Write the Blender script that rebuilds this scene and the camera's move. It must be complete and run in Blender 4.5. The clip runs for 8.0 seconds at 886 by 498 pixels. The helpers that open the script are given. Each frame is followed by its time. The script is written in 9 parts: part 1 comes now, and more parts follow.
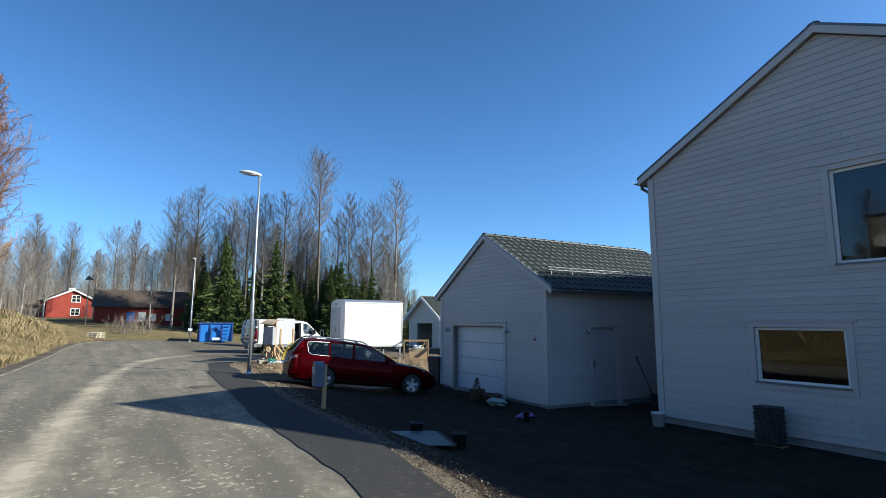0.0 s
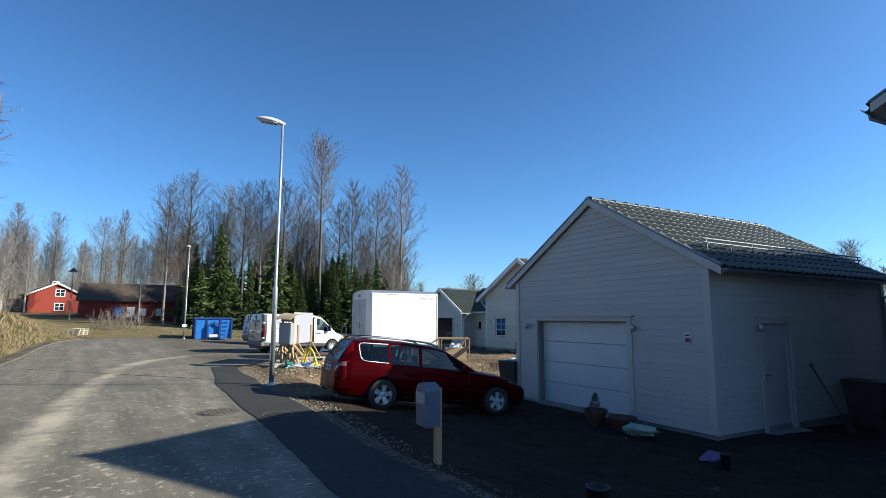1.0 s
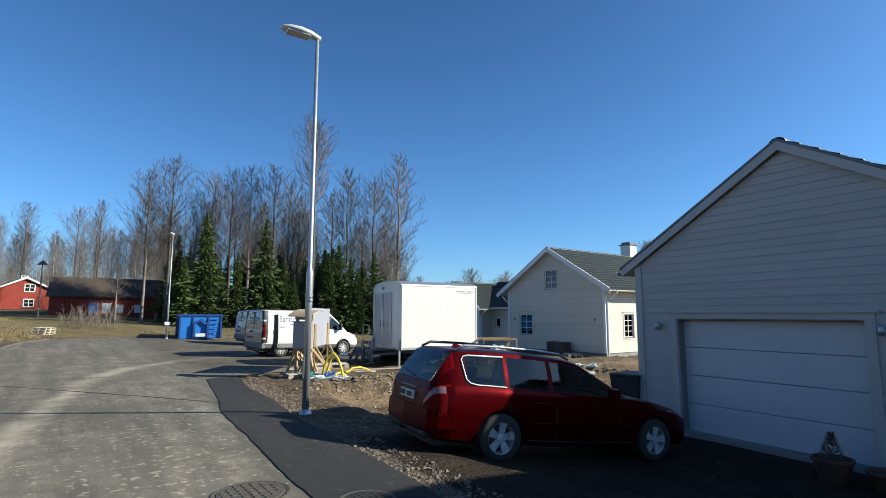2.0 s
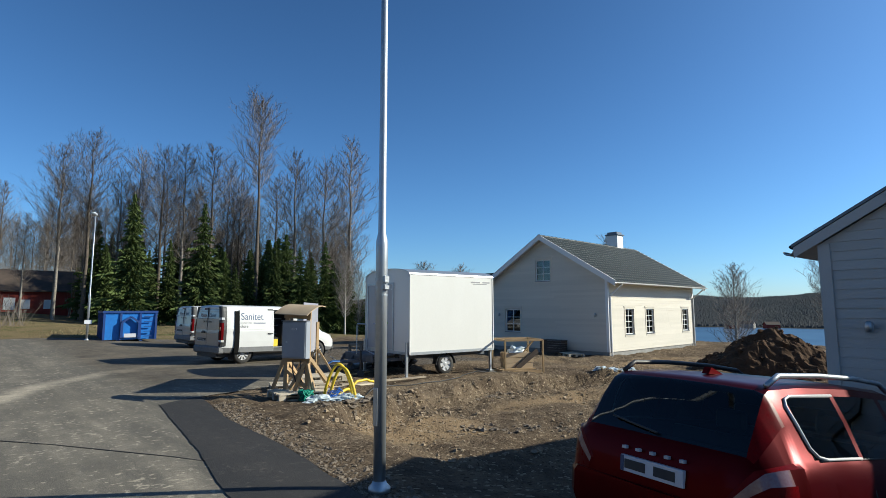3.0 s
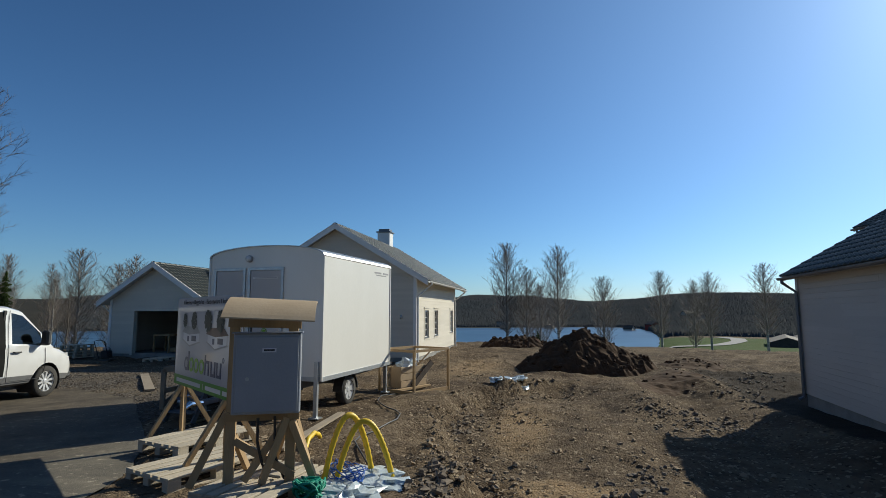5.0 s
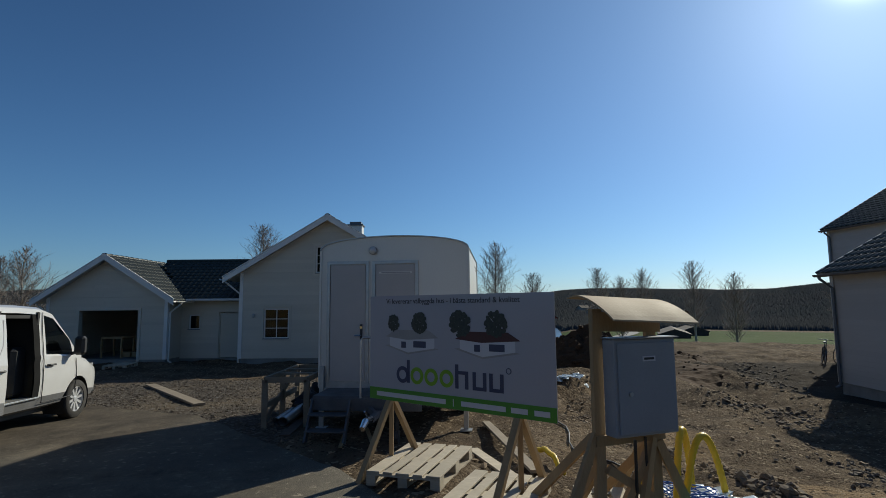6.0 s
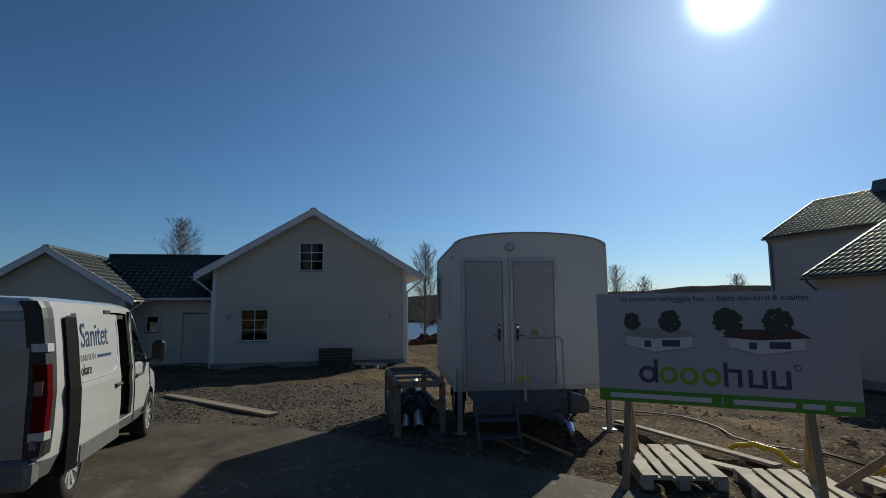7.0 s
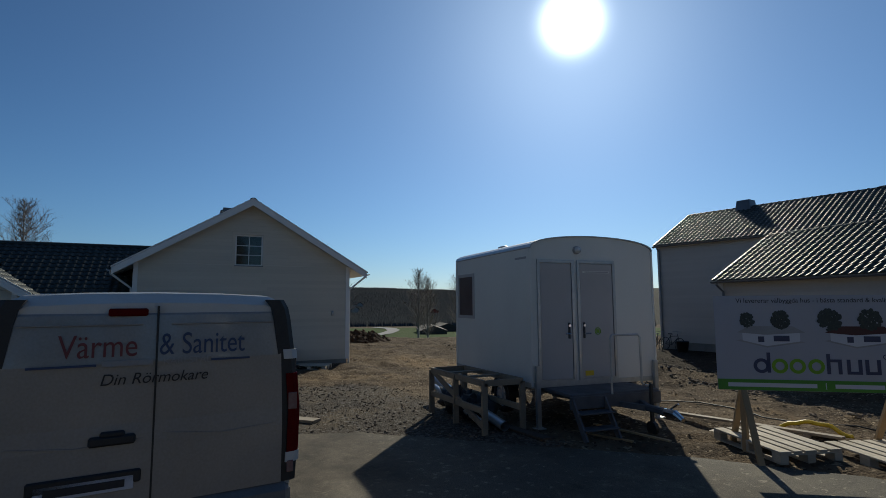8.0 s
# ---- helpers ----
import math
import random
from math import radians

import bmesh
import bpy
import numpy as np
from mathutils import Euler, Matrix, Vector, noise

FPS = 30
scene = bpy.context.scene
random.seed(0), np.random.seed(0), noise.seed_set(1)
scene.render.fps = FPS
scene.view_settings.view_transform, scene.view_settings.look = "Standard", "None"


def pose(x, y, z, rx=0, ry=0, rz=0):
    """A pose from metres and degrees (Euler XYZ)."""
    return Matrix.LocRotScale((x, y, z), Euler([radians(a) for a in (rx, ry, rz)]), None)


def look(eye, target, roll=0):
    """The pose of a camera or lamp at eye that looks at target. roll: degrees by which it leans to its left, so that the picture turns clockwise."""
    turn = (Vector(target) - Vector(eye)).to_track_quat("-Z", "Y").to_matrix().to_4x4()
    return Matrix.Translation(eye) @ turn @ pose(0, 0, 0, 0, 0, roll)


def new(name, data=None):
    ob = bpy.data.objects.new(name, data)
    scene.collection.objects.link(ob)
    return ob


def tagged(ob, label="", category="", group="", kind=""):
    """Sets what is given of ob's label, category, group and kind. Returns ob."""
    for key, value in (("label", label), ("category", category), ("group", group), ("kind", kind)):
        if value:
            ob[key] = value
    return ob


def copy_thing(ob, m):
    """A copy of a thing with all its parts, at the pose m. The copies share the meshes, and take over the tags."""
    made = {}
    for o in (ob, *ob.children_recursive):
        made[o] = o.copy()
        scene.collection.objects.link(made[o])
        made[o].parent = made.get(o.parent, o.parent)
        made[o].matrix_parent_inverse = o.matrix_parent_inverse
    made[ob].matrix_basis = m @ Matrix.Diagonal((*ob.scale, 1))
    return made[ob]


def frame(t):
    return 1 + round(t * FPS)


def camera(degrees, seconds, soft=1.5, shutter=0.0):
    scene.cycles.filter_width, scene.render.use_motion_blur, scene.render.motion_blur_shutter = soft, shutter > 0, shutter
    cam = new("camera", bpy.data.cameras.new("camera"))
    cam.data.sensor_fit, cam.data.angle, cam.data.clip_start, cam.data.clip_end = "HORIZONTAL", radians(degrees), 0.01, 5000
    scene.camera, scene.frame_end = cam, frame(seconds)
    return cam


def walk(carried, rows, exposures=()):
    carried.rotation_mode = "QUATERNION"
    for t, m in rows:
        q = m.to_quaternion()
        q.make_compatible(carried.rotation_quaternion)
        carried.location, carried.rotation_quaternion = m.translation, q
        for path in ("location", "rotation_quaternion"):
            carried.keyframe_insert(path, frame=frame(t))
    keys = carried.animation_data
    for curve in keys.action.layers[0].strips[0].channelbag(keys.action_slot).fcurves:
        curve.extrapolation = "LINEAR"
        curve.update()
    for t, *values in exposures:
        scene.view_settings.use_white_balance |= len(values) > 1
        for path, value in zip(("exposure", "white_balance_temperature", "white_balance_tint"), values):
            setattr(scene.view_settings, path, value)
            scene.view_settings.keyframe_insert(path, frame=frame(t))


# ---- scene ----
cam = camera(79.8, 8.0, soft=0.65)
PATH = [
    (0, (-2.279, -2.564, 2.167), (-1.182, -0.916, 2.447), 0.3),
    (0.5, (-2.065, -0.253, 2.163), (-0.953, 1.387, 2.437), 0.2),
    (1, (-1.835, 2.226, 2.155), (-0.711, 3.859, 2.416), 0.2),
    (1.5, (-1.572, 4.484, 2.158), (-0.441, 6.114, 2.415), 0.2),
    (3, (-0.897, 11.225, 2.211), (0.463, 12.674, 2.439), -0.1),
    (3.5, (-0.757, 13.082, 2.207), (0.716, 14.416, 2.435), -0.1),
    (4, (-0.588, 14.995, 2.195), (1.058, 16.108, 2.423), -0.1),
    (4.2, (-0.584, 15.715, 2.187), (1.157, 16.674, 2.416), -0.3),
    (5.5, (-0.127, 20.888, 2.206), (1.855, 21.029, 2.436), 0.0),
    (6, (0.069, 23.037, 2.25), (2.057, 23.054, 2.467), -0.5),
    (6.5, (0.38, 24.871, 2.24), (2.365, 24.764, 2.464), -0.5),
    (7, (0.736, 26.831, 2.251), (2.69, 26.464, 2.468), -0.5),
    (7.5, (1.228, 28.471, 2.257), (3.121, 27.862, 2.472), -0.4),
    (8, (1.76, 30.136, 2.3), (3.549, 29.267, 2.505), -0.3),
]
walk(cam, [(t, look(eye, target, roll)) for t, eye, target, roll in PATH],
     [(0.0, 1.14, 5760, 3), (1.5, 0.98, 5760, 3), (3.0, 0.68, 5760, 3), (4.2, 0.37, 5850, 3), (5.5, 0.04, 6020, 4), (7.0, -0.40, 6020, 4), (8.0, -0.40, 6020, 4)])

# ---- light ----
SUN_DIR = Vector((0.671, -0.571, 0.473)).normalized()
world = bpy.data.worlds.new("sky")
scene.world = world
world.use_nodes = True
wn = world.node_tree
sky = wn.nodes.new("ShaderNodeTexSky")
sky.sky_type = "NISHITA"
sky.sun_disc = False
sky.sun_elevation = math.asin(SUN_DIR.z)
sky.sun_rotation = math.atan2(SUN_DIR.x, SUN_DIR.y)
sky.air_density, sky.dust_density, sky.ozone_density = 1.0, 0.3, 7.5
clear = wn.nodes.new("ShaderNodeMix")
clear.data_type, clear.blend_type = "RGBA", "MULTIPLY"
clear.inputs["Factor"].default_value = 1.0
clear.inputs["B"].default_value = (0.95, 1.0, 1.02, 1)
wn.links.new(sky.outputs[0], clear.inputs["A"])
wn.links.new(clear.outputs["Result"], wn.nodes["Background"].inputs[0])
# the sun's own glare in the hazy air
tco, dot = wn.nodes.new("ShaderNodeTexCoord"), wn.nodes.new("ShaderNodeVectorMath")
dot.operation = "DOT_PRODUCT"
dot.inputs[1].default_value = SUN_DIR
wn.links.new(tco.outputs["Generated"], dot.inputs[0])
height, depth = wn.nodes.new("ShaderNodeSeparateXYZ"), wn.nodes.new("ShaderNodeMapRange")
wn.links.new(tco.outputs["Generated"], height.inputs[0])
wn.links.new(height.outputs["Z"], depth.inputs["Value"])
for key, value in (("From Min", 0.05), ("From Max", 0.75), ("To Min", 0.084), ("To Max", 0.053)):
    depth.inputs[key].default_value = value
wn.links.new(depth.outputs[0], wn.nodes["Background"].inputs[1])
clamp = wn.nodes.new("ShaderNodeMath")
clamp.operation = "MAXIMUM"
clamp.inputs[1].default_value = 0.0
wn.links.new(dot.outputs["Value"], clamp.inputs[0])
shade = wn.nodes["Background"].outputs[0]
for power, strength, colour in ((1700.0, 7.0, (1, 1, 0.97)), (60.0, 0.24, (0.90, 0.97, 1.0)), (5.0, 0.27, (0.44, 0.66, 1.0))):
    pw, bg, add = wn.nodes.new("ShaderNodeMath"), wn.nodes.new("ShaderNodeBackground"), wn.nodes.new("ShaderNodeAddShader")
    pw.operation = "POWER"
    pw.inputs[1].default_value = power
    wn.links.new(clamp.outputs[0], pw.inputs[0])
    sc_ = wn.nodes.new("ShaderNodeMath")
    sc_.operation = "MULTIPLY"
    sc_.inputs[1].default_value = strength
    wn.links.new(pw.outputs[0], sc_.inputs[0])
    bg.inputs[0].default_value = (*colour, 1)
    wn.links.new(sc_.outputs[0], bg.inputs[1])
    wn.links.new(shade, add.inputs[0])
    wn.links.new(bg.outputs[0], add.inputs[1])
    shade = add.outputs[0]
wn.links.new(shade, wn.nodes["World Output"].inputs[0])
sun = new("sun", bpy.data.lights.new("sun", "SUN"))
sun.data.energy, sun.data.angle, sun.data.color = 4.7, radians(0.53), (1.0, 0.88, 0.69)
sun.matrix_world = look(SUN_DIR * 50, (0, 0, 0))

# ---- materials ----
def nodes_of(m):
    return m.node_tree.nodes, m.node_tree.links


def mat(name, c1, c2=None, rough=0.6, metal=0.0, scale=3.0, fine=60.0, bump=0.0, bscale=40.0, rnd=0.0, spec=0.5, rvar=0.1, coat=0.0, streak=(1, 1, 1)):
    """A surface with stains at one scale, grain at another, relief and, for pieces, a tone of their own."""
    m = bpy.data.materials.new(name)
    m.use_nodes = True
    n, l = nodes_of(m)
    b = n["Principled BSDF"]
    c2 = c2 or tuple(v * 0.8 for v in c1)
    tc = n.new("ShaderNodeTexCoord")
    mp = n.new("ShaderNodeMapping")
    mp.inputs["Scale"].default_value = streak
    l.new(tc.outputs["Object"], mp.inputs["Vector"])
    n1 = n.new("ShaderNodeTexNoise")
    n1.inputs["Scale"].default_value, n1.inputs["Detail"].default_value = scale, 6
    n2 = n.new("ShaderNodeTexNoise")
    n2.inputs["Scale"].default_value, n2.inputs["Detail"].default_value = fine, 3
    l.new(mp.outputs[0], n1.inputs["Vector"])
    l.new(mp.outputs[0], n2.inputs["Vector"])
    add = n.new("ShaderNodeMath")
    add.operation = "MULTIPLY_ADD"
    l.new(n2.outputs["Fac"], add.inputs[0])
    add.inputs[1].default_value = 0.5
    l.new(n1.outputs["Fac"], add.inputs[2])
    ramp = n.new("ShaderNodeMapRange")
    ramp.inputs["From Min"].default_value, ramp.inputs["From Max"].default_value = 0.5, 1.0
    l.new(add.outputs[0], ramp.inputs["Value"])
    mix = n.new("ShaderNodeMix")
    mix.data_type = "RGBA"
    mix.inputs["A"].default_value, mix.inputs["B"].default_value = (*c1, 1), (*c2, 1)
    l.new(ramp.outputs[0], mix.inputs["Factor"])
    col = mix.outputs["Result"]
    if rnd:
        oi = n.new("ShaderNodeObjectInfo")
        hv = n.new("ShaderNodeHueSaturation")
        mr = n.new("ShaderNodeMapRange")
        mr.inputs["To Min"].default_value, mr.inputs["To Max"].default_value = 1 - rnd, 1 + rnd
        l.new(oi.outputs["Random"], mr.inputs["Value"])
        l.new(mr.outputs[0], hv.inputs["Value"])
        l.new(col, hv.inputs["Color"])
        col = hv.outputs[0]
    l.new(col, b.inputs["Base Color"])
    rr = n.new("ShaderNodeMapRange")
    rr.inputs["To Min"].default_value, rr.inputs["To Max"].default_value = max(0.02, rough - rvar), min(1, rough + rvar)
    l.new(n1.outputs["Fac"], rr.inputs["Value"])
    l.new(rr.outputs[0], b.inputs["Roughness"])
    b.inputs["Metallic"].default_value = metal
    b.inputs["Specular IOR Level"].default_value = spec
    b.inputs["Coat Weight"].default_value = coat
    b.inputs["Coat Roughness"].default_value = 0.04
    if bump:
        n3 = n.new("ShaderNodeTexNoise")
        n3.inputs["Scale"].default_value, n3.inputs["Detail"].default_value = bscale, 4
        l.new(mp.outputs[0], n3.inputs["Vector"])
        bp = n.new("ShaderNodeBump")
        bp.inputs["Strength"].default_value, bp.inputs["Distance"].default_value = bump, 0.02
        l.new(n3.outputs["Fac"], bp.inputs["Height"])
        l.new(bp.outputs[0], b.inputs["Normal"])
    return m


def glass_mat(name, tint=(0.8, 0.85, 0.85), clear=0.6):
    """Window glass: a mirror sheen over a partly clear, tinted pane."""
    m = bpy.data.materials.new(name)
    m.use_nodes = True
    n, l = nodes_of(m)
    n.remove(n["Principled BSDF"])
    t = n.new("ShaderNodeBsdfTransparent")
    t.inputs[0].default_value = (*[v * clear for v in tint], 1)
    g = n.new("ShaderNodeBsdfGlossy")
    g.inputs["Roughness"].default_value = 0.02
    f = n.new("ShaderNodeFresnel")
    f.inputs[0].default_value = 1.6
    mx = n.new("ShaderNodeMixShader")
    l.new(f.outputs[0], mx.inputs[0])
    l.new(t.outputs[0], mx.inputs[1])
    l.new(g.outputs[0], mx.inputs[2])
    l.new(mx.outputs[0], n["Material Output"].inputs[0])
    return m


M_SIDING = mat("painted_siding", (0.50, 0.47, 0.44), (0.44, 0.415, 0.385), 0.65, scale=0.8, fine=30, bump=0.15, bscale=60, rnd=0.04, streak=(0.3, 0.3, 2))
M_SIDING_H = mat("cream_siding", (0.63, 0.575, 0.48), (0.55, 0.505, 0.42), 0.65, scale=0.8, fine=30, bump=0.15, bscale=60, rnd=0.04, streak=(0.3, 0.3, 2))
M_TRIM = mat("white_trim", (0.78, 0.77, 0.74), (0.70, 0.69, 0.67), 0.5, scale=1.5, bump=0.08)
M_SIDEDOOR = mat("grey_door_paint", (0.46, 0.45, 0.45), (0.42, 0.41, 0.41), 0.5, scale=1.5)
M_TRIM_G = mat("greige_trim", (0.50, 0.47, 0.445), (0.45, 0.425, 0.40), 0.55, scale=1.5, bump=0.08)
M_GREYTRIM = mat("grey_sheet_metal", (0.16, 0.17, 0.19), (0.12, 0.13, 0.145), 0.42, 0.3, scale=2)
M_FOUND = mat("foundation_concrete", (0.30, 0.29, 0.27), (0.20, 0.195, 0.18), 0.9, scale=2.5, bump=0.3, bscale=80)
M_TILE = mat("grey_roof_tile", (0.042, 0.050, 0.045), (0.028, 0.033, 0.030), 0.44, scale=5, fine=120, bump=0.2, bscale=150, rnd=0.12, spec=0.28)
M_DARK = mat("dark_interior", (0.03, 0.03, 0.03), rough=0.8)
M_INTERIOR = mat("raw_interior", (0.32, 0.25, 0.17), (0.22, 0.17, 0.12), 0.8, scale=1.2)
M_PINEWALL = mat("yellow_pine_panel", (0.62, 0.40, 0.15), (0.50, 0.31, 0.11), 0.6, scale=1.5, fine=30, streak=(1, 1, 0.3))
M_GARAGE_DOOR = mat("white_door_paint", (0.62, 0.62, 0.63), (0.57, 0.57, 0.58), 0.45, scale=1.2)
M_GLASS = glass_mat("window_glass", (0.75, 0.8, 0.8), 0.55)
M_CARGLASS = glass_mat("car_glass", (0.42, 0.52, 0.50), 0.8)
M_LAMPGLASS = mat("clear_red_lamp", (0.24, 0.15, 0.145), (0.18, 0.08, 0.08), 0.2, scale=14, coat=0.4)
M_VANTRIM = mat("grey_body_plastic", (0.17, 0.17, 0.175), (0.13, 0.13, 0.13), 0.55, scale=6, bump=0.1)
M_GALV = mat("galvanised_steel", (0.50, 0.52, 0.54), (0.40, 0.42, 0.44), 0.42, 0.75, scale=9, fine=160, rvar=0.15, bump=0.05)
M_LAMPHEAD = mat("light_grey_lamp_shell", (0.55, 0.56, 0.57), rough=0.45, scale=6)
M_CHROME = mat("chrome", (0.75, 0.75, 0.76), (0.65, 0.65, 0.66), 0.15, 1.0, scale=8, rvar=0.05)
M_BLACK = mat("black_plastic", (0.018, 0.018, 0.02), (0.03, 0.03, 0.03), 0.5, scale=15, bump=0.1, bscale=200)
M_RUBBER = mat("tyre_rubber", (0.022, 0.021, 0.02), (0.05, 0.045, 0.04), 0.85, scale=8, bump=0.2, bscale=120)
M_RED_PAINT = mat("dark_red_car_paint", (0.072, 0.0012, 0.0028), (0.060, 0.0012, 0.0026), 0.32, 0.6, scale=3, fine=400, spec=0.03, coat=0.05, rvar=0.04)
# Rear doors' copy of the white van paint, with their shade put into the colour.
M_VANREAR = mat("shaded_rear_paint", (0.33, 0.325, 0.325), (0.25, 0.24, 0.23), 0.32, 0.3, scale=1.2, coat=0.6, rvar=0.10)
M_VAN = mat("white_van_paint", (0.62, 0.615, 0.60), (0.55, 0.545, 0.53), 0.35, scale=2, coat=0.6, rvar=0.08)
M_VANGREY = mat("grey_bumper_plastic", (0.05, 0.052, 0.055), (0.08, 0.078, 0.075), 0.6, scale=8, bump=0.1)
M_RIM = mat("alloy_rim", (0.62, 0.62, 0.63), (0.5, 0.5, 0.5), 0.35, 0.35, scale=10)
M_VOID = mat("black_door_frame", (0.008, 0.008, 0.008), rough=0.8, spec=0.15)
M_REDLENS = mat("red_lens", (0.13, 0.003, 0.005), (0.09, 0.002, 0.003), 0.3, scale=20, spec=0.06)
M_CLEARLENS = mat("clear_lens", (0.6, 0.6, 0.6), rough=0.12, coat=1.0)
M_TRAILER = mat("white_trailer_panel", (0.72, 0.705, 0.66), (0.66, 0.645, 0.60), 0.4, scale=1.2, streak=(1, 1, 0.4))
M_TRAILERDOOR = mat("grey_trailer_door", (0.47, 0.445, 0.435), (0.42, 0.395, 0.385), 0.5, scale=1.5)
M_PLATFORM = mat("grey_blue_steel", (0.12, 0.125, 0.14), (0.085, 0.09, 0.10), 0.6, 0.3, scale=5)
M_WOOD = mat("raw_pine", (0.42, 0.29, 0.15), (0.33, 0.22, 0.11), 0.75, scale=4, fine=70, bump=0.2, bscale=60, rnd=0.12, streak=(1, 1, 0.25))
M_PALLET = mat("weathered_pallet_wood", (0.54, 0.47, 0.36), (0.40, 0.345, 0.26), 0.8, scale=4, fine=70, bump=0.3, bscale=60, rnd=0.2, streak=(1, 0.2, 1))
M_OLDPLANK = mat("weathered_plank", (0.30, 0.245, 0.175), (0.21, 0.17, 0.125), 0.8, scale=4, fine=70, bump=0.3, bscale=60, rnd=0.15, streak=(1, 0.25, 1))
M_PLY = mat("plywood", (0.50, 0.38, 0.24), (0.42, 0.31, 0.19), 0.75, scale=3, fine=40, bump=0.1)
M_METER = mat("grey_cabinet_paint", (0.30, 0.32, 0.36), (0.26, 0.28, 0.31), 0.45, 0.1, scale=2.5)
M_YELLOW = mat("yellow_corrugated_duct", (0.72, 0.50, 0.02), (0.62, 0.42, 0.02), 0.45, scale=8)
M_BLUECABLE = mat("blue_cable", (0.02, 0.12, 0.5), rough=0.4)
M_GREENBAG = mat("green_string", (0.01, 0.28, 0.18), (0.01, 0.20, 0.13), 0.6, scale=20, bump=0.6, bscale=60)
M_FILM = mat("clear_plastic_film", (0.60, 0.66, 0.68), (0.45, 0.52, 0.55), 0.22, scale=8, bump=0.8, bscale=14, spec=0.8)
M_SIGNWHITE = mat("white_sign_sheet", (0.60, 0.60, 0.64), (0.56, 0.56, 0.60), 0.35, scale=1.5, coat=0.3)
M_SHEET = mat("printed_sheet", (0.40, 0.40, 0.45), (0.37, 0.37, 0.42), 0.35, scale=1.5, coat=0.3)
M_SIGNGREEN = mat("green_print", (0.09, 0.28, 0.03), (0.08, 0.25, 0.03), 0.4, scale=2)
M_LIME = mat("lime_print", (0.22, 0.42, 0.02), rough=0.4)
M_NAVY = mat("navy_print", (0.05, 0.06, 0.12), rough=0.4)
M_BLUEPRINT = mat("blue_print", (0.04, 0.07, 0.16), rough=0.4)
M_REDPRINT = mat("red_print", (0.19, 0.04, 0.05), rough=0.4)
M_BLACKPRINT = mat("black_print", (0.03, 0.03, 0.035), rough=0.5)
M_GREYPRINT = mat("grey_print", (0.35, 0.34, 0.34), rough=0.5)
M_TREEPRINT = mat("dark_tree_print", (0.02, 0.03, 0.03), (0.05, 0.06, 0.05), rough=0.5, scale=30)
M_BLUEBOX = mat("blue_container_paint", (0.03, 0.20, 0.62), (0.025, 0.15, 0.48), 0.5, scale=2, bump=0.1)
M_NAVYBOX = mat("dark_blue_frame_paint", (0.015, 0.05, 0.22), (0.02, 0.05, 0.16), 0.5, scale=3)
M_FALU = mat("falu_red_boards", (0.26, 0.035, 0.02), (0.18, 0.025, 0.016), 0.85, scale=2, fine=40, bump=0.2, streak=(4, 4, 0.4))
M_OLDROOF = mat("old_dark_roof", (0.085, 0.06, 0.045), (0.05, 0.038, 0.03), 0.85, scale=1.5, bump=0.4, bscale=10)
M_BARK = mat("grey_bark", (0.31, 0.275, 0.235), (0.12, 0.105, 0.09), 0.9, scale=6, bump=0.5, bscale=25, spec=0.08)
M_BIRCH = mat("birch_bark", (0.55, 0.53, 0.48), (0.16, 0.14, 0.12), 0.8, scale=5, fine=14, bump=0.3, streak=(1, 1, 2.5))
M_BARK_DARK = mat("dark_brown_bark", (0.15, 0.125, 0.10), (0.075, 0.062, 0.05), 0.9, scale=6, bump=0.5, bscale=25, spec=0.08)
M_TWIG = mat("bare_twigs", (0.215, 0.180, 0.150), (0.15, 0.125, 0.105), 0.9, scale=0.8, rnd=0.25, spec=0.08)
M_NEEDLE = mat("spruce_needles", (0.046, 0.068, 0.020), (0.085, 0.108, 0.034), 0.75, scale=1.2, fine=9, rnd=0.25, spec=0.08)
def far_mat():
    """Distant crowns: dark conifers and paler bare trees, a tone to each; distance haze is put into the blue-grey base.
    """
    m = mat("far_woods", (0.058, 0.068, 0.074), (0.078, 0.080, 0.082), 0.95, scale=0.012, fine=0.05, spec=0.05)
    n, l = nodes_of(m)
    geo, hv, mr = n.new("ShaderNodeNewGeometry"), n.new("ShaderNodeHueSaturation"), n.new("ShaderNodeMapRange")
    mr.inputs["To Min"].default_value, mr.inputs["To Max"].default_value = 0.86, 1.14
    l.new(geo.outputs["Random Per Island"], mr.inputs["Value"])
    l.new(mr.outputs[0], hv.inputs["Value"])
    base = n["Principled BSDF"].inputs["Base Color"]
    l.new(base.links[0].from_socket, hv.inputs["Color"])
    l.new(hv.outputs[0], base)
    return m


M_FARWOOD = far_mat()
M_STRAW = mat("dry_grass", (0.30, 0.23, 0.13), (0.19, 0.155, 0.08), 0.9, scale=1.5, fine=20, spec=0.08)
M_STONE = mat("loose_stone", (0.33, 0.26, 0.18), (0.22, 0.165, 0.11), 0.9, scale=6, bump=0.4, bscale=40, spec=0.08)
M_RUBBLE = mat("broken_stone", (0.225, 0.185, 0.145), (0.13, 0.105, 0.08), 0.9, scale=5, fine=30, bump=0.4, bscale=40, spec=0.08)
M_SOIL = mat("dark_topsoil", (0.10, 0.06, 0.035), (0.05, 0.031, 0.019), 0.95, scale=2.5, fine=25, bump=1.0, bscale=12, spec=0.08)
M_TERRA = mat("brown_plant_pot", (0.10, 0.05, 0.03), (0.07, 0.035, 0.022), 0.6, scale=8)
M_BUCKET = mat("white_bucket_plastic", (0.66, 0.67, 0.68), rough=0.4, scale=5)
M_BINBLACK = mat("dark_bin_plastic", (0.035, 0.032, 0.03), rough=0.55, scale=5)
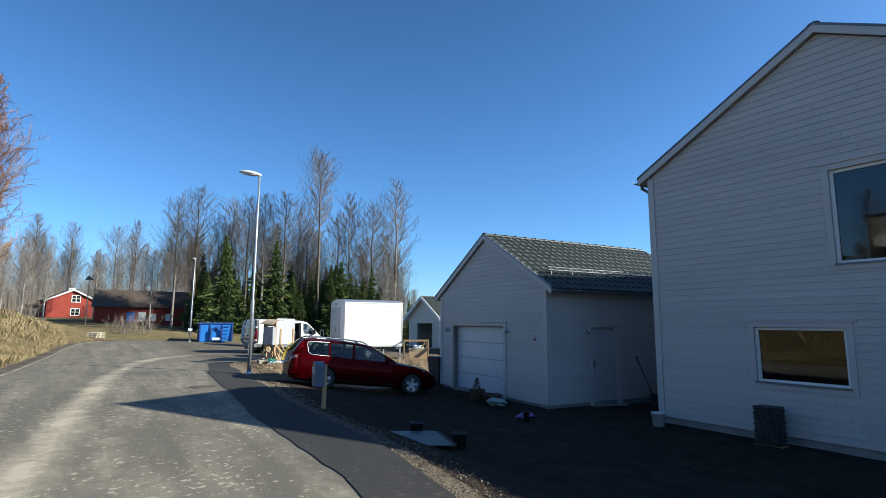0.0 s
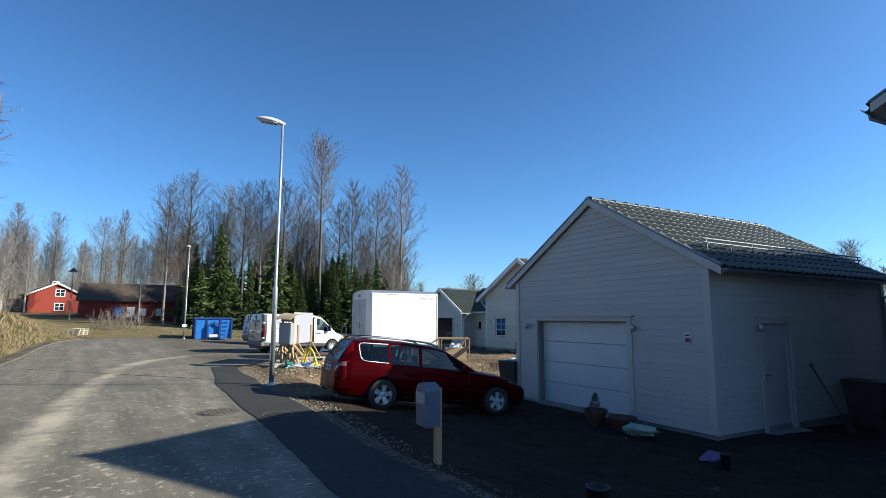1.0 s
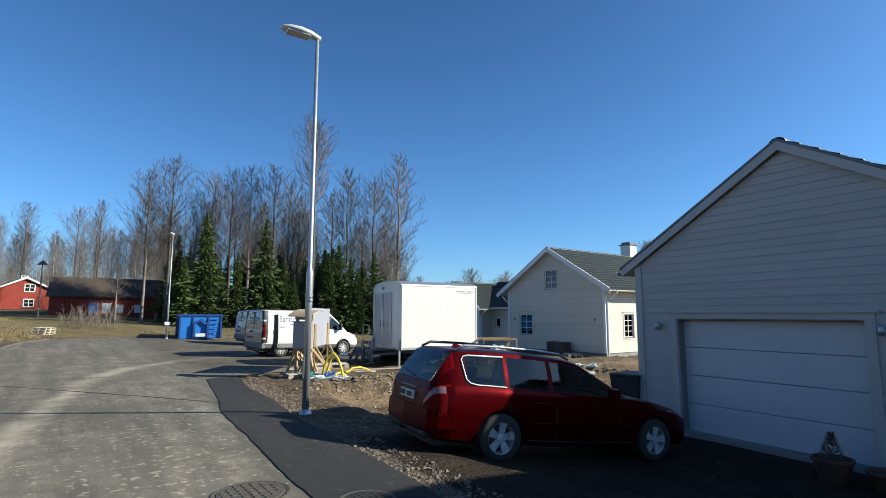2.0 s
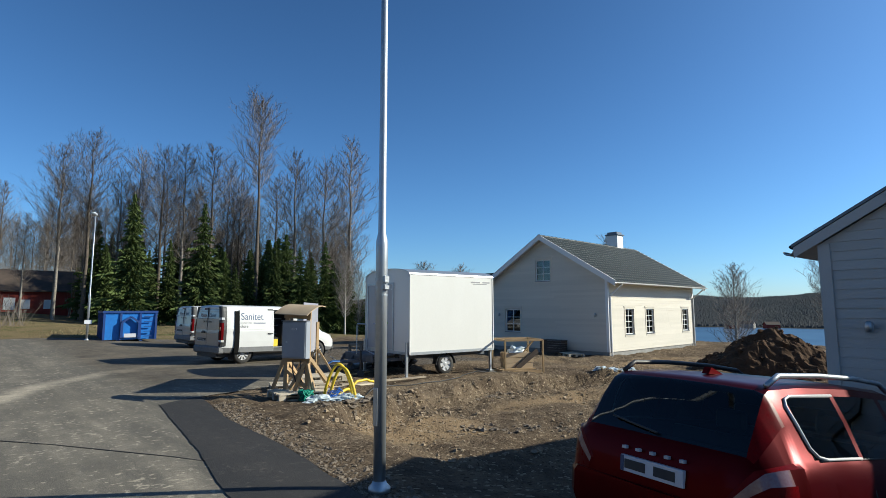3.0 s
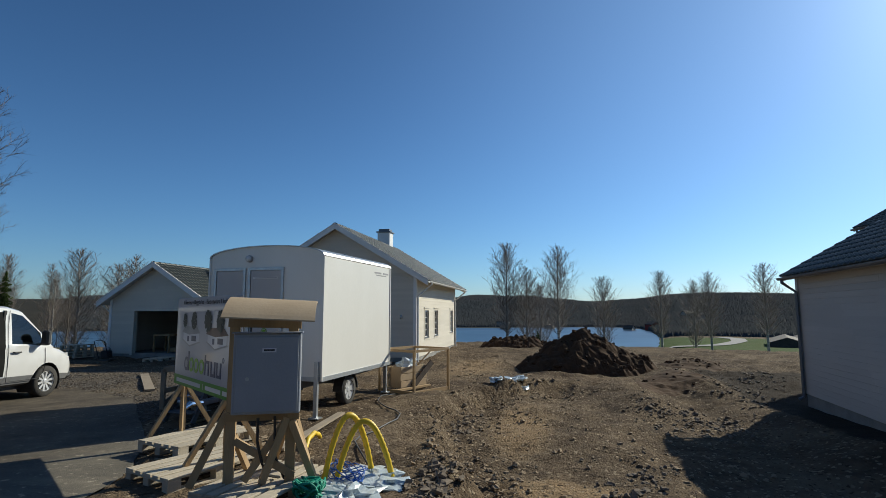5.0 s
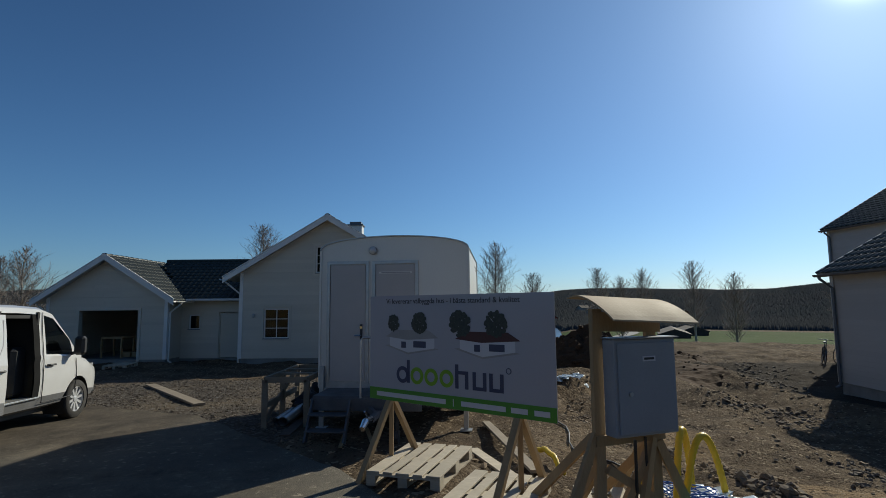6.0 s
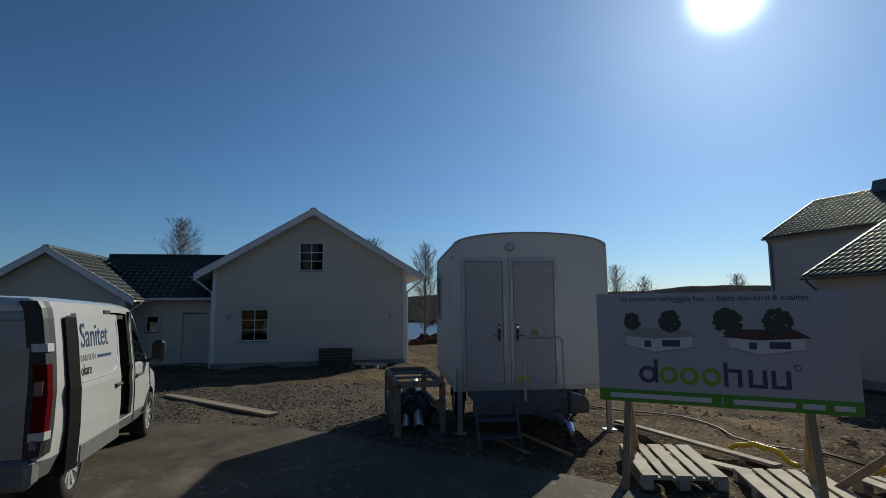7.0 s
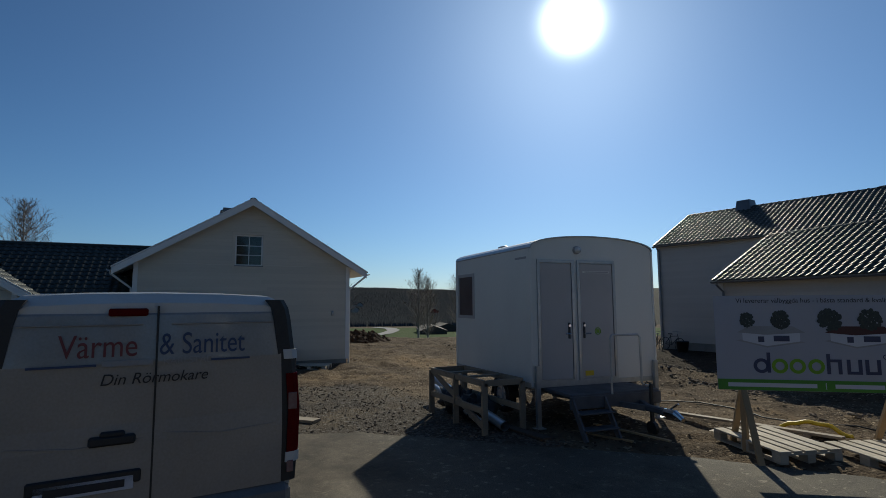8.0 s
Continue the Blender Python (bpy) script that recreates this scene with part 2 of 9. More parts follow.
M_SAGE = mat("pale_green_sack", (0.35, 0.45, 0.38), (0.28, 0.38, 0.32), 0.5, scale=6, bump=0.5, bscale=15)
M_IRON = mat("cast_iron", (0.10, 0.085, 0.07), (0.16, 0.14, 0.11), 0.7, 0.5, scale=20, bump=0.5, bscale=90)
M_FARWALL = mat("pale_far_walls", (0.34, 0.32, 0.29), rough=0.8)


def asphalt_mat(name, base, dust, amount):
    """Asphalt with sandy dust streaks along the way of the wheels."""
    m = bpy.data.materials.new(name)
    m.use_nodes = True
    n, l = nodes_of(m)
    b = n["Principled BSDF"]
    tc = n.new("ShaderNodeTexCoord")
    mp = n.new("ShaderNodeMapping")
    mp.inputs["Rotation"].default_value = (0, 0, radians(-12))
    mp.inputs["Scale"].default_value = (1.0, 0.10, 1)
    l.new(tc.outputs["Object"], mp.inputs["Vector"])
    streaks, patches, grit = [n.new("ShaderNodeTexNoise") for _ in range(3)]
    streaks.inputs["Scale"].default_value, streaks.inputs["Detail"].default_value = 1.7, 12
    streaks.inputs["Roughness"].default_value = 0.68
    patches.inputs["Scale"].default_value, patches.inputs["Detail"].default_value = 0.8, 13
    patches.inputs["Roughness"].default_value = 0.78
    grit.inputs["Scale"].default_value, grit.inputs["Detail"].default_value = 90, 4
    l.new(mp.outputs[0], streaks.inputs["Vector"])
    l.new(tc.outputs["Object"], patches.inputs["Vector"])
    l.new(tc.outputs["Object"], grit.inputs["Vector"])
    def ramp(src, lo, hi, top):
        q = n.new("ShaderNodeMapRange")
        q.inputs["From Min"].default_value, q.inputs["From Max"].default_value, q.inputs["To Max"].default_value = lo, hi, top
        l.new(src, q.inputs["Value"])
        return q.outputs[0]

    def calc(op, x_, y_):
        q = n.new("ShaderNodeMath")
        q.operation, q.use_clamp = op, op == "ADD"
        l.new(x_, q.inputs[0])
        l.new(y_, q.inputs[1])
        return q.outputs[0]

    track = n.new("ShaderNodeAttribute")
    track.attribute_name = "dust"
    fade = ramp(patches.outputs["Fac"], 0.34, 0.66, 1.0)
    wheel = ramp(calc("MULTIPLY", track.outputs["Fac"], ramp(patches.outputs["Fac"], 0.25, 0.60, 1.0)), 0.15, 0.75, 0.85)
    thin = calc("MULTIPLY", ramp(streaks.outputs["Fac"], 0.42, 0.66, 0.55 * amount), fade)
    sandy = calc("ADD", thin, wheel)
    g = n.new("ShaderNodeMapRange")
    g.inputs["From Min"].default_value, g.inputs["From Max"].default_value = 0.3, 0.7
    g.inputs["To Min"].default_value, g.inputs["To Max"].default_value = 0.6, 1.4
    l.new(grit.outputs["Fac"], g.inputs["Value"])
    mx = n.new("ShaderNodeMix")
    mx.data_type = "RGBA"
    mx.inputs["A"].default_value, mx.inputs["B"].default_value = (*base, 1), (*dust, 1)
    l.new(sandy, mx.inputs["Factor"])
    mul = n.new("ShaderNodeMix")
    mul.data_type, mul.blend_type = "RGBA", "MULTIPLY"
    mul.inputs["Factor"].default_value = 1
    mud = n.new("ShaderNodeAttribute")
    mud.attribute_name = "mud"
    ms = n.new("ShaderNodeMath")
    ms.operation = "MULTIPLY_ADD"
    l.new(streaks.outputs["Fac"], ms.inputs[0])
    ms.inputs[1].default_value = 0.8
    l.new(mud.outputs["Fac"], ms.inputs[2])
    mr = n.new("ShaderNodeMapRange")
    mr.inputs["From Min"].default_value, mr.inputs["From Max"].default_value = 0.75, 1.25
    mr.inputs["To Max"].default_value = 0.85
    l.new(ms.outputs[0], mr.inputs["Value"])
    earth = n.new("ShaderNodeMix")
    earth.data_type = "RGBA"
    earth.inputs["A"].default_value, earth.inputs["B"].default_value = (0.032, 0.026, 0.020, 1), (0.135, 0.108, 0.077, 1)
    er = n.new("ShaderNodeMapRange")
    er.inputs["From Min"].default_value, er.inputs["From Max"].default_value = 0.36, 0.66
    l.new(patches.outputs["Fac"], er.inputs["Value"])
    l.new(er.outputs[0], earth.inputs["Factor"])
    mm = n.new("ShaderNodeMix")
    mm.data_type = "RGBA"
    l.new(mr.outputs[0], mm.inputs["Factor"])
    fl = n.new("ShaderNodeTexNoise")
    fl.inputs["Scale"].default_value, fl.inputs["Detail"].default_value, fl.inputs["Roughness"].default_value = 10.0, 6, 0.66
    l.new(tc.outputs["Object"], fl.inputs["Vector"])
    fr_ = n.new("ShaderNodeMapRange")
    fr_.inputs["From Min"].default_value, fr_.inputs["From Max"].default_value = 0.62, 0.67
    fr_.inputs["To Max"].default_value = 0.6 * amount
    clump = n.new("ShaderNodeMath")
    clump.operation = "MULTIPLY_ADD"
    l.new(ramp(patches.outputs["Fac"], 0.40, 0.62, 1.0), clump.inputs[0])
    clump.inputs[1].default_value = 0.07
    l.new(fl.outputs["Fac"], clump.inputs[2])
    l.new(clump.outputs[0], fr_.inputs["Value"])
    scuff = n.new("ShaderNodeMix")
    scuff.data_type = "RGBA"
    scuff.inputs["B"].default_value = (*[min(0.6, v * 1.25) for v in dust], 1)
    l.new(fr_.outputs[0], scuff.inputs["Factor"])
    l.new(mx.outputs["Result"], scuff.inputs["A"])
    l.new(scuff.outputs["Result"], mm.inputs["A"])
    l.new(earth.outputs["Result"], mm.inputs["B"])
    l.new(mm.outputs["Result"], mul.inputs["A"])
    l.new(g.outputs[0], mul.inputs["B"])
    l.new(mul.outputs["Result"], b.inputs["Base Color"])
    b.inputs["Roughness"].default_value = 0.9
    b.inputs["Specular IOR Level"].default_value = 0.2
    bp = n.new("ShaderNodeBump")
    bp.inputs["Strength"].default_value, bp.inputs["Distance"].default_value = 0.5, 0.01
    l.new(grit.outputs["Fac"], bp.inputs["Height"])
    l.new(bp.outputs[0], b.inputs["Normal"])
    return m


M_ASPHALT = asphalt_mat("worn_asphalt", (0.116, 0.105, 0.086), (0.38, 0.33, 0.25), 1.0)
M_FRESH = asphalt_mat("fresh_asphalt", (0.035, 0.034, 0.034), (0.14, 0.12, 0.10), 0.35)


def ground_mat():
    """Bare earth, gravel and dry grass, by the masks that the sheet carries."""
    m = bpy.data.materials.new("ground")
    m.use_nodes = True
    n, l = nodes_of(m)
    b = n["Principled BSDF"]
    tc = n.new("ShaderNodeTexCoord")

    def noise_of(scale, detail=6, rough=0.6):
        t = n.new("ShaderNodeTexNoise")
        t.inputs["Scale"].default_value, t.inputs["Detail"].default_value, t.inputs["Roughness"].default_value = scale, detail, rough
        l.new(tc.outputs["Object"], t.inputs["Vector"])
        return t.outputs["Fac"]

    def blend(a, b_, fac, lo=0.35, hi=0.65):
        r = n.new("ShaderNodeMapRange")
        r.inputs["From Min"].default_value, r.inputs["From Max"].default_value = lo, hi
        l.new(fac, r.inputs["Value"])
        x = n.new("ShaderNodeMix")
        x.data_type = "RGBA"
        for key, v in (("A", a), ("B", b_)):
            if isinstance(v, tuple):
                x.inputs[key].default_value = (*v, 1)
            else:
                l.new(v, x.inputs[key])
        l.new(r.outputs[0], x.inputs["Factor"])
        return x.outputs["Result"]

    def mask(name):
        """A mask of the sheet with a ragged edge."""
        a = n.new("ShaderNodeAttribute")
        a.attribute_name = name
        s = n.new("ShaderNodeMath")
        s.operation = "MULTIPLY_ADD"
        l.new(noise_of(1.7, 8), s.inputs[0])
        s.inputs[1].default_value = 0.7
        l.new(a.outputs["Fac"], s.inputs[2])
        return s.outputs[0]

    big, mid, fine = noise_of(0.5), noise_of(2.2, 8, 0.7), noise_of(28, 4)
    dirt = blend((0.165, 0.122, 0.080), (0.085, 0.063, 0.044), mid, 0.38, 0.62)
    dirt = blend(dirt, (0.22, 0.165, 0.108), big, 0.48, 0.66)
    dirt = blend(dirt, (0.082, 0.064, 0.048), fine, 0.56, 0.76)
    dirt = blend(dirt, (0.28, 0.198, 0.115), mask("sand"), 0.70, 1.0)
    dirt = blend(dirt, (0.070, 0.054, 0.040), noise_of(0.9, 10, 0.75), 0.56, 0.66)
    crumbs = n.new("ShaderNodeTexVoronoi")
    crumbs.inputs["Scale"].default_value = 24
    l.new(tc.outputs["Object"], crumbs.inputs["Vector"])
    sepc = n.new("ShaderNodeSeparateColor")
    l.new(crumbs.outputs["Color"], sepc.inputs[0])
    dirt = blend(dirt, (0.32, 0.255, 0.175), sepc.outputs[0], 0.92, 0.95)
    dirt = blend(dirt, (0.075, 0.052, 0.034), sepc.outputs[1], 0.92, 0.95)
    vor = n.new("ShaderNodeTexVoronoi")
    vor.inputs["Scale"].default_value = 22
    l.new(tc.outputs["Object"], vor.inputs["Vector"])
    gravel = blend((0.125, 0.104, 0.084), (0.055, 0.047, 0.039), fine, 0.35, 0.65)
    gravel = blend(gravel, (0.165, 0.13, 0.09), big, 0.48, 0.66)
    sepv = n.new("ShaderNodeSeparateColor")
    l.new(vor.outputs["Color"], sepv.inputs[0])
    gravel = blend(gravel, (0.20, 0.18, 0.155), sepv.outputs[0], 0.6, 1.0)
    grass = blend((0.20, 0.155, 0.085), (0.095, 0.10, 0.04), noise_of(0.6, 8, 0.7), 0.45, 0.65)
    grass = blend(grass, (0.16, 0.12, 0.06), fine, 0.5, 0.75)
    field = blend((0.055, 0.092, 0.022), (0.080, 0.102, 0.034), noise_of(0.08), 0.3, 0.7)
    wood = blend((0.05, 0.045, 0.036), (0.035, 0.034, 0.028), noise_of(0.05, 8), 0.3, 0.7)
    col = blend(dirt, gravel, mask("gravel"), 0.75, 0.95)
    # Drive soil: mud colour, darkened further for the shade lying on the drive.
    soil = blend((0.058, 0.045, 0.034), (0.032, 0.025, 0.020), mid)
    soil = blend(soil, (0.09, 0.072, 0.058), fine, 0.55, 0.75)
    soil = blend(soil, (0.19, 0.165, 0.135), noise_of(1.15, 9, 0.78), 0.635, 0.69)
    col = blend(col, soil, mask("soil"), 0.75, 0.95)
    col = blend(col, grass, mask("grass"), 0.75, 0.95)
    col = blend(col, field, mask("field"), 0.75, 0.95)
    col = blend(col, wood, mask("wood"), 0.75, 0.95)
    l.new(col, b.inputs["Base Color"])
    b.inputs["Roughness"].default_value = 0.95
    b.inputs["Specular IOR Level"].default_value = 0.06
    bp = n.new("ShaderNodeBump")
    bp.inputs["Strength"].default_value, bp.inputs["Distance"].default_value = 0.85, 0.06
    h = n.new("ShaderNodeMath")
    h.operation = "MULTIPLY_ADD"
    l.new(mid, h.inputs[0])
    h.inputs[1].default_value = 2.0
    h2 = n.new("ShaderNodeMath")
    h2.operation = "MULTIPLY_ADD"
    l.new(noise_of(8, 6, 0.65), h2.inputs[0])
    h2.inputs[1].default_value = 1.6
    l.new(fine, h2.inputs[2])
    l.new(h2.outputs[0], h.inputs[2])
    h3 = n.new("ShaderNodeMath")
    h3.operation = "MULTIPLY_ADD"
    l.new(crumbs.outputs["Distance"], h3.inputs[0])
    h3.inputs[1].default_value = -0.35
    l.new(h.outputs[0], h3.inputs[2])
    l.new(h3.outputs[0], bp.inputs["Height"])
    l.new(bp.outputs[0], b.inputs["Normal"])
    return m


M_GROUND = ground_mat()


def water_mat():
    m = mat("lake_water", (0.010, 0.026, 0.055), (0.012, 0.03, 0.06), 0.30, scale=0.02, bump=0.7, bscale=0.4)
    return m


M_WATER = water_mat()


# ---- mesh helpers ----
class MB:
    """Gathers vertices and faces of one mesh."""

    def __init__(self):
        self.v, self.f = [], []

    def add(self, vs, fs):
        k = len(self.v)
        self.v += [tuple(p) for p in vs]
        self.f += [tuple(i + k for i in f) for f in fs]
        return self

    def hexa(self, p):
        return self.add(p, [(3, 2, 1, 0), (4, 5, 6, 7), (0, 1, 5, 4), (1, 2, 6, 5), (2, 3, 7, 6), (3, 0, 4, 7)])

    def box(self, x0, x1, y0, y1, z0, z1, b=0.0):
        if b <= 0:
            return self.hexa([(x0, y0, z0), (x1, y0, z0), (x1, y1, z0), (x0, y1, z0), (x0, y0, z1), (x1, y0, z1), (x1, y1, z1), (x0, y1, z1)])
        bm = bmesh.new()
        bmesh.ops.create_cube(bm, size=1)
        for v in bm.verts:
            v.co = Vector(((x0 + x1) / 2 + v.co.x * (x1 - x0), (y0 + y1) / 2 + v.co.y * (y1 - y0), (z0 + z1) / 2 + v.co.z * (z1 - z0)))
        bmesh.ops.bevel(bm, geom=bm.edges[:], offset=b, segments=1, affect="EDGES")
        bm.verts.index_update()
        self.add([v.co for v in bm.verts], [[v.index for v in f.verts] for f in bm.faces])
        bm.free()
        return self

    def prism(self, poly, axis, a, b):
        """A polygon in the two other axes, drawn out along axis from a to b."""
        def put(p, w):
            q = list(p)
            q.insert("xyz".index(axis), w)
            return q
        k = len(poly)
        vs = [put(p, a) for p in poly] + [put(p, b) for p in poly]
        fs = [tuple(range(k))[::-1], tuple(range(k, 2 * k))] + [(i, (i + 1) % k, k + (i + 1) % k, k + i) for i in range(k)]
        return self.add(vs, fs)

    def tube(self, pts, radii, n=8, cap=True):
        pts = [Vector(p) for p in pts]
        if not isinstance(radii, (list, tuple)):
            radii = [radii] * len(pts)
        k = len(self.v)
        side = None
        for i, p in enumerate(pts):
            d = (pts[min(i + 1, len(pts) - 1)] - pts[max(i - 1, 0)]).normalized()
            if side is None:
                side = d.cross(Vector((0, 0, 1)) if abs(d.z) < 0.9 else Vector((1, 0, 0))).normalized()
            side = (side - d * side.dot(d)).normalized()
            up = d.cross(side)
            for j in range(n):
                a = 2 * math.pi * j / n
                self.v.append(tuple(p + (side * math.cos(a) + up * math.sin(a)) * radii[i]))
        for i in range(len(pts) - 1):
            for j in range(n):
                self.f.append((k + i * n + j, k + i * n + (j + 1) % n, k + (i + 1) * n + (j + 1) % n, k + (i + 1) * n + j))
        if cap:
            self.f.append(tuple(k + j for j in range(n))[::-1])
            self.f.append(tuple(k + (len(pts) - 1) * n + j for j in range(n)))
        return self

    def beam(self, a, b, w, h):
        """A squared timber from a to b."""
        a, b = Vector(a), Vector(b)
        d = (b - a).normalized()
        s = d.cross(Vector((0, 0, 1)) if abs(d.z) < 0.95 else Vector((0, 1, 0))).normalized()
        u = s.cross(d)
        s, u = s * w / 2, u * h / 2
        return self.hexa([a - s - u, a + s - u, a + s + u, a - s + u, b - s - u, b + s - u, b + s + u, b - s + u])

    def lathe(self, prof, n=16, at=(0, 0, 0), axis="z", cap=True):
        """A profile of (radius, height) turned about an axis."""
        k = len(self.v)
        for r, h in prof:
            for j in range(n):
                a = 2 * math.pi * j / n
                c, s = r * math.cos(a), r * math.sin(a)
                q = {"z": (c, s, h), "y": (c, h, s), "x": (h, c, s)}[axis]
                self.v.append((q[0] + at[0], q[1] + at[1], q[2] + at[2]))
        for i in range(len(prof) - 1):
            for j in range(n):
                self.f.append((k + i * n + j, k + i * n + (j + 1) % n, k + (i + 1) * n + (j + 1) % n, k + (i + 1) * n + j))
        if cap:
            self.f.append(tuple(k + j for j in range(n))[::-1])
            self.f.append(tuple(k + (len(prof) - 1) * n + j for j in range(n)))
        return self

    def blob(self, at, r, seed=0, n=8, rough=0.25, squash=(1, 1, 1)):
        k = len(self.v)
        rows = max(4, n // 2 + 1)
        for i in range(rows + 1):
            th = math.pi * i / rows
            for j in range(n):
                ph = 2 * math.pi * j / n
                d = Vector((math.sin(th) * math.cos(ph), math.sin(th) * math.sin(ph), math.cos(th)))
                q = r * (1 + rough * 2 * noise.noise(d * 1.7 + Vector((seed * 3.1, seed * 1.7, 0))))
                self.v.append((at[0] + d.x * q * squash[0], at[1] + d.y * q * squash[1], at[2] + d.z * q * squash[2]))
        for i in range(rows):
            for j in range(n):
                self.f.append((k + i * n + j, k + (i + 1) * n + j, k + (i + 1) * n + (j + 1) % n, k + i * n + (j + 1) % n))
        return self

    def mesh(self, name, material=None, smooth=False):
        me = bpy.data.meshes.new(name)
        me.from_pydata(self.v, [], self.f)
        if material:
            me.materials.append(material)
        if smooth:
            me.polygons.foreach_set("use_smooth", [True] * len(me.polygons))
        me.validate()
        me.update()
        return me


def part(name, mb, material, parent=None, label="", smooth=False, at=None):
    """One mesh object under a thing or a part."""
    me = mb.mesh(name, material, smooth) if isinstance(mb, MB) else mb
    ob = new(name, me)
    if parent:
        ob.parent = parent
    if at is not None:
        ob.matrix_basis = at
    if label:
        tagged(ob, label)
    return ob


def thing(name, label, category, m=None, group="", kind=""):
    ob = new(name)
    ob.empty_display_size = 0.2
    if m is not None:
        ob.matrix_basis = m
    return tagged(ob, label, category, group, kind)


def solid(name, mb, material, label, category, m=None, group="", kind="", smooth=False):
    """A thing of one mesh."""
    ob = part(name, mb, material, smooth=smooth, at=m)
    return tagged(ob, label, category, group, kind)


def ss(a, b, x):
    t = min(1.0, max(0.0, (x - a) / (b - a)))
    return t * t * (3 - 2 * t)


def lerp(a, b, t):
    return a + (b - a) * t


def along(pts, y):
    """The value at y of a line through (y, value) points."""
    if y <= pts[0][0]:
        return pts[0][1]
    for (a, va), (b, vb) in zip(pts, pts[1:]):
        if y <= b:
            return lerp(va, vb, (y - a) / (b - a))
    return pts[-1][1]


def nz(x, y, s, seed=0.0):
    return noise.noise(Vector((x / s, y / s, seed)))


# ---- ground ----
ROAD_L = [(-30, -5.2), (10, -4.6), (19, -4.35), (29, -3.7), (36, -3.2), (42, -2.4), (46, -1.2), (47.5, 0.5)]
ROAD_R = [(-30, -0.9), (0, -0.35), (2.6, 0.15), (7, 0.32), (10.4, 0.70), (12, 0.78), (16.3, 1.22), (18, 1.6), (20, 1.95), (22.4, 2.35), (22.9, 3.2), (23.35, 5.0), (24.35, 6.45), (26, 8.2), (27.6, 9.9), (30, 10.9), (34, 11.2), (40, 10.8), (44, 10.3), (47.5, 10.4)]
STRIP_R = [(-30, -0.1), (0, 0.35), (1.6, 0.63), (3.8, 1.04), (8.4, 1.22), (10.7, 1.55), (11.6, 1.65), (15.3, 1.95), (17.4, 2.35), (20, 2.6), (22.7, 3.1), (22.9, 3.2)]


def base_z(x, y):
    """The lie of the building land, without its small relief."""
    road = lerp(0.60, 0.42, ss(13, 22, y))
    road = lerp(road, 0.70, ss(30, 43, y))
    south = lerp(road, 0.06, ss(1.2, lerp(3.2, 6.1, ss(6.4, 10.5, y)), x))
    south = lerp(south, -0.2, ss(8, 16, x))
    north = lerp(road, 0.30, ss(3, 12, x))
    north = lerp(north, 0.0, ss(13, 20, x))
    return lerp(south, north, ss(13, 20, y))


def is_road(x, y, grow=0.0):
    return -30 < y < 47.5 + grow and along(ROAD_L, y) - grow < x < max(along(ROAD_R, y), along(STRIP_R, y) if y < 22.9 else -9) + grow


BANK = [(3.4, 19.2), (4.6, 19.55), (7, 20.35), (9.5, 20.95), (13.2, 20.5), (14.8, 19.3), (17, 17.6)]  # edge of the dug-out pit


def on_plot(x, y):
    """How much a place lies on the churned-up plot."""
    south = max(ss(13.0, 14.0, y), ss(15.0, 16.4, x) * ss(7.3, 8.3, y), ss(22.6, 24.0, x) * ss(-12, -6, y))
    return ss(2.6, 3.6, x) * south * (1 - ss(48, 56, x)) * (1 - ss(24.5, 26.5, y) * (1 - ss(14, 17, x)))


def far_z(x, y):
    dx, dy = x, y - 20
    r, az = math.hypot(dx, dy), math.degrees(math.atan2(dy, dx))
    lake = ss(-13, -8, az) * (1 - ss(52, 62, az))
    field = ss(-75, -55, az) * (1 - ss(-13, -8, az))
    z_lake = -14.5 * ss(35, 120, r) + (36 + 9 * nz(az, 0, 11) + 3 * nz(az, 3, 3)) * ss(352, 900, r)
    z_field = -5.5 * ss(35, 82, r) - 4.0 * ss(90, 230, r) + (34 + 9 * nz(az, 0, 11) + 3 * nz(az, 3, 3)) * ss(270, 900, r)
    z_rest = 1.5 * ss(40, 120, r) + 10 * ss(200, 900, r)
    return lake * z_lake + field * z_field + (1 - lake - field) * z_rest


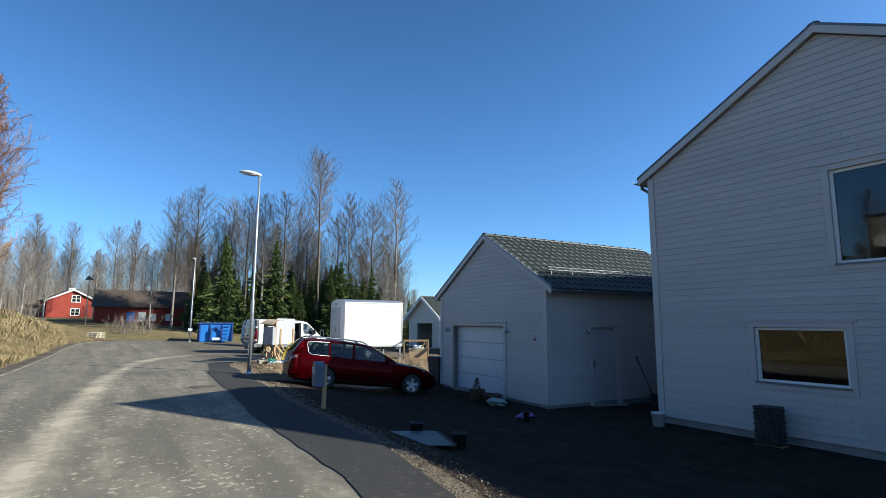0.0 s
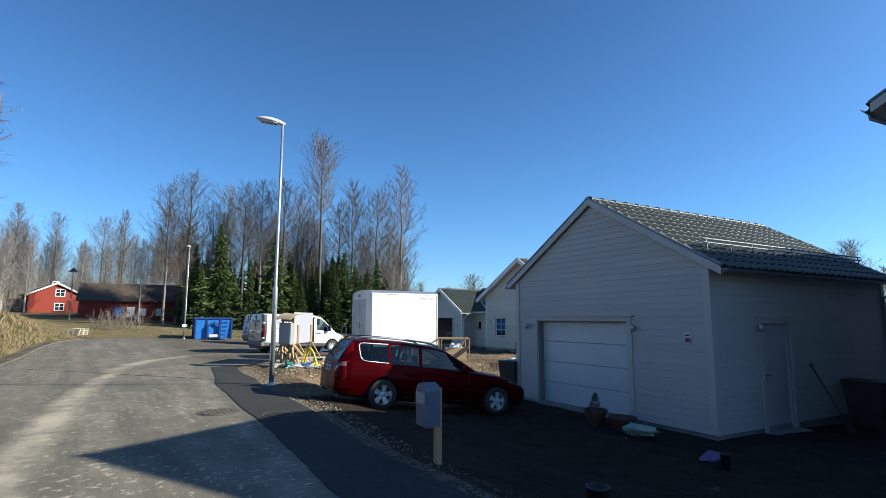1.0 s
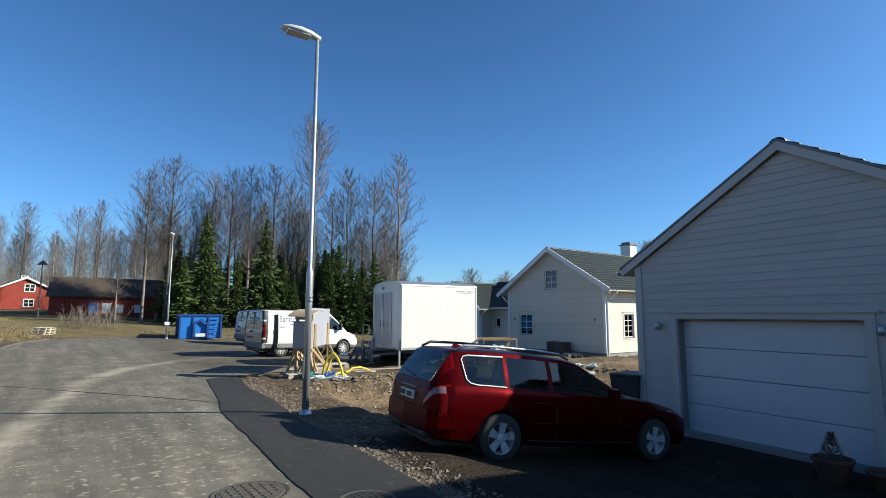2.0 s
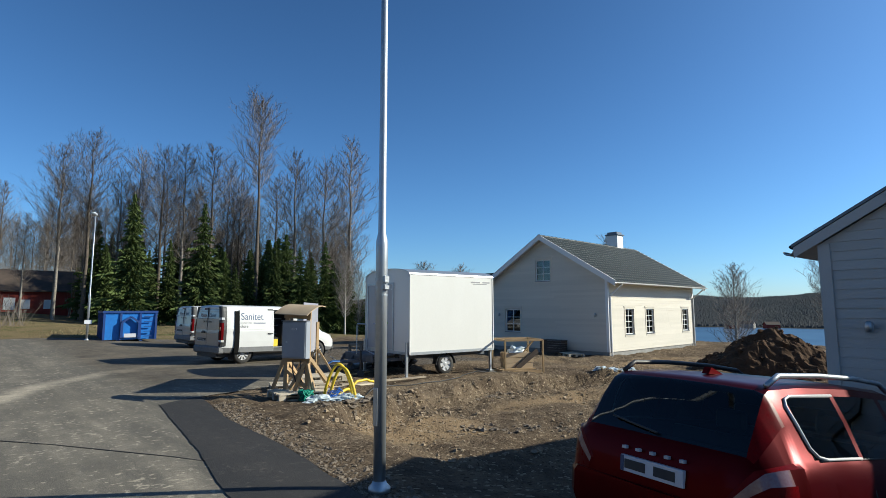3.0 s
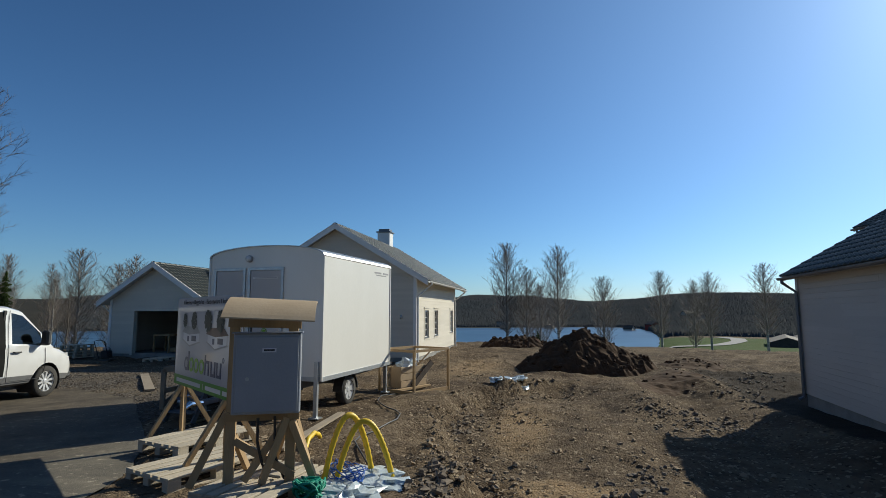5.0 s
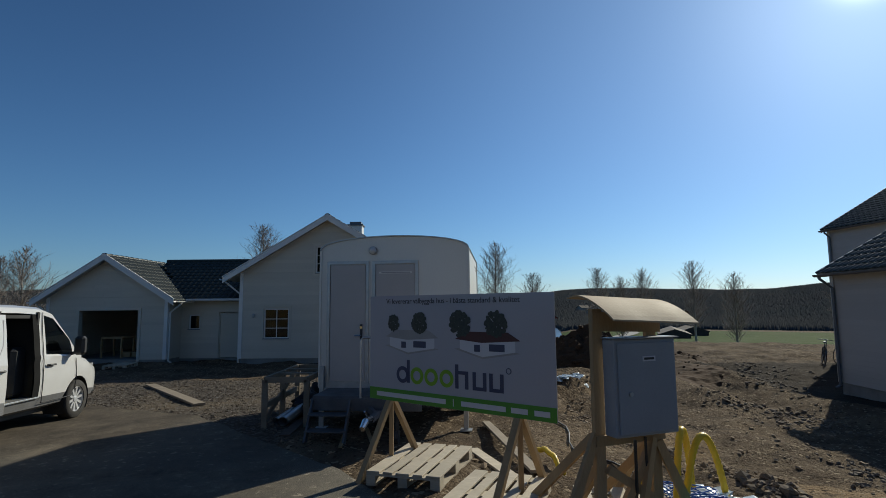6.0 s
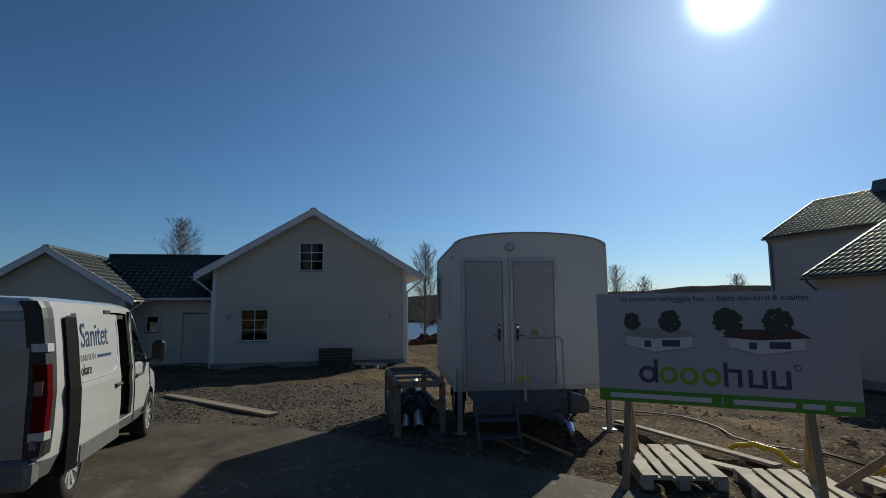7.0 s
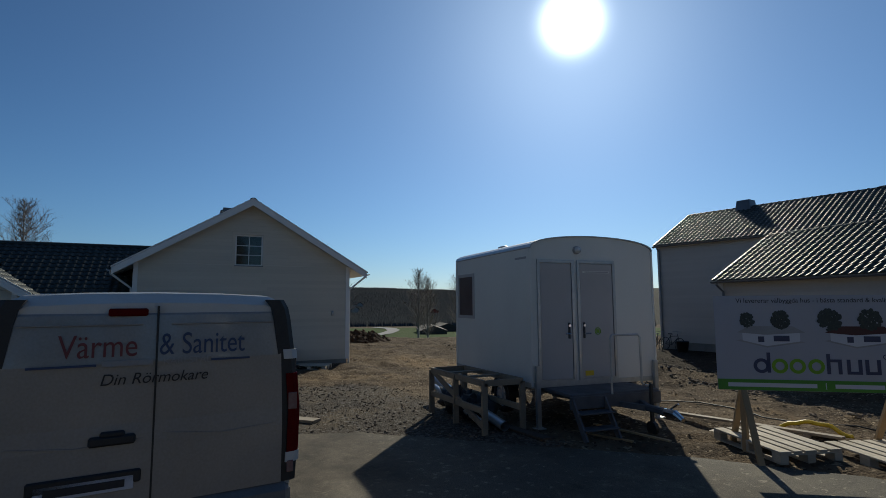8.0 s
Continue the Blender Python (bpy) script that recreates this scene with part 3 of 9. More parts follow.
def ground_z(x, y):
    z = base_z(x, y)
    near = 1 - ss(40, 70, math.hypot(x - 10, y - 20))
    edge = along(ROAD_L, y)
    if x < edge:
        z += 2.5 * ss(0.4, 10, edge - x) * (1 - ss(46, 72, y)) + 0.05 * nz(x, y, 0.8) * ss(0.3, 2, edge - x)
    if y > 47.5:
        z += 0.5 * ss(47.5, 60, y) + 0.8 * ss(60, 100, y) * (1 - ss(0, 25, x))
    z += far_z(x, y)
    if near > 0 and not is_road(x, y, 0.15):
        p = on_plot(x, y)
        bank = along(BANK, x) + 0.35 * nz(x, 0, 1.3) + 0.22 * nz(x, 3, 0.45)
        z -= 0.34 * p * (1 - ss(bank - 0.30, bank + 0.05, y)) * (1 - ss(14.5, 17.5, x)) * ss(3.4, 4.6, x) * ss(13.4, 15.0, y)
        rough = 0.45 + 0.9 * math.exp(-((y - bank + 0.3) / 0.6) ** 2) + 0.5 * ss(0.0, 0.5, nz(x, y, 2.6, 21))
        z += p * (0.12 * nz(x, y, 1.7, 2) + 0.12 * (0.45 - abs(nz(x, y, 0.9, 5))) * (0.6 + nz(x, y, 3, 8)) + rough * (0.075 * nz(x, y, 0.42, 7) + 0.05 * nz(x, y, 0.21, 9)))
        rut = math.sin((y - 16.8 + 0.05 * x + 0.8 * nz(x, 0, 6, 3)) * 3.4)
        z -= 0.07 * p * max(0, rut) ** 2 * ss(4, 6, x) * ss(-0.1, 0.35, nz(x, y, 4.5, 12))
        z += 0.35 * p * math.exp(-((x - 14.6) / 2.2) ** 2 - ((y - 16.4) / 0.8) ** 2) + 0.3 * p * math.exp(-((x - 19) / 3) ** 2 - ((y - 14.2) / 0.9) ** 2)
        z += (1 - p) * 0.02 * nz(x, y, 0.7, 3)
    return z


def spaced(lo, hi, step, far):
    a = list(np.arange(lo, hi + step / 2, step))
    s, x = step, a[-1]
    while x < far:
        s *= 1.14
        x += s
        a.append(x)
    s, x = step, a[0]
    while x > -far:
        s *= 1.14
        x -= s
        a.insert(0, x)
    return a


def build_ground():
    xs, ys = spaced(-6, 34, 0.15, 3500), spaced(-4, 36, 0.15, 3500)
    nx, ny = len(xs), len(ys)
    vs, grass, gravel, field, wood, soil, sand = [], [], [], [], [], [], []
    for y in ys:
        for x in xs:
            z = ground_z(x, y)
            road = is_road(x, y, -0.25)
            vs.append((x, y, z - (0.05 if road else 0.0)))
            edge = along(ROAD_L, y)
            r, az = math.hypot(x, y - 20), math.degrees(math.atan2(y - 20, x))
            g = ss(0.5, 1.1, edge - x) if y < 47 else ss(47.2, 48.5, y)
            grass.append(g * (1 - ss(110, 150, r)))
            gr = (1 - on_plot(x, y)) * (1 - g) * ss(0.2, 0.7, x - edge) * max(0.25, ss(21, 24, y))
            gr = max(gr, ss(-0.1, 0.2, edge - x) * (1 - ss(0.7, 1.3, edge - x)) if y < 46 else 0)
            off = x - along(STRIP_R, y)
            gr = max(gr, 0.9 * ss(-0.2, 0.0, off) * (1 - ss(0.12, 0.4, off)) * (1 - ss(14, 17, y)))
            gravel.append(gr * (1 - ss(30, 36, r)))
            soil.append(ss(0.12, 0.4, off) * (1 - ss(12.8, 14.2, y)) * (1 - ss(20, 26, x)) * ss(-12, -8, y))
            sand.append(on_plot(x, y) * max(math.exp(-((x - 5.4) / 1.7) ** 2 - ((y - 18.6) / 1.0) ** 2), 0.8 * math.exp(-((x - 10.5) / 3.0) ** 2 - ((y - 19.3) / 0.8) ** 2), 0.75 * math.exp(-((x - 20) / 6) ** 2 - ((y - 21.6) / 1.6) ** 2), 0.6 * math.exp(-((x - 17) / 3) ** 2 - ((y - 25.5) / 2.5) ** 2)))
            f = ss(36, 46, x) * (1 - ss(-9, -6, az)) * (1 - ss(250, 290, r))
            field.append(f)
            wood.append(max(ss(275, 330, r), ss(40, 70, x) * ss(-9, -5, az), ss(52, 62, y) * ss(8, 24, x), ss(100, 118, y)))
    fs = [(j * nx + i, j * nx + i + 1, (j + 1) * nx + i + 1, (j + 1) * nx + i) for j in range(ny - 1) for i in range(nx - 1)]
    mb = MB()
    mb.v, mb.f = vs, fs
    ob = solid("ground", mb, M_GROUND, "bare brown earth, gravel and dry grass of a building site", "ground", kind="structure", smooth=True)
    for name, values in (("grass", grass), ("gravel", gravel), ("field", field), ("wood", wood), ("soil", soil), ("sand", sand)):
        a = ob.data.attributes.new(name, "FLOAT", "POINT")
        a.data.foreach_set("value", values)


build_ground()


def sheet(left, right, y0, y1, dy, nx, lift, ragged):
    """A ruled sheet between two edge lines, with worn edges, lying on the land."""
    mb, rows = MB(), int((y1 - y0) / dy) + 1
    for j in range(rows):
        y = y0 + j * dy
        a = along(left, y) + ragged * nz(0, y, 0.45, 1) + ragged * 0.6 * nz(0, y, 0.12, 2)
        b = along(right, y) + ragged * nz(0, y, 0.5, 4) + ragged * 0.6 * nz(0, y, 0.14, 6)
        for i in range(nx + 1):
            x = lerp(a, b, i / nx)
            mb.v.append((x, y, base_z(x, y) + lift))
    for j in range(rows - 1):
        for i in range(nx):
            k = j * (nx + 1) + i
            mb.f.append((k, k + 1, k + nx + 2, k + nx + 1))
    return mb


road = solid("road", sheet(ROAD_L, ROAD_R, -30, 47.5, 0.15, 44, 0.012, 0.08), M_ASPHALT, "grey asphalt road with pale sandy dust and tyre tracks", "road", kind="structure", smooth=True)
mud = road.data.attributes.new("mud", "FLOAT", "POINT")
mud.data.foreach_set("value", [max(0.70 * ss(23.3, 25.5, v.co.y) * ss(1.0, 3.4, v.co.x), 0.95 * ss(26.2, 28.2, v.co.y) * ss(5.5, 8.0, v.co.x)) for v in road.data.vertices])
TRACK = [(-30, -3.3), (4, -2.76), (9.6, -2.3), (14, -1.85), (19.4, -1.2), (24.5, -0.3), (27.3, 0.95), (29.3, 2.95), (31.3, 5.4), (33.5, 9)]  # sandy wheel track

YARD = [(6, 29.1), (7.5, 29.08), (8.8, 28.95), (10.2, 28.5), (11.3, 27.85), (12.2, 26.7)]  # wheel tracks over the yard


def dusty(x, y):
    """How much sand the wheels have left: one broad track curving into the yard, and fainter ones beside it."""
    c = along(TRACK, y) + 0.06 * nz(0, y, 1.5, 3)
    w = 0.30 + 0.25 * ss(22, 30, y)
    v = 0.85 * math.exp(-((x - c) / w) ** 2) + 0.45 * math.exp(-((x - c - 0.75) / 0.3) ** 2) * (0.5 + nz(0, y, 4, 5)) + 0.30 * math.exp(-((x - c - 1.9) / 0.25) ** 2) * (0.5 + nz(0, y, 3, 8))
    for off in (0.0, -0.55):
        d = y - along(YARD, x) - off * (1 + 0.3 * ss(9, 12, x))
        v += 0.8 * math.exp(-(d / 0.16) ** 2) * ss(6.0, 7.2, x) * (0.75 + nz(x, y, 0.5, 6))
    return v * (1 - 0.5 * ss(33, 38, y)) + 0.35 * math.exp(-((x - along(ROAD_R, min(y, 22)) + 0.4) / 0.3) ** 2) * (1 - ss(18, 22, y))


dust_ = road.data.attributes.new("dust", "FLOAT", "POINT")
dust_.data.foreach_set("value", [dusty(v.co.x, v.co.y) for v in road.data.vertices])
solid("pavement", sheet([(y, x - 0.12) for y, x in ROAD_R], STRIP_R, -30, 22.9, 0.15, 6, 0.022, 0.03), M_FRESH, "fresh black asphalt strip beside the road", "pavement", kind="structure", smooth=True)

water = MB().add([(60, -140, -11.2), (3000, -140, -11.2), (3000, 2400, -11.2), (60, 2400, -11.2)], [(0, 1, 2, 3)])
solid("water", water, M_WATER, "calm blue lake below the building plots", "lake", kind="structure")


# ---- houses ----
def clip_span(z, gable):
    """The span across a wall at the height z; gable: (u0, u1, z_eave, u_apex, z_apex) or without a peak."""
    u0, u1, ze, ua, za = gable
    if za <= ze or z <= ze:
        return u0, u1
    t = min(1, (z - ze) / (za - ze))
    return lerp(u0, ua, t), lerp(u1, ua, t)


def board_mesh(name, a0, a1, b0, b1, z0, z1, thick, material):
    """A lapped board in the wall's plane (u, out, z): from a0..a1 at its foot to b0..b1 at its head, its foot proud."""
    t0, t1 = thick, thick * 0.35
    mb = MB().hexa([(a0, 0, z0), (a1, 0, z0), (a1, t0, z0), (a0, t0, z0), (b0, 0, z1), (b1, 0, z1), (b1, t1, z1), (b0, t1, z1)])
    return mb.mesh(name, material)


def wall_frame(p, q):
    """The pose of a wall whose foot runs from p to q: u along it, y outwards (to the right of the way from p to q), z up."""
    d = (Vector((*q, 0)) - Vector((*p, 0)))
    d.normalize()
    out = Vector((d.y, -d.x, 0))
    return Matrix(((d.x, out.x, 0, p[0]), (d.y, out.y, 0, p[1]), (0, 0, 1, 0), (0, 0, 0, 1)))


def siding(parent, m, gable, z0, openings, material, course=0.13, thick=0.014, as_parts=True):
    """Lapped boards over a wall in the frame m, leaving openings (u0, u1, z0, z1) free."""
    ztop = max(gable[2], gable[4])
    rest = MB()
    z = z0
    while z < ztop - 0.03:
        z1 = min(z + course, ztop)
        if z < gable[2] < z1 - 0.02 and gable[4] > gable[2]:
            z1 = gable[2]
        a0, a1 = clip_span(z, gable)
        b0, b1 = clip_span(z1, gable)
        cuts = sorted((o[0], o[1]) for o in openings if o[2] < z1 - 0.01 and o[3] > z + 0.01)
        spans, left = [], (a0, b0)
        for c0, c1 in cuts:
            if c0 - left[0] > 0.02:
                spans.append((left[0], c0, min(left[1], c0), c0))
            left = (max(c1, left[0]), max(c1, left[1]))
        if a1 - left[0] > 0.02:
            spans.append((left[0], a1, left[1], max(b1, left[1])))
        for s in spans:
            # long courses are jointed somewhere along them
            w = s[1] - s[0]
            pieces = [s]
            if w > 3.2:
                t = 0.35 + 0.3 * ((z * 7.3 + w) % 1.0)
                c = lerp(s[0], s[1], t)
                pieces = [(s[0], c - 0.001, s[2], c - 0.001), (c + 0.001, s[1], c + 0.001, s[3])]
            for e in pieces:
                me = board_mesh("board", e[0], e[1], min(max(e[2], e[0]), e[3]), e[3], z, z1 - 0.004, thick, material)
                if as_parts:
                    part("board", me, None, parent, at=m)
                else:
                    k = len(rest.v)
                    rest.v += [tuple(v.co) for v in me.vertices]
                    rest.f += [tuple(i + k for i in f.vertices) for f in me.polygons]
        z = z1
    return rest


def tile_mesh(w, h):
    """A pantile: a double wave across, stepped at its foot."""
    mb, n = MB(), 8
    for row, (s, lift) in enumerate(((0.0, 0.030), (0.02, 0.040), (h * 1.03, 0.012))):
        for i in range(n + 1):
            u = i / n * w
            mb.v.append((u, s, lift + 0.020 * math.sin(2 * math.pi * 1.0 * i / n + 0.6)))
    for r in range(2):
        for i in range(n):
            k = r * (n + 1) + i
            mb.f.append((k, k + 1, k + n + 2, k + n + 1))
    # the foot's thickness
    k = len(mb.v)
    for i in range(n + 1):
        u = i / n * w
        mb.v.append((u, 0.004, 0.0))
    for i in range(n):
        mb.f.append((k + i, k + i + 1, i + 1, i))
    return mb


def tiled(parent, foot, ridge_way, up_way, length, slope_len, limit, tw=0.25, th=0.30, clip=None):
    """Rows of roof tiles on a slope: foot is its lower corner, ridge_way and up_way unit vectors."""
    r, u = Vector(ridge_way).normalized(), Vector(up_way).normalized()
    nrm = r.cross(u)
    cols, rows = max(1, round(length / tw)), max(1, round(slope_len / th))
    tw, th = length / cols, slope_len / rows
    tm = tile_mesh(tw, th)
    me = tm.mesh("tile", M_TILE, True)
    rest, made = MB(), 0
    for j in range(rows):
        for i in range(cols):
            p = Vector(foot) + r * (i * tw) + u * (j * th)
            if clip and not clip(p + r * tw / 2 + u * th / 2):
                continue
            if made < limit:
                m = Matrix(((r.x, u.x, nrm.x, p.x), (r.y, u.y, nrm.y, p.y), (r.z, u.z, nrm.z, p.z), (0, 0, 0, 1)))
                part("tile", me, None, parent, at=m)
                made += 1
            else:
                rest.add([p + r * a + u * b + nrm * c for a, b, c in tm.v], tm.f)
    if rest.v:
        tagged(part("tile_field", rest, M_TILE, parent, smooth=True), kind="stuff")


def window(parent, m, u0, u1, z0, z1, bars=(0, 0), out=0.03, trim=0.10, depth=0.10, trim_mat=M_TRIM):
    """A window in a wall's frame: surround, frame, glazing bars, panes, sill."""
    w = thing("window", "", "")
    w.parent, w.matrix_basis = parent, m
    t = trim
    f = MB()
    f.box(u0 - t, u1 + t, 0.0, out, z1, z1 + t).box(u0 - t, u0, 0.0, out, z0 - t, z1).box(u1, u1 + t, 0.0, out, z0 - t, z1).box(u0, u1, 0.0, out, z0 - t, z0)
    f.box(u0 - t - 0.06, u1 + t + 0.06, 0.0, out + 0.025, z1 + t, z1 + t + 0.035)
    part("trim", f, trim_mat, w)
    fr = MB()
    e = 0.055
    fr.box(u0, u1, -depth, -depth + 0.06, z1 - e, z1).box(u0, u1, -depth, -depth + 0.06, z0, z0 + e).box(u0, u0 + e, -depth, -depth + 0.06, z0 + e, z1 - e).box(u1 - e, u1, -depth, -depth + 0.06, z0 + e, z1 - e)
    part("window_frame", fr, M_TRIM, w)
    part("window_sill", MB().box(u0 - 0.02, u1 + 0.02, -depth + 0.02, out + 0.03, z0 - 0.02, z0 + 0.012), M_GREYTRIM, w)
    nx, nzz = bars
    us = [lerp(u0 + e, u1 - e, i / (nx + 1)) for i in range(nx + 2)]
    zs = [lerp(z0 + e, z1 - e, i / (nzz + 1)) for i in range(nzz + 2)]
    if nx or nzz:
        b = MB()
        for u in us[1:-1]:
            b.box(u - 0.013, u + 0.013, -depth + 0.005, -depth + 0.055, z0 + e, z1 - e)
        for z in zs[1:-1]:
            b.box(u0 + e, u1 - e, -depth + 0.01, -depth + 0.05, z - 0.013, z + 0.013)
        part("glazing_bar", b, M_TRIM, w)
    for i in range(nx + 1):
        for j in range(nzz + 1):
            p = part("pane", MB().box(us[i], us[i + 1], -depth + 0.025, -depth + 0.033, zs[j], zs[j + 1]), M_GLASS, w)
            p.visible_shadow = False
    return w


def core_wall(parent, name, m, gable, z0, openings, thick=0.18, material=M_SIDING):
    """The wall behind the boards: strips between the openings, of full thickness."""
    mb = MB()
    peaked = gable[4] > gable[2]

    def top(u):
        if not peaked:
            return gable[2]
        t = (u - gable[0]) / (gable[3] - gable[0]) if u <= gable[3] else (gable[1] - u) / (gable[1] - gable[3])
        return lerp(gable[2], gable[4], t)

    us = sorted({gable[0], gable[1], *([gable[3]] if peaked else []), *[o[0] for o in openings], *[o[1] for o in openings]})
    for a, b in zip(us, us[1:]):
        mid = (a + b) / 2
        col = sorted((o[2], o[3]) for o in openings if o[0] < mid < o[1])
        z = z0
        for lo, hi in col:
            if lo > z:
                mb.box(a, b, -thick, 0, z, lo)
            z = hi
        mb.hexa([(a, -thick, z), (b, -thick, z), (b, 0, z), (a, 0, z), (a, -thick, top(a)), (b, -thick, top(b)), (b, 0, top(b)), (a, 0, top(a))])
    return part(name, mb, material, parent, at=m)


def gable_house(name, label, x0, x1, y0, y1, z0, z_eave, z_apex, over_e, over_g, west, south, north, wall_mat, tiles, parts=(True, True, True), found=0.25, barge=M_GREYTRIM, trim=M_TRIM):
    """A house with its ridge along x. west, south, north: openings (u0, u1, z0, z1) in each wall's own frame.
    tiles: how many tiles of the south and of the north slope are parts."""
    h = thing(name, label, "house")
    z_eave, z_apex = z_eave - 0.07, z_apex - 0.09
    ym = (y0 + y1) / 2
    zf = z0 + found
    part("foundation", MB().box(x0 + 0.03, x1 - 0.03, y0 + 0.03, y1 - 0.03, z0 - 0.6, zf), M_FOUND, h)
    # slope of the roof through the eave tips and the apex
    k = (z_apex - z_eave) / (ym - (y0 - over_e))
    wall_top = z_eave + k * over_e - 0.12
    peak = z_apex - 0.12
    gab = (0, y1 - y0, wall_top, (y1 - y0) / 2, peak)
    flat = (0, x1 - x0, wall_top, 0, 0)
    frames = {"west": wall_frame((x0, y1), (x0, y0)), "south": wall_frame((x0, y0), (x1, y0)), "east": wall_frame((x1, y0), (x1, y1)), "north": wall_frame((x1, y1), (x0, y1))}
    for side, g, op, show in (("west", gab, west, parts[0]), ("south", flat, south, parts[1]), ("north", flat, north, parts[2]), ("east", gab, [], False)):
        m = frames[side]
        wall = core_wall(h, "wall", m, g, zf, op, material=wall_mat)
        rest = siding(wall, Matrix.Identity(4), g, zf, op, wall_mat, as_parts=show)
        if rest.v:
            tagged(part("board", rest, wall_mat, wall), kind="stuff")
    # corner boards
    for cx, cy in ((x0, y0), (x0, y1), (x1, y0), (x1, y1)):
        sx, sy = (-1 if cx == x0 else 1), (-1 if cy == y0 else 1)
        c = MB()
        c.box(min(cx, cx + sx * 0.034), max(cx, cx + sx * 0.034), min(cy - sy * 0.11, cy + sy * 0.034), max(cy - sy * 0.11, cy + sy * 0.034), zf, wall_top - 0.01)
        c.box(min(cx - sx * 0.11, cx), max(cx - sx * 0.11, cx), min(cy, cy + sy * 0.034), max(cy, cy + sy * 0.034), zf, wall_top - 0.01)
        part("corner_board", c, trim, h)
    # roof deck
    xa, xb = x0 - over_g, x1 + over_g
    slope = math.hypot(ym - y0 + over_e, z_apex - z_eave)
    deep = 0.20 if trim is M_TRIM and name != "garage_building" else 0.12
    for sgn, yy, limit in ((1, y0 - over_e, tiles[0]), (-1, y1 + over_e, tiles[1])):
        deck = MB().hexa([(xa, yy, z_eave - 0.09), (xb, yy, z_eave - 0.09), (xb, ym, z_apex - 0.09), (xa, ym, z_apex - 0.09), (xa, yy, z_eave), (xb, yy, z_eave), (xb, ym, z_apex), (xa, ym, z_apex)])
        roof = part("roof", deck, trim, h)
        up = Vector((0, ym - yy, z_apex - z_eave)).normalized()
        way = Vector((sgn, 0, 0))
        tiled(roof, (xa + 0.02 if sgn > 0 else xb - 0.02, yy - sgn * 0.05, z_eave + 0.01), way, up, xb - xa - 0.04, slope + 0.02, limit)
        # gutter and its outlet
        g = MB()
        gy = yy - sgn * 0.07
        prof = [(gy + 0.065 * math.cos(math.pi + math.pi * i / 8), z_eave - 0.02 + 0.065 * math.sin(math.pi + math.pi * i / 8)) for i in range(9)]
        prof += [(gy + 0.058 * math.cos(2 * math.pi - math.pi * i / 8), z_eave - 0.02 + 0.058 * math.sin(2 * math.pi - math.pi * i / 8)) for i in range(9)]
        g.prism(prof, "x", xa - 0.02, xb + 0.02)
        part("gutter", g, barge, h)
        for px in ((x1 - 0.12,) if name == "garage_building" else (x0 + 0.12, x1 - 0.12)):
            wall_y = y0 - 0.07 if sgn > 0 else y1 + 0.07
            d = MB().tube([(px, gy, z_eave - 0.07), (px, gy, z_eave - 0.14), (px, wall_y, z_eave - 0.14 - abs(gy - wall_y) * 0.8), (px, wall_y, z0 + 0.05), (px, wall_y - sgn * 0.12, z0 - 0.03)], 0.04, 8)
            part("downpipe", d, barge, h)
        # barge boards on both gables
        for gx, ox in ((xa, -1), (xb, 1)):
            b = MB()
            xo, xi = gx + ox * 0.025, gx
            b.hexa([(xi, yy, z_eave - deep), (xo, yy, z_eave - deep), (xo, ym, z_apex - deep), (xi, ym, z_apex - deep), (xi, yy, z_eave + 0.03), (xo, yy, z_eave + 0.03), (xo, ym, z_apex + 0.03), (xi, ym, z_apex + 0.03)])
            part("barge_board", b, trim, h)
            b = MB()
            xo, xi = gx + ox * 0.035, gx - ox * 0.06
            b.hexa([(xi, yy - sgn * 0.02, z_eave + 0.032), (xo, yy - sgn * 0.02, z_eave + 0.032), (xo, ym, z_apex + 0.032), (xi, ym, z_apex + 0.032), (xi, yy - sgn * 0.02, z_eave + 0.075), (xo, yy - sgn * 0.02, z_eave + 0.075), (xo, ym, z_apex + 0.075), (xi, ym, z_apex + 0.075)])
            part("verge_flashing", b, barge, h)
    # ridge tiles
    n = round((xb - xa) / 0.38)
    for i in range(n):
        x = xa + (xb - xa) * i / n
        w = (xb - xa) / n
        prof0 = [(ym + 0.12 * math.cos(math.pi * k_ / 6), z_apex + 0.0 + 0.075 * math.sin(math.pi * k_ / 6)) for k_ in range(7)]
        rt = MB().prism(prof0, "x", x, x + w * 0.98)
        prof1 = [(ym + 0.132 * math.cos(math.pi * k_ / 6), z_apex + 0.0 + 0.092 * math.sin(math.pi * k_ / 6)) for k_ in range(7)]
        rt.prism(prof1, "x", x, x + w * 0.16)
        part("ridge_tile", rt, M_TILE, h)
    return h, frames


# the garage beside the road: ridge along x, its gable to the road
GX0, GX1, GY0, GY1, GZ = 7.57, 14.40, 7.40, 13.0, 0.02
GR = pose(GX0, GY0, 0, 0, 0, -4.7) @ pose(-GX0, -GY0, 0)
DU0, DU1, DZ0, DZ1 = GY1 - 12.15, GY1 - 9.30, 0.12, 2.10
garage, gf = gable_house("garage_building", "pale grey timber garage with a dark tiled roof", GX0, GX1, GY0, GY1, GZ, 3.13, 4.97, 0.31, 0.08,
                         [(DU0, DU1, 0.0, DZ1)], [(1.53, 2.50, 0.0, 2.10)], [], M_SIDING, (240, 240), found=0.12, trim=M_TRIM_G)
tagged(garage, category="garage")
garage.matrix_basis = GR
gd = thing("garage_door", "", "")
gd.parent, gd.matrix_basis = garage, gf["west"] @ pose(0, -0.20, 0)
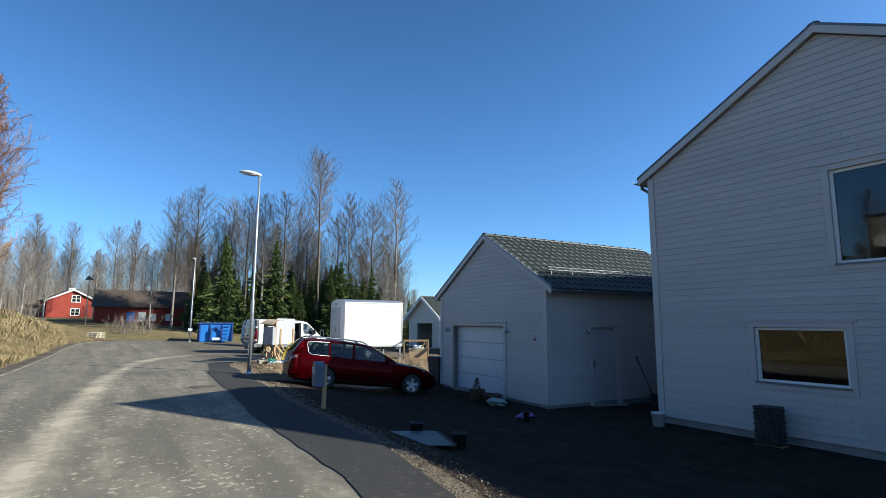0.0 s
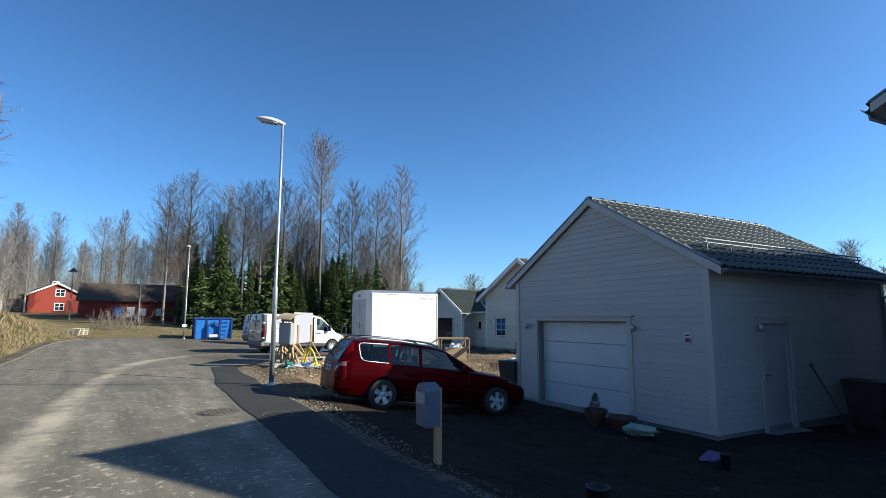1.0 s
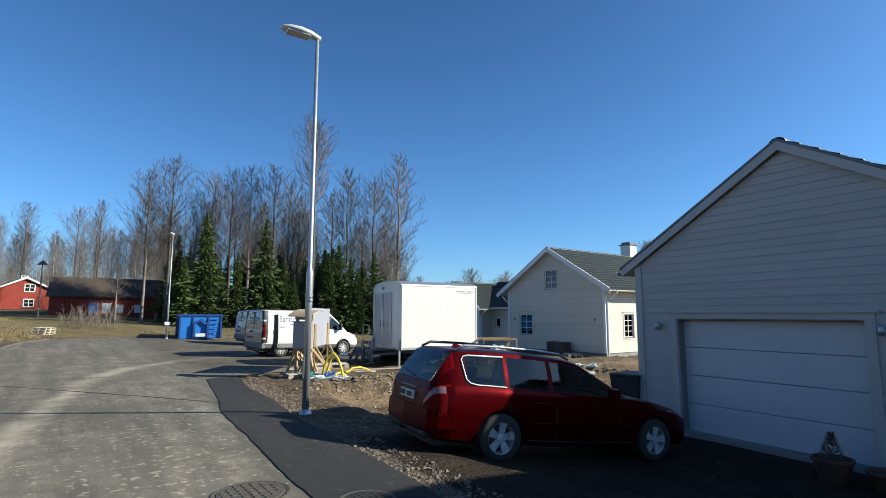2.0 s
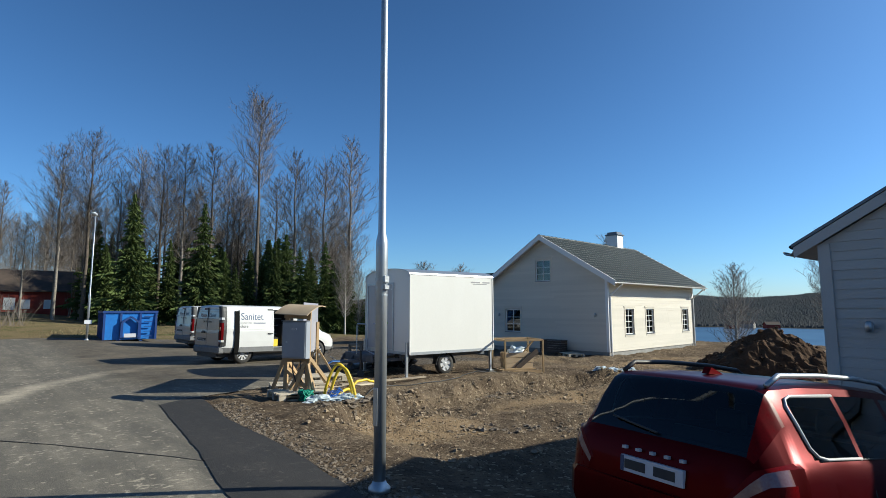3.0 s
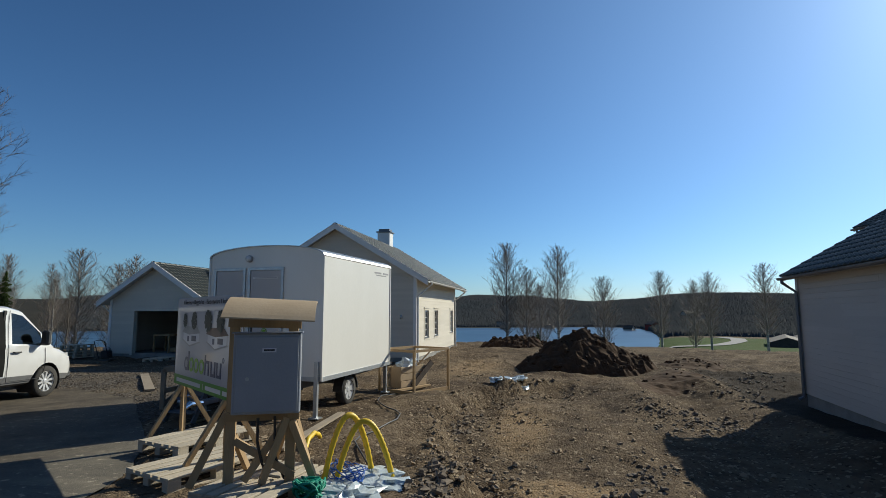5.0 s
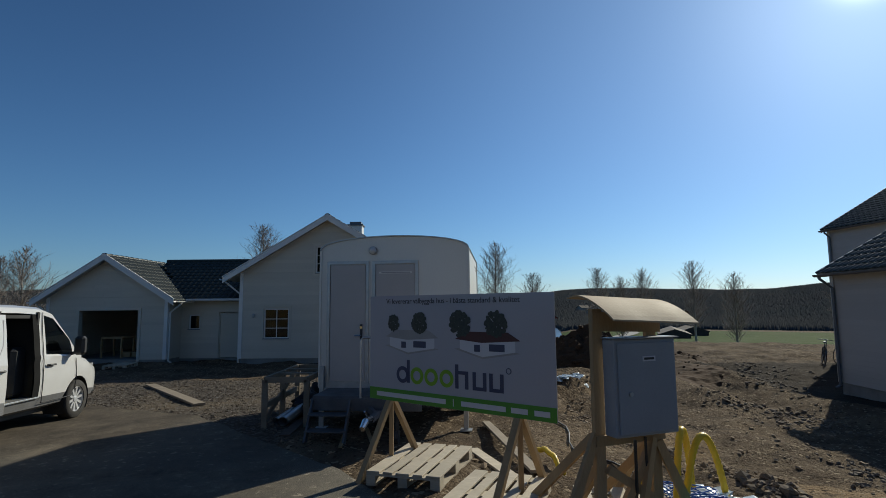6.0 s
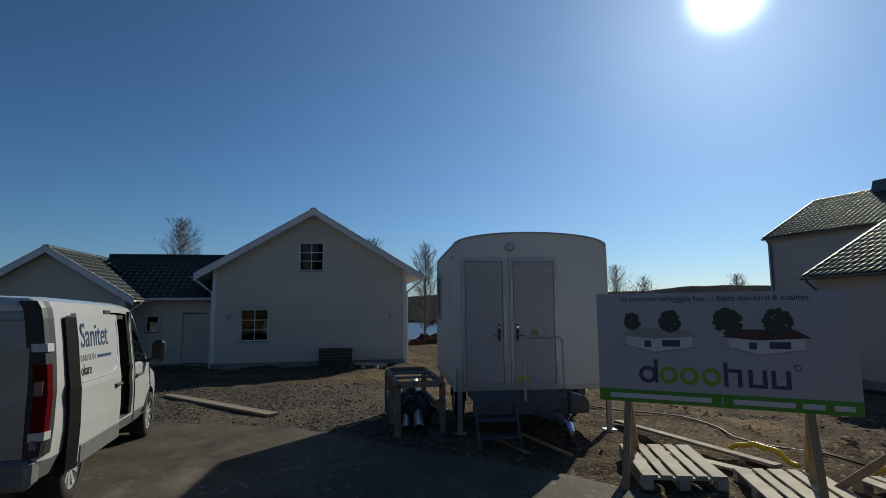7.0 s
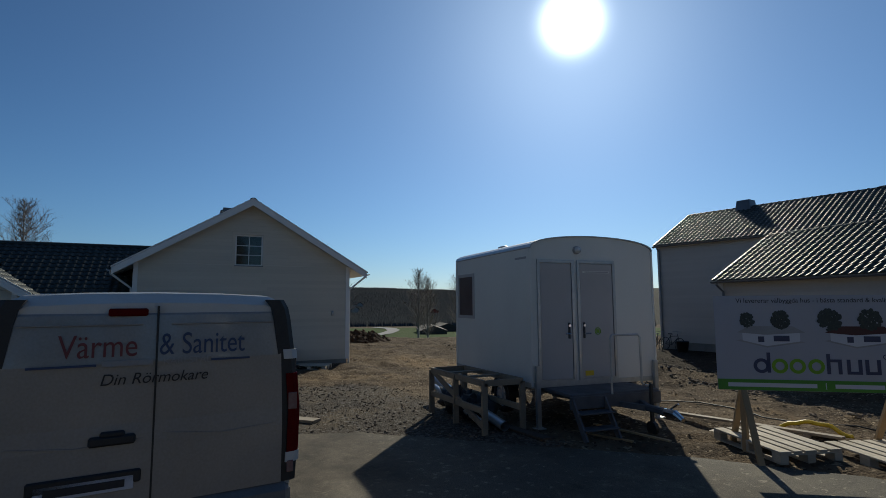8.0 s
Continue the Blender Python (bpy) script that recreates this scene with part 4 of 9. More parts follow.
for i in range(4):
    za, zb = lerp(DZ0, DZ1, i / 4), lerp(DZ0, DZ1, (i + 1) / 4)
    p = MB().box(DU0, DU1, 0, 0.04, za + 0.004, zb - 0.004, 0.006)
    for k in range(4):
        zz = lerp(za, zb, (k + 0.5) / 4)
        p.box(DU0 + 0.01, DU1 - 0.01, 0.036, 0.043, zz - 0.045, zz + 0.045)
    part("panel", p, M_GARAGE_DOOR, gd)
j = MB().box(DU0 - 0.02, DU0, -0.3, 0.0, DZ0, DZ1).box(DU1, DU1 + 0.02, -0.3, 0.0, DZ0, DZ1).box(DU0, DU1, -0.3, 0, DZ1, DZ1 + 0.02)
part("door_reveal", j, M_TRIM_G, garage, at=gf["west"])
t = MB().box(DU0 - 0.14, DU0 - 0.02, 0, 0.04, 0.1, DZ1 + 0.12).box(DU1 + 0.02, DU1 + 0.14, 0, 0.04, 0.1, DZ1 + 0.12).box(DU0 - 0.02, DU1 + 0.02, 0, 0.04, DZ1 + 0.02, DZ1 + 0.12).box(DU0 - 0.2, DU1 + 0.2, 0, 0.075, DZ1 + 0.12, DZ1 + 0.155)
part("door_trim", t, M_TRIM_G, garage, at=gf["west"])
part("threshold", MB().box(DU0, DU1, -0.3, 0.05, -0.2, 0.118), M_FOUND, garage, at=gf["west"])
for u in (GY1 - 12.52, GY1 - 9.08):
    wl = thing("wall_lamp", "small steel wall lamp beside the garage door", "lamp", GR @ gf["west"] @ pose(u, 0.03, 1.98), group="garage wall lamps")
    part("base", MB().box(-0.035, 0.035, -0.008, 0.02, -0.05, 0.05, 0.004), M_GALV, wl)
    part("shade", MB().lathe([(0.042, -0.07), (0.045, 0.0), (0.045, 0.05), (0.02, 0.075)], 12, (0, 0.07, 0)), M_GALV, wl, smooth=True)
# the side door
sd = thing("side_door", "", "")
sd.parent, sd.matrix_basis = garage, gf["south"]
part("door_leaf", MB().box(1.57, 2.46, -0.10, -0.05, 0.10, 2.07, 0.004), M_SIDEDOOR, sd)
part("door_frame", MB().box(1.43, 1.53, 0, 0.04, 0.05, 2.2).box(2.5, 2.6, 0, 0.04, 0.05, 2.2).box(1.53, 2.5, 0, 0.04, 2.1, 2.2).box(1.38, 2.65, 0, 0.07, 2.2, 2.235).box(1.53, 1.57, -0.16, 0, 0.05, 2.1).box(2.46, 2.5, -0.16, 0, 0.05, 2.1).box(1.57, 2.46, -0.16, 0, 2.07, 2.1), M_TRIM_G, sd)
part("door_handle", MB().box(1.62, 1.66, -0.05, -0.02, 0.98, 1.22).tube([(1.64, -0.01, 1.10), (1.64, 0.02, 1.10), (1.76, 0.02, 1.10)], 0.011, 8), M_CHROME, sd)
part("step", MB().box(1.45, 2.6, -0.02, 0.25, -0.25, 0.045, 0.01), M_FOUND, sd)
wl = thing("wall_lamp", "small steel wall lamp beside the side door", "lamp", GR @ gf["south"] @ pose(1.36, 0.03, 2.0), group="garage wall lamps")
part("base", MB().box(-0.035, 0.035, -0.008, 0.02, -0.05, 0.05, 0.004), M_GALV, wl)
part("shade", MB().lathe([(0.042, -0.07), (0.045, 0.0), (0.045, 0.05), (0.02, 0.075)], 12, (0, 0.07, 0)), M_GALV, wl, smooth=True)
# snow rail on the south slope
sr = thing("snow_rail", "", "")
sr.parent = garage
ey, ez = GY0 - 0.31, 3.13
k = (4.97 - 3.13) / ((GY0 + GY1) / 2 - ey)
for dy_ in (0.55,):
    y, z = ey + dy_, ez + k * dy_
    part("rail", MB().tube([(GX0 + 0.3, y, z + 0.16), (GX1 - 0.3, y, z + 0.16)], 0.016, 6).tube([(GX0 + 0.3, y + 0.03, z + 0.24), (GX1 - 0.3, y + 0.03, z + 0.24)], 0.016, 6), M_GREYTRIM, sr)
    for i in range(9):
        x = GX0 + 0.4 + i * (GX1 - GX0 - 0.8) / 8
        part("bracket", MB().beam((x, y + 0.22, z + 0.14), (x, y - 0.02, z + 0.17), 0.012, 0.02).beam((x, y, z + 0.03), (x, y + 0.03, z + 0.25), 0.012, 0.02), M_GREYTRIM, sr)

# the two-storey house nearest the start
NX0, NX1, NY0, NY1, NZ = 8.39, 14.6, -2.4, 4.78, 0.05
UY = lambda y: NY1 - y
N_OPEN = [(UY(2.68), UY(1.18), 1.12, 2.14), (UY(1.22), UY(-0.3), 3.22, 4.88)]
# Unseen south opening, added to let sun into the room behind the west windows.
N_SOUTH = [(3.35, 5.75, 0.4, 2.4)]
house_n, nf = gable_house("two_storey_house", "pale grey two-storey timber house with a dark tiled roof", NX0, NX1, NY0, NY1, NZ, 5.60, 7.66, 0.22, 0.10,
                          N_OPEN, N_SOUTH, [], M_SIDING, (0, 60), parts=(True, False, True), found=0.15, trim=M_TRIM_G)
for o in N_OPEN:
    window(house_n, nf["west"], *o, trim_mat=M_TRIM_G)
for o in N_SOUTH:
    window(house_n, nf["south"], *o, trim_mat=M_TRIM_G)
house_e, ef = gable_house("house_wing", "pale grey timber rear wing of the two-storey house", -10.2, -0.12, -3.62, 3.62, 0.05, 5.46, 7.56, 0.22, 0.12,
                          [], [], [], M_SIDING, (0, 300), parts=(False, False, True), found=0.15, trim=M_TRIM_G)
house_e.matrix_basis = pose(23.60, 3.06, 0, 0, 0, 9.46)
part("chimney_hood", MB().hexa([(-3.72, -0.42, 6.9), (-2.82, -0.42, 6.9), (-2.82, 0.50, 6.9), (-3.72, 0.50, 6.9), (-3.60, -0.35, 7.86), (-2.94, -0.35, 7.86), (-2.94, 0.32, 7.86), (-3.60, 0.32, 7.86)]), M_GREYTRIM, house_e)
# Unseen wing along the road, set to throw the shade that lies on the drive.
house_s, sf = gable_house("house_wing", "pale grey timber south wing of the two-storey house, unseen, shading the drive", 0.0, 11.0, 0.0, 3.0, 0.05, 5.60, 6.50, 0.20, 0.05,
                          [], [], [], M_SIDING, (0, 0), parts=(False, False, False), found=0.15, trim=M_TRIM_G)
house_s.matrix_basis = pose(NX0 + 0.06, NY0 - 0.12, 0, 0, 0, -90)
part("floor_slab", MB().box(NX0 + 0.3, NX1 - 0.3, NY0 + 0.3, NY1 - 0.3, 0.2, 0.3).box(NX0 + 0.3, NX1 - 0.3, NY0 + 0.3, NY1 - 0.3, 2.75, 2.95), M_INTERIOR, house_n)
part("inner_wall", MB().box(NX0 + 5.8, NX0 + 5.9, NY0 + 0.3, NY1 - 0.3, 0.3, 2.75).box(NX0 + 3.2, NX0 + 3.3, NY0 + 0.3, NY1 - 0.3, 2.95, 5.4), M_PINEWALL, house_n)
part("wall_shelf", MB().box(NX0 + 5.45, NX0 + 5.79, 1.4, 3.9, 1.55, 1.60).box(NX0 + 5.45, NX0 + 5.79, 1.4, 3.9, 1.20, 1.24), M_WOOD, house_n)

# the cream house across the plot
HX0, HX1, HY0, HY1, HZ = 22.2, 32.1, 24.36, 31.7, -0.08
VY = lambda y: HY1 - y
H_W = [(VY(30.70), VY(29.65), 1.00, 2.24), (VY(28.57), VY(27.61), 3.70, 4.84)]
H_S = [(1.62, 2.48, 0.98, 2.24), (3.82, 4.68, 0.98, 2.24), (8.28, 9.12, 0.98, 2.24)]
house_h, hf = gable_house("cream_house", "cream timber house with a grey tiled roof and white trim", HX0, HX1, HY0, HY1, HZ, 3.57, 6.17, 0.62, 0.38,
                          H_W, H_S, [], M_SIDING_H, (300, 0), parts=(True, True, False), barge=M_TRIM, found=0.28)
for o in H_W:
    window(house_h, hf["west"], *o, bars=(1, 2), trim_mat=M_SIDING_H)
for o in H_S:
    window(house_h, hf["south"], *o, bars=(1, 3), trim_mat=M_SIDING_H)
part("floor_slab", MB().box(HX0 + 0.3, HX1 - 0.3, HY0 + 0.3, HY1 - 0.3, 0.1, 0.22).box(HX0 + 0.3, HX1 - 0.3, HY0 + 0.3, HY1 - 0.3, 2.6, 2.8), M_INTERIOR, house_h)
part("inner_wall", MB().box(HX0 + 3.8, HX0 + 3.9, HY0 + 0.3, HY1 - 0.3, 0.2, 3.6).box(HX0 + 0.3, HX1 - 0.3, HY0 + 3.8, HY0 + 3.9, 0.22, 3.6), M_INTERIOR, house_h)
ch = thing("chimney", "", "")
ch.parent = house_h
part("shaft", MB().box(29.85, 30.6, 27.9, 28.65, 5.2, 6.9, 0.01), M_TRIM, ch)
part("cap", MB().box(29.78, 30.67, 27.83, 28.72, 6.9, 6.97, 0.01).box(29.9, 30.55, 27.95, 28.6, 6.97, 7.12, 0.01), M_GREYTRIM, ch)
for y in (25.0, 31.1):
    wl = thing("wall_lamp", "small steel wall lamp on the cream house", "lamp", hf["west"] @ pose(VY(y), 0.03, 1.95), group="cream house wall lamps")
    part("base", MB().box(-0.035, 0.035, -0.008, 0.02, -0.05, 0.05, 0.004), M_GALV, wl)
    part("shade", MB().lathe([(0.042, -0.09), (0.045, 0.0), (0.045, 0.07), (0.02, 0.09)], 12, (0, 0.07, 0)), M_GALV, wl, smooth=True)

# its garage wing and the link between them
WX0, WY0, WY1 = 22.4, 34.85, 39.95
WU = lambda y: WY1 - y
W_OPEN = [(WU(38.55), WU(36.05), 0.0, 2.22)]
wing, wf = gable_house("garage_wing", "cream timber garage wing with an open doorway and tiled roof", WX0, 28.8, WY0, WY1, 0.05, 2.68, 4.62, 0.45, 0.40,
                       W_OPEN, [], [], M_SIDING_H, (200, 0), parts=(True, False, False), barge=M_TRIM, found=0.12)
part("door_trim", MB().box(W_OPEN[0][0] - 0.12, W_OPEN[0][0], 0, 0.04, 0.1, 2.32).box(W_OPEN[0][1], W_OPEN[0][1] + 0.12, 0, 0.04, 0.1, 2.32).box(W_OPEN[0][0], W_OPEN[0][1], 0, 0.04, 2.22, 2.32), M_SIDING_H, wing, at=wf["west"])
part("floor_slab", MB().box(WX0 + 0.2, 28.6, WY0 + 0.2, WY1 - 0.2, 0.0, 0.18), M_FOUND, wing)
link = thing("link_building", "cream timber link building with a tiled roof", "house")
LX0, LX1 = 23.6, 28.4
lm = wall_frame((LX0, WY0), (LX0, HY1))
lw = core_wall(link, "wall", lm, (0, WY0 - HY1, 2.75, 0, 0), 0.1, [(0.35, 0.85, 1.35, 2.0), (1.7, 2.65, 0.1, 2.1)], material=M_SIDING_H)
rest = siding(lw, Matrix.Identity(4), (0, WY0 - HY1, 2.75, 0, 0), 0.1, [(0.35, 0.85, 1.35, 2.0), (1.7, 2.65, 0.1, 2.1)], M_SIDING_H)
window(link, lm, 0.35, 0.85, 1.35, 2.0, trim_mat=M_SIDING_H)
part("door_leaf", MB().box(1.74, 2.61, -0.09, -0.04, 0.12, 2.06, 0.004), M_SIDING_H, link, at=lm)
part("door_trim", MB().box(1.6, 1.7, 0, 0.035, 0.1, 2.2).box(2.65, 2.75, 0, 0.035, 0.1, 2.2).box(1.7, 2.65, 0, 0.035, 2.1, 2.2).box(1.7, 1.74, -0.15, 0, 0.1, 2.1).box(2.61, 2.65, -0.15, 0, 0.1, 2.1), M_SIDING_H, link, at=lm)
part("foundation", MB().box(LX0 + 0.03, LX1, HY1, WY0, -0.5, 0.1), M_FOUND, link)
part("east_wall", MB().box(LX1 - 0.2, LX1, HY1, WY0, 0.1, 2.75), M_SIDING_H, link)
lr = part("roof", MB().hexa([(23.05, HY1 - 0.3, 2.60), (26.0, HY1 - 0.3, 4.46), (26.0, WY0 + 1.6, 4.46), (23.05, WY0 + 0.1, 2.60), (23.05, HY1 - 0.3, 2.69), (26.0, HY1 - 0.3, 4.55), (26.0, WY0 + 1.6, 4.55), (23.05, WY0 + 0.1, 2.69)])
          .hexa([(26.0, HY1 - 0.3, 4.46), (28.9, HY1 - 0.3, 2.6), (28.9, WY0 + 0.1, 2.6), (26.0, WY0 + 1.6, 4.46), (26.0, HY1 - 0.3, 4.55), (28.9, HY1 - 0.3, 2.69), (28.9, WY0 + 0.1, 2.69), (26.0, WY0 + 1.6, 4.55)]), M_TRIM, link)
tiled(lr, (23.0, WY0 + 2.2, 2.70), (0, -1, 0), (26.0 - 23.05, 0, 4.55 - 2.69), WY0 + 2.2 - HY1 + 0.4, math.hypot(2.95, 1.86), 300,
      clip=lambda p: p.y < WY0 - 0.3 + (p.x - 22.9) * 0.80 and p.y > HY1 - 0.5)
part("ridge", MB().tube([(26.0, HY1 - 0.3, 4.57), (26.0, WY0 + 2.0, 4.57)], 0.11, 8), M_TILE, link)
part("gutter", MB().tube([(23.0, HY1 + 0.1, 2.64), (23.0, WY0, 2.64)], 0.055, 8), M_TRIM, link)


# ---- vehicles ----
def at_x(stations, x):
    for a, b in zip(stations, stations[1:]):
        if x <= b[0]:
            t = 0 if b[0] == a[0] else (x - a[0]) / (b[0] - a[0])
            return [lerp(p, q, max(0, t)) for p, q in zip(a, b)]
    return list(stations[-1])


def loft(rings, cap=True):
    mb, n = MB(), len(rings[0])
    for r in rings:
        mb.v += [tuple(p) for p in r]
    for i in range(len(rings) - 1):
        for j in range(n):
            mb.f.append((i * n + j, i * n + (j + 1) % n, (i + 1) * n + (j + 1) % n, (i + 1) * n + j))
    mb.f.append(tuple(range(n))[::-1])
    mb.f.append(tuple((len(rings) - 1) * n + j for j in range(n)))
    return mb


def dense(stations, step):
    xs = [s[0] for s in stations]
    n = max(2, int((xs[-1] - xs[0]) / step))
    grid = sorted({*xs, *[lerp(xs[0], xs[-1], i / n) for i in range(n + 1)]})
    return [at_x(stations, x) for x in grid]


def mirror(half, x):
    return [(x, y, z) for y, z in half] + [(x, -y, z) for y, z in reversed(half)]


def side_point(stations, x, t):
    _, zb, wb, zt, wt = at_x(stations, x)
    h = zt - zb
    pts = [(wb, zb, 0), (lerp(wb, wt, 0.45), zb + 0.5 * h, 0.5), (lerp(wb, wt, 0.85), zb + 0.86 * h, 0.86)]
    for (ya, za, ta), (yb, zb_, tb) in zip(pts, pts[1:]):
        if t <= tb:
            f = (t - ta) / (tb - ta)
            return lerp(ya, yb, f), lerp(za, zb_, f)
    return pts[-1][0], pts[-1][1]


def ring_of(low, up, x):
    """Half of the body's section at x, from the keel up to the middle of the roof or bonnet."""
    _, zb, zt, w, wt = at_x(low, min(max(x, low[0][0]), low[-1][0]))
    h = zt - zb
    half = [(0.0, zb), (w * 0.80, zb), (w * 0.93, zb + 0.05 * h + 0.01), (w * 0.985, zb + 0.25 * h), (w, zb + 0.50 * h), (w * 0.995, zb + 0.68 * h), (w * 0.975, zb + 0.86 * h)]
    belt = (lerp(w, wt, 0.7), zt - 0.02 * h)
    if up[0][0] <= x <= up[-1][0]:
        _, ub, wb, ut, uw = at_x(up, x)
        uh = ut - ub
        top = [(lerp(wb, uw, 0.04), ub + 0.05 * uh), (lerp(wb, uw, 0.45), ub + 0.50 * uh), (lerp(wb, uw, 0.84), ub + 0.85 * uh), (lerp(wb, uw, 0.98), ub + 0.95 * uh), (uw * 0.90, ut), (uw * 0.5, ut + 0.02 * min(1, uh)), (0.0, ut + 0.028 * min(1, uh))]
    else:
        top = [(wt * k, zt + e * min(1, h)) for k, e in ((0.97, 0.0), (0.93, 0.008), (0.88, 0.013), (0.82, 0.018), (0.70, 0.024), (0.4, 0.034), (0.0, 0.038))]
    return half + [belt] + top


def shell(low, up, marks, pick, step=0.11):
    """A body of sheet, row by row; pick(x, row, side) names the part that a field belongs to, or None for an opening."""
    x0, x1 = low[0][0], low[-1][0]
    keys = sorted({x0, x1} | set(marks) | {q[0] for q in low} | {q[0] for q in up if x0 < q[0] < x1})
    xs = []
    for a, b in zip(keys, keys[1:]):
        k = max(1, round((b - a) / step))
        xs += [lerp(a, b, i / k) for i in range(k)]
    xs.append(x1)
    rings, out = [ring_of(low, up, x) for x in xs], {}
    for i in range(len(xs) - 1):
        for r in range(len(rings[0]) - 1):
            for side in (1, -1):
                name = pick((xs[i] + xs[i + 1]) / 2, r, side)
                if not name:
                    continue
                q = [(xs[i], *rings[i][r]), (xs[i + 1], *rings[i + 1][r]), (xs[i + 1], *rings[i + 1][r + 1]), (xs[i], *rings[i][r + 1])]
                out.setdefault(name, MB()).add([(x, side * y, z) for x, y, z in q], [(0, 1, 2, 3) if side < 0 else (3, 2, 1, 0)])
    for k, i in ((0, 0), (-1, -1)):
        for side in (1, -1):
            out["body"].add([(xs[k], side * y, z) for y, z in rings[k]], [tuple(range(len(rings[k])))])
    return out


def sheet_part(name, mb, material, parent, arches=(), label="", angle=35, thick=0.0):
    """Welds a sheet, opens round wheel arches (x, height, radius) in it and shades it with crisp creases."""
    bm = bmesh.new()
    bm.from_mesh(mb.mesh(name))
    bmesh.ops.remove_doubles(bm, verts=bm.verts[:], dist=0.0006)
    for ax, az, ar in arches:
        n = 20
        for i in range(n):
            t = radians(-30 + 240 * i / (n - 1))
            d = Vector((math.cos(t), 0, math.sin(t)))
            near = [f for f in bm.faces if abs(f.calc_center_median().y) > 0.45 and abs(f.calc_center_median().x - ax) < ar * 1.25 and abs(f.calc_center_median().z - az) < ar * 1.3]
            geom = list({v for f in near for v in f.verts} | {e for f in near for e in f.edges}) + near
            bmesh.ops.bisect_plane(bm, geom=geom, dist=0.0001, plane_co=Vector((ax, 0, az)) + d * ar, plane_no=d)
        gone = [f for f in bm.faces if abs(f.calc_center_median().y) > 0.45 and math.hypot(f.calc_center_median().x - ax, f.calc_center_median().z - az) < ar * 0.992]
        bmesh.ops.delete(bm, geom=gone, context="FACES")
    bmesh.ops.recalc_face_normals(bm, faces=bm.faces[:])
    me = bpy.data.meshes.new(name)
    bm.to_mesh(me)
    bm.free()
    me.materials.append(material)
    me.polygons.foreach_set("use_smooth", [True] * len(me.polygons))
    me.set_sharp_from_angle(angle=radians(angle))
    return part(name, me, material, parent, label)


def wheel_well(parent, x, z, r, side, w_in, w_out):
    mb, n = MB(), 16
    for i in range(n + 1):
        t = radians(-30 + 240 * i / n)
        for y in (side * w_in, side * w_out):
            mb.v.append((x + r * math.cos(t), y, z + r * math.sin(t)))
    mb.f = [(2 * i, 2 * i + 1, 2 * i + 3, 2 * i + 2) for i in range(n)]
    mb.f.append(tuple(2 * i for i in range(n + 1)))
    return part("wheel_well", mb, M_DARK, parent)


def seat(parent, x, y, z, w, h):
    part("seat", MB().box(x - 0.25, x + 0.25, y - w / 2, y + w / 2, z, z + 0.16, 0.04).hexa([(x - 0.30, y - w / 2, z + 0.1), (x - 0.18, y - w / 2, z + 0.1), (x - 0.18, y + w / 2, z + 0.1), (x - 0.30, y + w / 2, z + 0.1), (x - 0.42, y - w * 0.42, z + h), (x - 0.34, y - w * 0.42, z + h), (x - 0.34, y + w * 0.42, z + h), (x - 0.42, y + w * 0.42, z + h)]).box(x - 0.44, x - 0.36, y - 0.13, y + 0.13, z + h + 0.03, z + h + 0.2, 0.03), M_BLACK, parent)


def wheel(parent, x, y, r, w, spokes, side):
    """A wheel that stands at (x, y), its outer face to the given side."""
    wh = thing("wheel", "", "")
    wh.parent, wh.matrix_basis = parent, pose(x, y, r)
    t = MB().lathe([(r * 0.66, -w / 2), (r * 0.93, -w / 2), (r * 0.99, -w / 2 + 0.03), (r, -0.03), (r, 0.03), (r * 0.99, w / 2 - 0.03), (r * 0.93, w / 2), (r * 0.66, w / 2), (r * 0.66, -w / 2)], 28, (0, 0, 0), "y", cap=False)
    part("tyre", t, M_RUBBER, wh, smooth=True)
    rim = MB()
    o = side * (w / 2 - 0.02)
    prof = [(r * 0.68, o - side * 0.10), (r * 0.68, o), (r * 0.63, o + side * 0.012), (r * 0.60, o - side * 0.03), (r * 0.57, o - side * 0.12)]
    rim.lathe(prof, 28, (0, 0, 0), "y", cap=False)
    for i in range(spokes):
        a = 2 * math.pi * i / spokes + 0.2
        tip, hub, flank = Vector((math.cos(a), 0, math.sin(a))) * r * 0.63, Vector((math.cos(a), 0, math.sin(a))) * 0.03, Vector((-math.sin(a), 0, math.cos(a)))
        wt, wh_ = (0.062, 0.034) if spokes <= 6 else (0.024, 0.018)
        y0, y1, back_ = Vector((0, o - side * 0.012, 0)), Vector((0, o - side * 0.002, 0)), Vector((0, -side * 0.035, 0))
        rim.hexa([hub - flank * wh_ + y0 + back_, hub + flank * wh_ + y0 + back_, tip + flank * wt + y1 + back_, tip - flank * wt + y1 + back_, hub - flank * wh_ + y0, hub + flank * wh_ + y0, tip + flank * wt + y1, tip - flank * wt + y1])
    rim.lathe([(0.055, o - side * 0.05), (0.055, o - side * 0.002), (0.03, o + side * 0.004)], 14, (0, 0, 0), "y")
    part("rim", rim, M_RIM, wh)
    part("brake_disc", MB().lathe([(r * 0.45, o - side * 0.085), (r * 0.45, o - side * 0.07)], 20, (0, 0, 0), "y"), M_IRON, wh)
    return wh


M_DARKGLASS = mat("tinted_glass", (0.012, 0.016, 0.016), (0.016, 0.02, 0.02), 0.04, scale=2, rvar=0.02, coat=1.0, spec=0.8)


